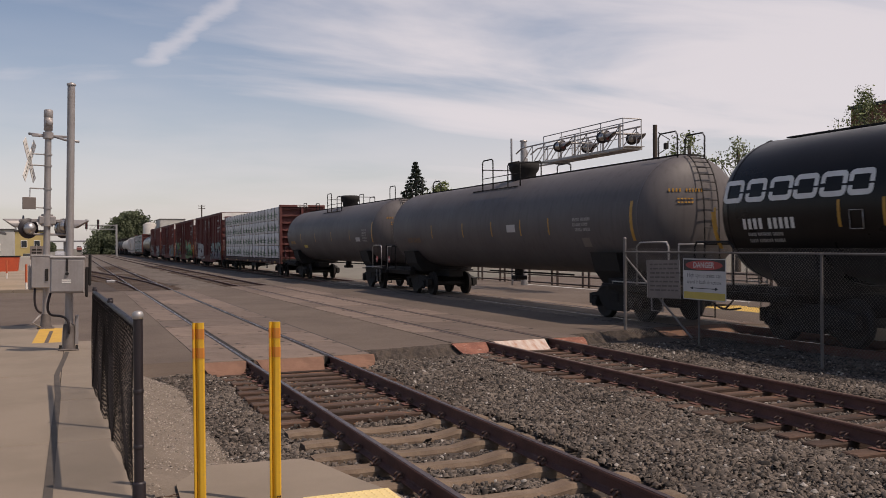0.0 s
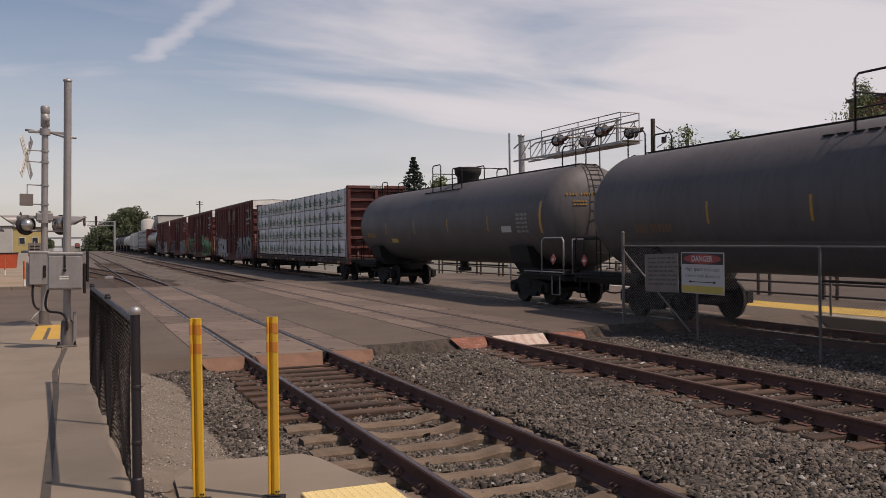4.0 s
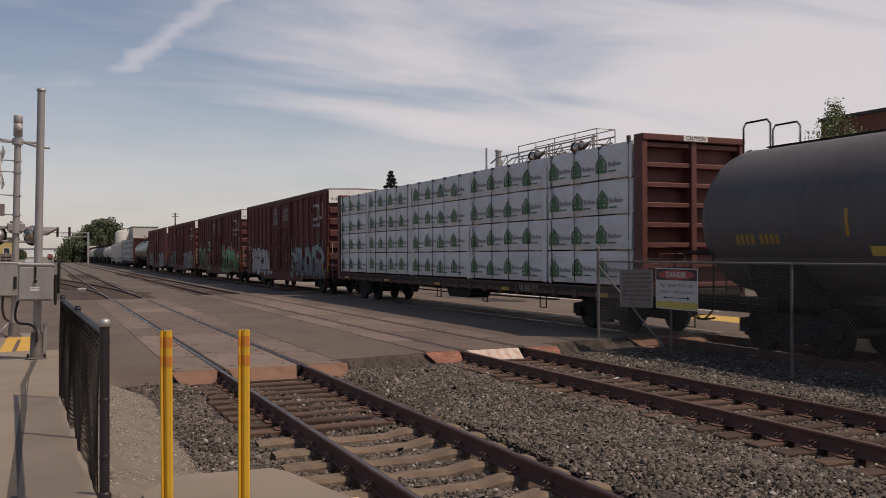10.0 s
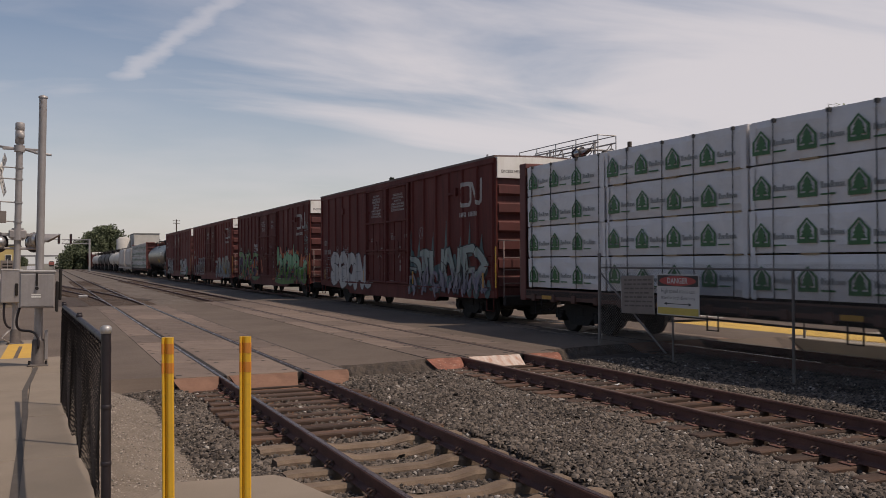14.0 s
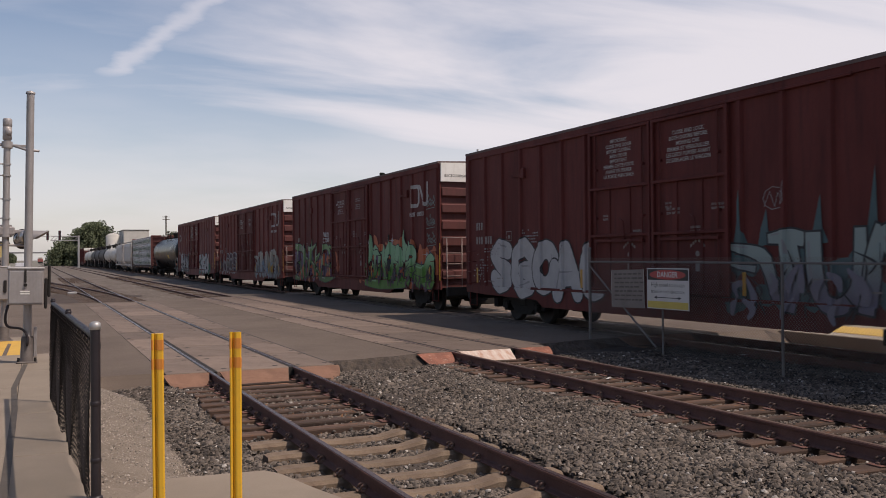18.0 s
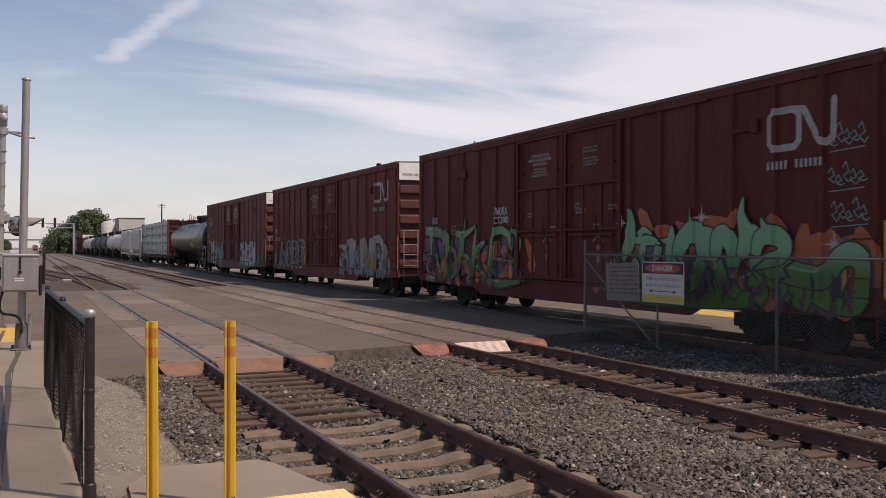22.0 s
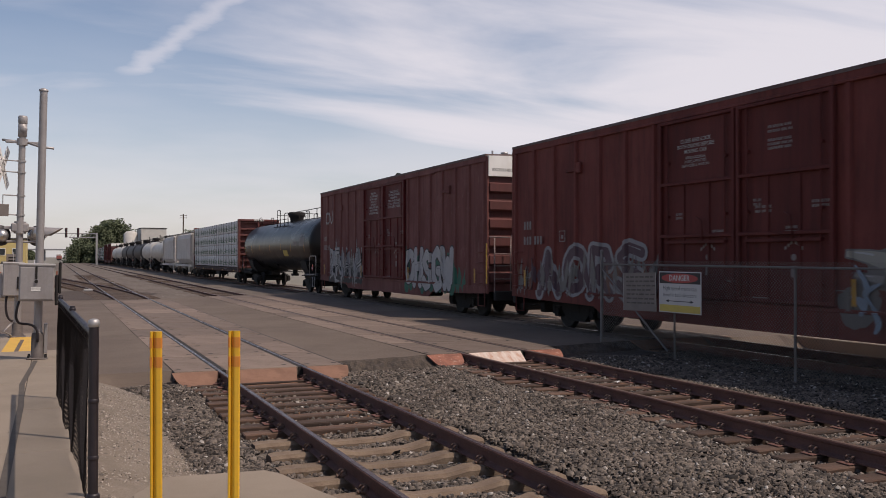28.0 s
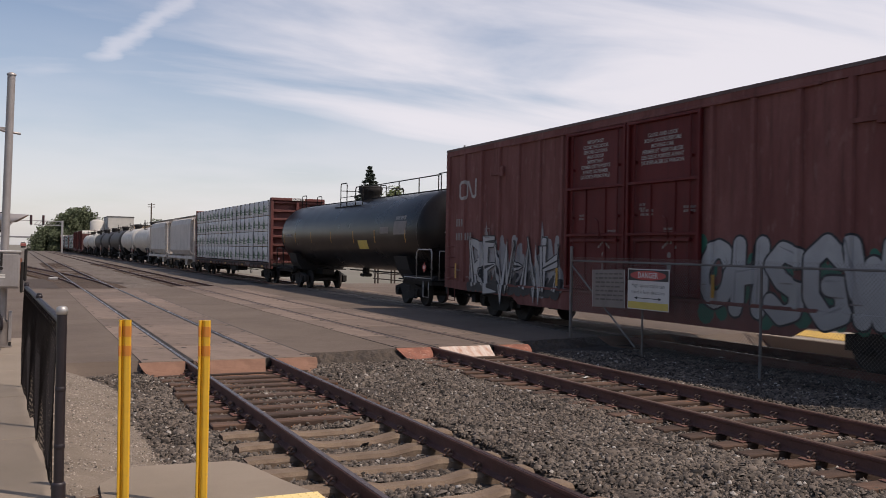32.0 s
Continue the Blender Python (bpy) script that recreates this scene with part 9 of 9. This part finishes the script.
# ---- signal gantry over the tracks ----
def gantry():
    y = 230
    g = thing("signal_gantry", "grey signal gantry over the tracks", "signal gantry")
    for xx in (9.6, -12.4):
        part("leg", Shape().box(xx - 0.22, y - 0.2, -0.36, xx + 0.22, y + 0.2, 7.7, 0.03), GALV, g)
    b = Shape()
    for zz in (7.55, 6.6):
        b.box(3.5, y - 0.12, zz - 0.09, 9.85, y + 0.12, zz + 0.09)
    b.box(-12.5, y - 0.1, 7.48, 3.4, y + 0.1, 7.62)
    for k in range(7):
        b.cyl((3.5 + k * 0.85, y, 6.6), (4.35 + k * 0.85, y, 7.55), 0.05, n=5)
    part("beam", b, GALV, g, "truss beam")
    for xx in (2.85, 5.45):
        for zz in (8.35, 7.2):
            h = part("signal_head", Shape().box(xx - 0.28, y - 0.45, zz - 0.62, xx + 0.28, y - 0.3, zz + 0.52, 0.05), BLACKP, g, "black signal head")
            for q in range(3):
                part("lens", Shape().lathe([(0.001, -0.02), (0.10, -0.02), (0.11, 0.0)], "y", (xx, y - 0.46, zz - 0.38 + q * 0.34), 10), LENS, h)
        part("ladder", Shape().cyl((xx, y - 0.25, 6.2), (xx, y - 0.25, 8.8), 0.05, n=6), GALV, g)


gantry()


def wood_pole(x, y, h, r, label, arms=0, name="utility_pole"):
    p = thing(name, label, "pole", at=pose(x, y, -0.36))
    part("pole", Shape().cyl((0, 0, 0), (0, 0, h), r, r * 0.75, 10), BARK, p)
    for k in range(arms):
        part("cross_arm", Shape().box(-1.1, -0.06, h - 0.5 - k * 0.8, 1.1, 0.06, h - 0.36 - k * 0.8), BARK, p)
        for xx in (-1, -0.5, 0.5, 1):
            part("insulator", Shape().cyl((xx, 0, h - 0.36 - k * 0.8), (xx, 0, h - 0.2 - k * 0.8), 0.05, n=6), GALV, p)
    return p


tp = wood_pole(23.05, 32, 7.48, 0.125, "dark brown timber post behind the tracks", name="timber_post")
wood_pole(38.7, 300, 16.3, 0.28, "tall timber power pole far down the line", 2)
wood_pole(-10.5, 120, 7.0, 0.14, "thin timber pole on the far side of the road", 1)
part("bracket", Shape().tube([(0.15, 0, 1.6), (0.6, -0.2, 1.3), (0.5, -0.1, 0.9), (0.2, 0, 0.7)], 0.02, 5).box(0.4, -0.2, 0.9, 0.55, -0.05, 1.15), DARKM, tp, "thin cable bracket", pose(0, 0, 5.56))


# ---- buildings ----
BRIDGE = surface("far_bridge_grey", (0.22, 0.22, 0.23), 0.85, second=(0.16, 0.16, 0.17), scale=0.3, grain=6)
BRICK = surface("red_brick_far", (0.24, 0.085, 0.06), 0.85, second=(0.17, 0.065, 0.05), scale=1.0, grain=14, bump=0.2)
STUCCO = surface("pale_stucco", (0.52, 0.50, 0.46), 0.85, second=(0.38, 0.36, 0.33), scale=0.6, grain=20, bump=0.1)
YELLOWALL = surface("yellow_siding", (0.52, 0.40, 0.16), 0.8, second=(0.42, 0.32, 0.14), scale=0.8, grain=20, bump=0.1)
ROOFD = surface("dark_roofing", (0.07, 0.066, 0.065), 0.85, second=(0.045, 0.042, 0.04), scale=1, grain=12, bump=0.2)
GLASSD = surface("dark_window_glass", (0.03, 0.035, 0.04), 0.12, scale=1, bump=0)


def building(name, x0, y0, x1, y1, h, wall, label, windows=(), roof="flat", roof_mat=ROOFD):
    b = thing(name, label, "building")
    part("wall", Shape().box(x0, y0, -0.36, x1, y1, h), wall, b)
    if roof == "flat":
        part("roof", Shape().box(x0 - 0.15, y0 - 0.15, h, x1 + 0.15, y1 + 0.15, h + 0.25, 0.04), roof_mat, b)
    else:
        s = Shape()
        xm = (x0 + x1) / 2
        s.prism([(x0 - 0.4, h), (xm, h + (x1 - x0) * 0.28), (x1 + 0.4, h), (x1 + 0.4, h + 0.15), (xm, h + (x1 - x0) * 0.28 + 0.15), (x0 - 0.4, h + 0.15)], "y", y0 - 0.4, y1 + 0.4)
        s.prism([(x0, h), (xm, h + (x1 - x0) * 0.28), (x1, h)], "y", y0, y1)
        part("roof", s, roof_mat, b)
    for face, u0, z0, w, hh in windows:
        fr = Shape()
        if face == "front":
            fr.box(u0, y0 - 0.06, z0, u0 + w, y0 + 0.02, z0 + hh)
            pn = Shape().box(u0 + 0.08, y0 - 0.075, z0 + 0.08, u0 + w - 0.08, y0 - 0.065, z0 + hh - 0.08)
        else:
            fr.box(x0 - 0.06 if face == "west" else x1 - 0.02, u0, z0, x0 + 0.02 if face == "west" else x1 + 0.06, u0 + w, z0 + hh)
            pn = Shape().box(x0 - 0.075 if face == "west" else x1 + 0.065, u0 + 0.08, z0 + 0.08, x0 - 0.065 if face == "west" else x1 + 0.075, u0 + w - 0.08, z0 + hh - 0.08)
        wn = part("window", fr, WHITE, b)
        part("pane", pn, GLASSD, wn)
    return b


building("brick_building", 53.5, 36, 75, 50, 11.9, BRICK, "reddish brick building beyond the platform", [("west", 38 + 3 * k, z, 1.4, 1.8) for k in range(4) for z in (3, 7)])
building("grain_warehouse", 25.4, 296, 33.0, 312, 11.0, STUCCO, "pale concrete warehouse beside the line", [("front", 26.4 + 1.8 * k, 6, 0.9, 1.2) for k in range(3)])
building("grain_warehouse", 33.0, 296, 41, 312, 8.6, surface("tan_siding", (0.36, 0.27, 0.19), 0.85, scale=0.8), "tan low warehouse beside the line", [("front", 34.5 + 1.8 * k, 4, 0.9, 1.2) for k in range(3)])
silo = thing("silo", "pale round storage tank beside the line", "silo")
part("shell", Shape().lathe([(2.2, -0.36), (2.2, 9.4), (1.2, 10.1), (0.001, 10.2)], "z", (22.6, 300, 0), 24), STUCCO, silo)
part("pipe", Shape().cyl((22.6, 300, 10.0), (22.6, 300, 11.4), 0.15, n=8), GALV, silo)
building("roadside_shed", -12.0, 47.5, -4.3, 62, 2.85, STUCCO, "pale shed with sprayed paint on its wall", [], "gable")
building("yellow_house", -8.2, 150, -3.7, 160, 4.6, YELLOWALL, "yellow timber building across the road", [("front", -7.4, 2.2, 0.9, 1.1), ("front", -5.6, 2.2, 0.9, 1.1)])
building("low_building", -30, 170, -9.5, 190, 5.2, STUCCO, "pale low building across the road", [("front", -28 + 3 * k, 1.6, 1.5, 1.4) for k in range(6)])
building("low_building", 45, 90, 75, 110, 5.0, STUCCO, "pale low building across the car park", [("west", 92 + 3 * k, 1.4, 1.6, 1.5) for k in range(5)])
sg = thing("sprayed_paint", "blue and black sprayed marks on the shed wall", "graffiti")
s = Shape()
for k in range(9):
    stroke(s, [(48.2 + k * 1.4, 0.3), (48.6 + k * 1.4, 1.4), (49.2 + k * 1.4, 0.4 + 0.2 * (k % 3))], 0.3, 0.0)
s.v = [(-4.295 - q[0] + 0.01, q[1], q[2]) for q in s.v]
part("marks", s, PAINTS["blue"], sg)

tagged(part("dirt_yard", Shape().prism([(-40, 46), (-0.8, 46.5), (-0.9, 60), (-2.4, 140), (-40, 140)], "z", -0.5, -0.02), DIRT), "pale dry dirt yard beside the road", "ground", "", "structure")
kb = thing("kerb", "worn pale concrete kerb along the far road edge", "kerb", "", "structure")
for k in range(12):
    part("kerb_stone", Shape().box(-24.6 + k * 2.0, 45.6, -0.3, -22.62 + k * 2.0, 45.95, 0.12, 0.02), CONCRETE, kb)
lw = thing("low_wall", "stained white low wall behind the yard", "wall", "", "structure")
part("panel", Shape().box(-22, 92, -0.4, -3.6, 92.3, 1.3, 0.02), STUCCO, lw)
cn = thing("skip", "orange-red steel waste skip in the yard", "skip", at=pose(-5.6, 90, -0.02))
part("body", Shape().prism([(-0.9, 0.0), (-1.05, 1.35), (1.05, 1.35), (0.9, 0.0)], "y", -0.9, 0.9), surface("skip_orange", (0.55, 0.085, 0.03), 0.6, second=(0.4, 0.07, 0.03), scale=2), cn)
part("rim", Shape().box(-1.1, -0.95, 1.3, 1.1, 0.95, 1.40, 0.02), DARKM, cn)
for xx, yy in ((-2.18, 48.7), (-4.25, 68.0)):
    mk = thing("line_marker", "orange marker post with a white foot", "marker post", "orange line markers", at=pose(xx, yy, -0.02))
    part("post", Shape().cyl((0, 0, 0.35), (0, 0, 1.25), 0.055, n=8), surface("marker_orange", (0.6, 0.13, 0.05), 0.6, scale=4), mk)
    part("foot", Shape().cyl((0, 0, 0), (0, 0, 0.36), 0.055, n=8), WHITE, mk)
fp = thing("track_marker", "thin orange-topped stake beside the track", "marker post", at=pose(0.35, 62, -0.2))
part("stake", Shape().box(-0.05, -0.02, 0, 0.05, 0.02, 1.3), RUSTPLATE, fp)
rs = thing("roadside_sign", "pale square sign board on a post", "sign", at=pose(-2.3, 66, -0.02))
part("post", Shape().cyl((0, 0, 0), (0, 0, 2.3), 0.04, n=8), GALV, rs)
part("board", Shape().box(-0.42, -0.03, 1.3, 0.42, -0.01, 2.2, 0.02), SIGNG, rs)
part("sign_line", Shape().box(-0.3, -0.034, 1.9, 0.3, -0.032, 2.0).box(-0.3, -0.034, 1.7, 0.3, -0.032, 1.8).box(-0.3, -0.034, 1.5, 0.2, -0.032, 1.6), DARKM, rs)

ov = thing("road_bridge", "grey road bridge crossing the line in the distance", "bridge")
part("deck", Shape().box(-22, 620, 6.2, 14, 632, 7.1, 0.1), BRIDGE, ov)
for k in range(3):
    part("pier", Shape().box(-20 + k * 14, 624, -0.4, -18.6 + k * 14, 628, 6.2), BRIDGE, ov)


def far_car(x, y, col, label, turn=0):
    """A parked car, seen from far off."""
    c = thing("parked_car", label, "car", at=pose(x, y, 0.0, 0, 0, turn))
    body = Shape().prism([(-2.1, 0.35), (-2.15, 0.75), (-1.3, 0.88), (-0.75, 1.38), (0.75, 1.42), (1.35, 0.95), (2.1, 0.85), (2.15, 0.35)], "x", -0.85, 0.85)
    part("body", body, col, c)
    part("glass", Shape().prism([(-1.2, 0.92), (-0.72, 1.32), (0.72, 1.35), (1.22, 0.97)], "x", -0.865, 0.865), GLASSD, c)
    for sx in (-0.8, 0.8):
        for sy in (-1.35, 1.35):
            part("wheel", Shape().cyl((sx - 0.1, sy, 0.32), (sx + 0.1, sy, 0.32), 0.32, n=14), BLACKP, c)
    return c


far_car(-4.6, 120, surface("car_dark", (0.03, 0.03, 0.035), 0.3, scale=2, bump=0), "dark car parked far across the yard", 20)
far_car(-2.6, 200, surface("car_silver", (0.4, 0.4, 0.42), 0.3, scale=2, bump=0), "silver car far down the line", 0)

def far_engine():
    e = thing("rail_engine", "small faded red rail engine far down the line", "locomotive", at=pose(T1 - 0.4, 590, 0))
    part("body", Shape().box(-1.5, -2, 0.9, 1.5, 9, 2.6, 0.1), surface("engine_red", (0.30, 0.09, 0.075), 0.6, scale=1), e)
    part("cab", Shape().box(-1.5, -0.5, 2.6, 1.5, 2.5, 3.7, 0.15), WHITE, e, "pale cab")
    part("window", Shape().box(-1.1, -0.54, 2.9, 1.1, -0.5, 3.4), GLASSD, e)
    part("underframe", Shape().box(-1.3, -2.4, 0.004, 1.3, 9.2, 0.95, 0.05), DARKM, e, "dark frame and wheels")


far_engine()

# ---- what moves ----
def run_at(t):
    """Distance run at t seconds, along a smooth curve through the rows of RUN."""
    ts = [q[0] for q in RUN]
    ss = [q[1] for q in RUN]
    i = min(max(int(t), 0), len(ts) - 2)
    u = t - ts[i]
    p0, p1, p2, p3 = ss[max(i - 1, 0)], ss[i], ss[i + 1], ss[min(i + 2, len(ss) - 1)]
    m1 = (p2 - p0) / 2 if i > 0 else p2 - p1
    m2 = (p3 - p1) / 2 if i + 2 < len(ss) else p2 - p1
    return (2 * u ** 3 - 3 * u * u + 1) * p1 + (u ** 3 - 2 * u * u + u) * m1 + (-2 * u ** 3 + 3 * u * u) * p2 + (u ** 3 - u * u) * m2


def motions():
    for car, mid in CARS:
        walk(car, [(t, pose(T3, mid - s, 0)) for t, s in RUN])
    step = 2.0 / 15.0
    n = int(round(32 / step))
    turns = [(k * step, math.degrees(run_at(min(k * step, 32.0)) / 0.458)) for k in range(n + 1)]
    for w, dy in WHEELS:
        walk(w, [(t, pose(0, dy, 0.458, a % 360.0, 0, 0)) for t, a in turns])


motions()
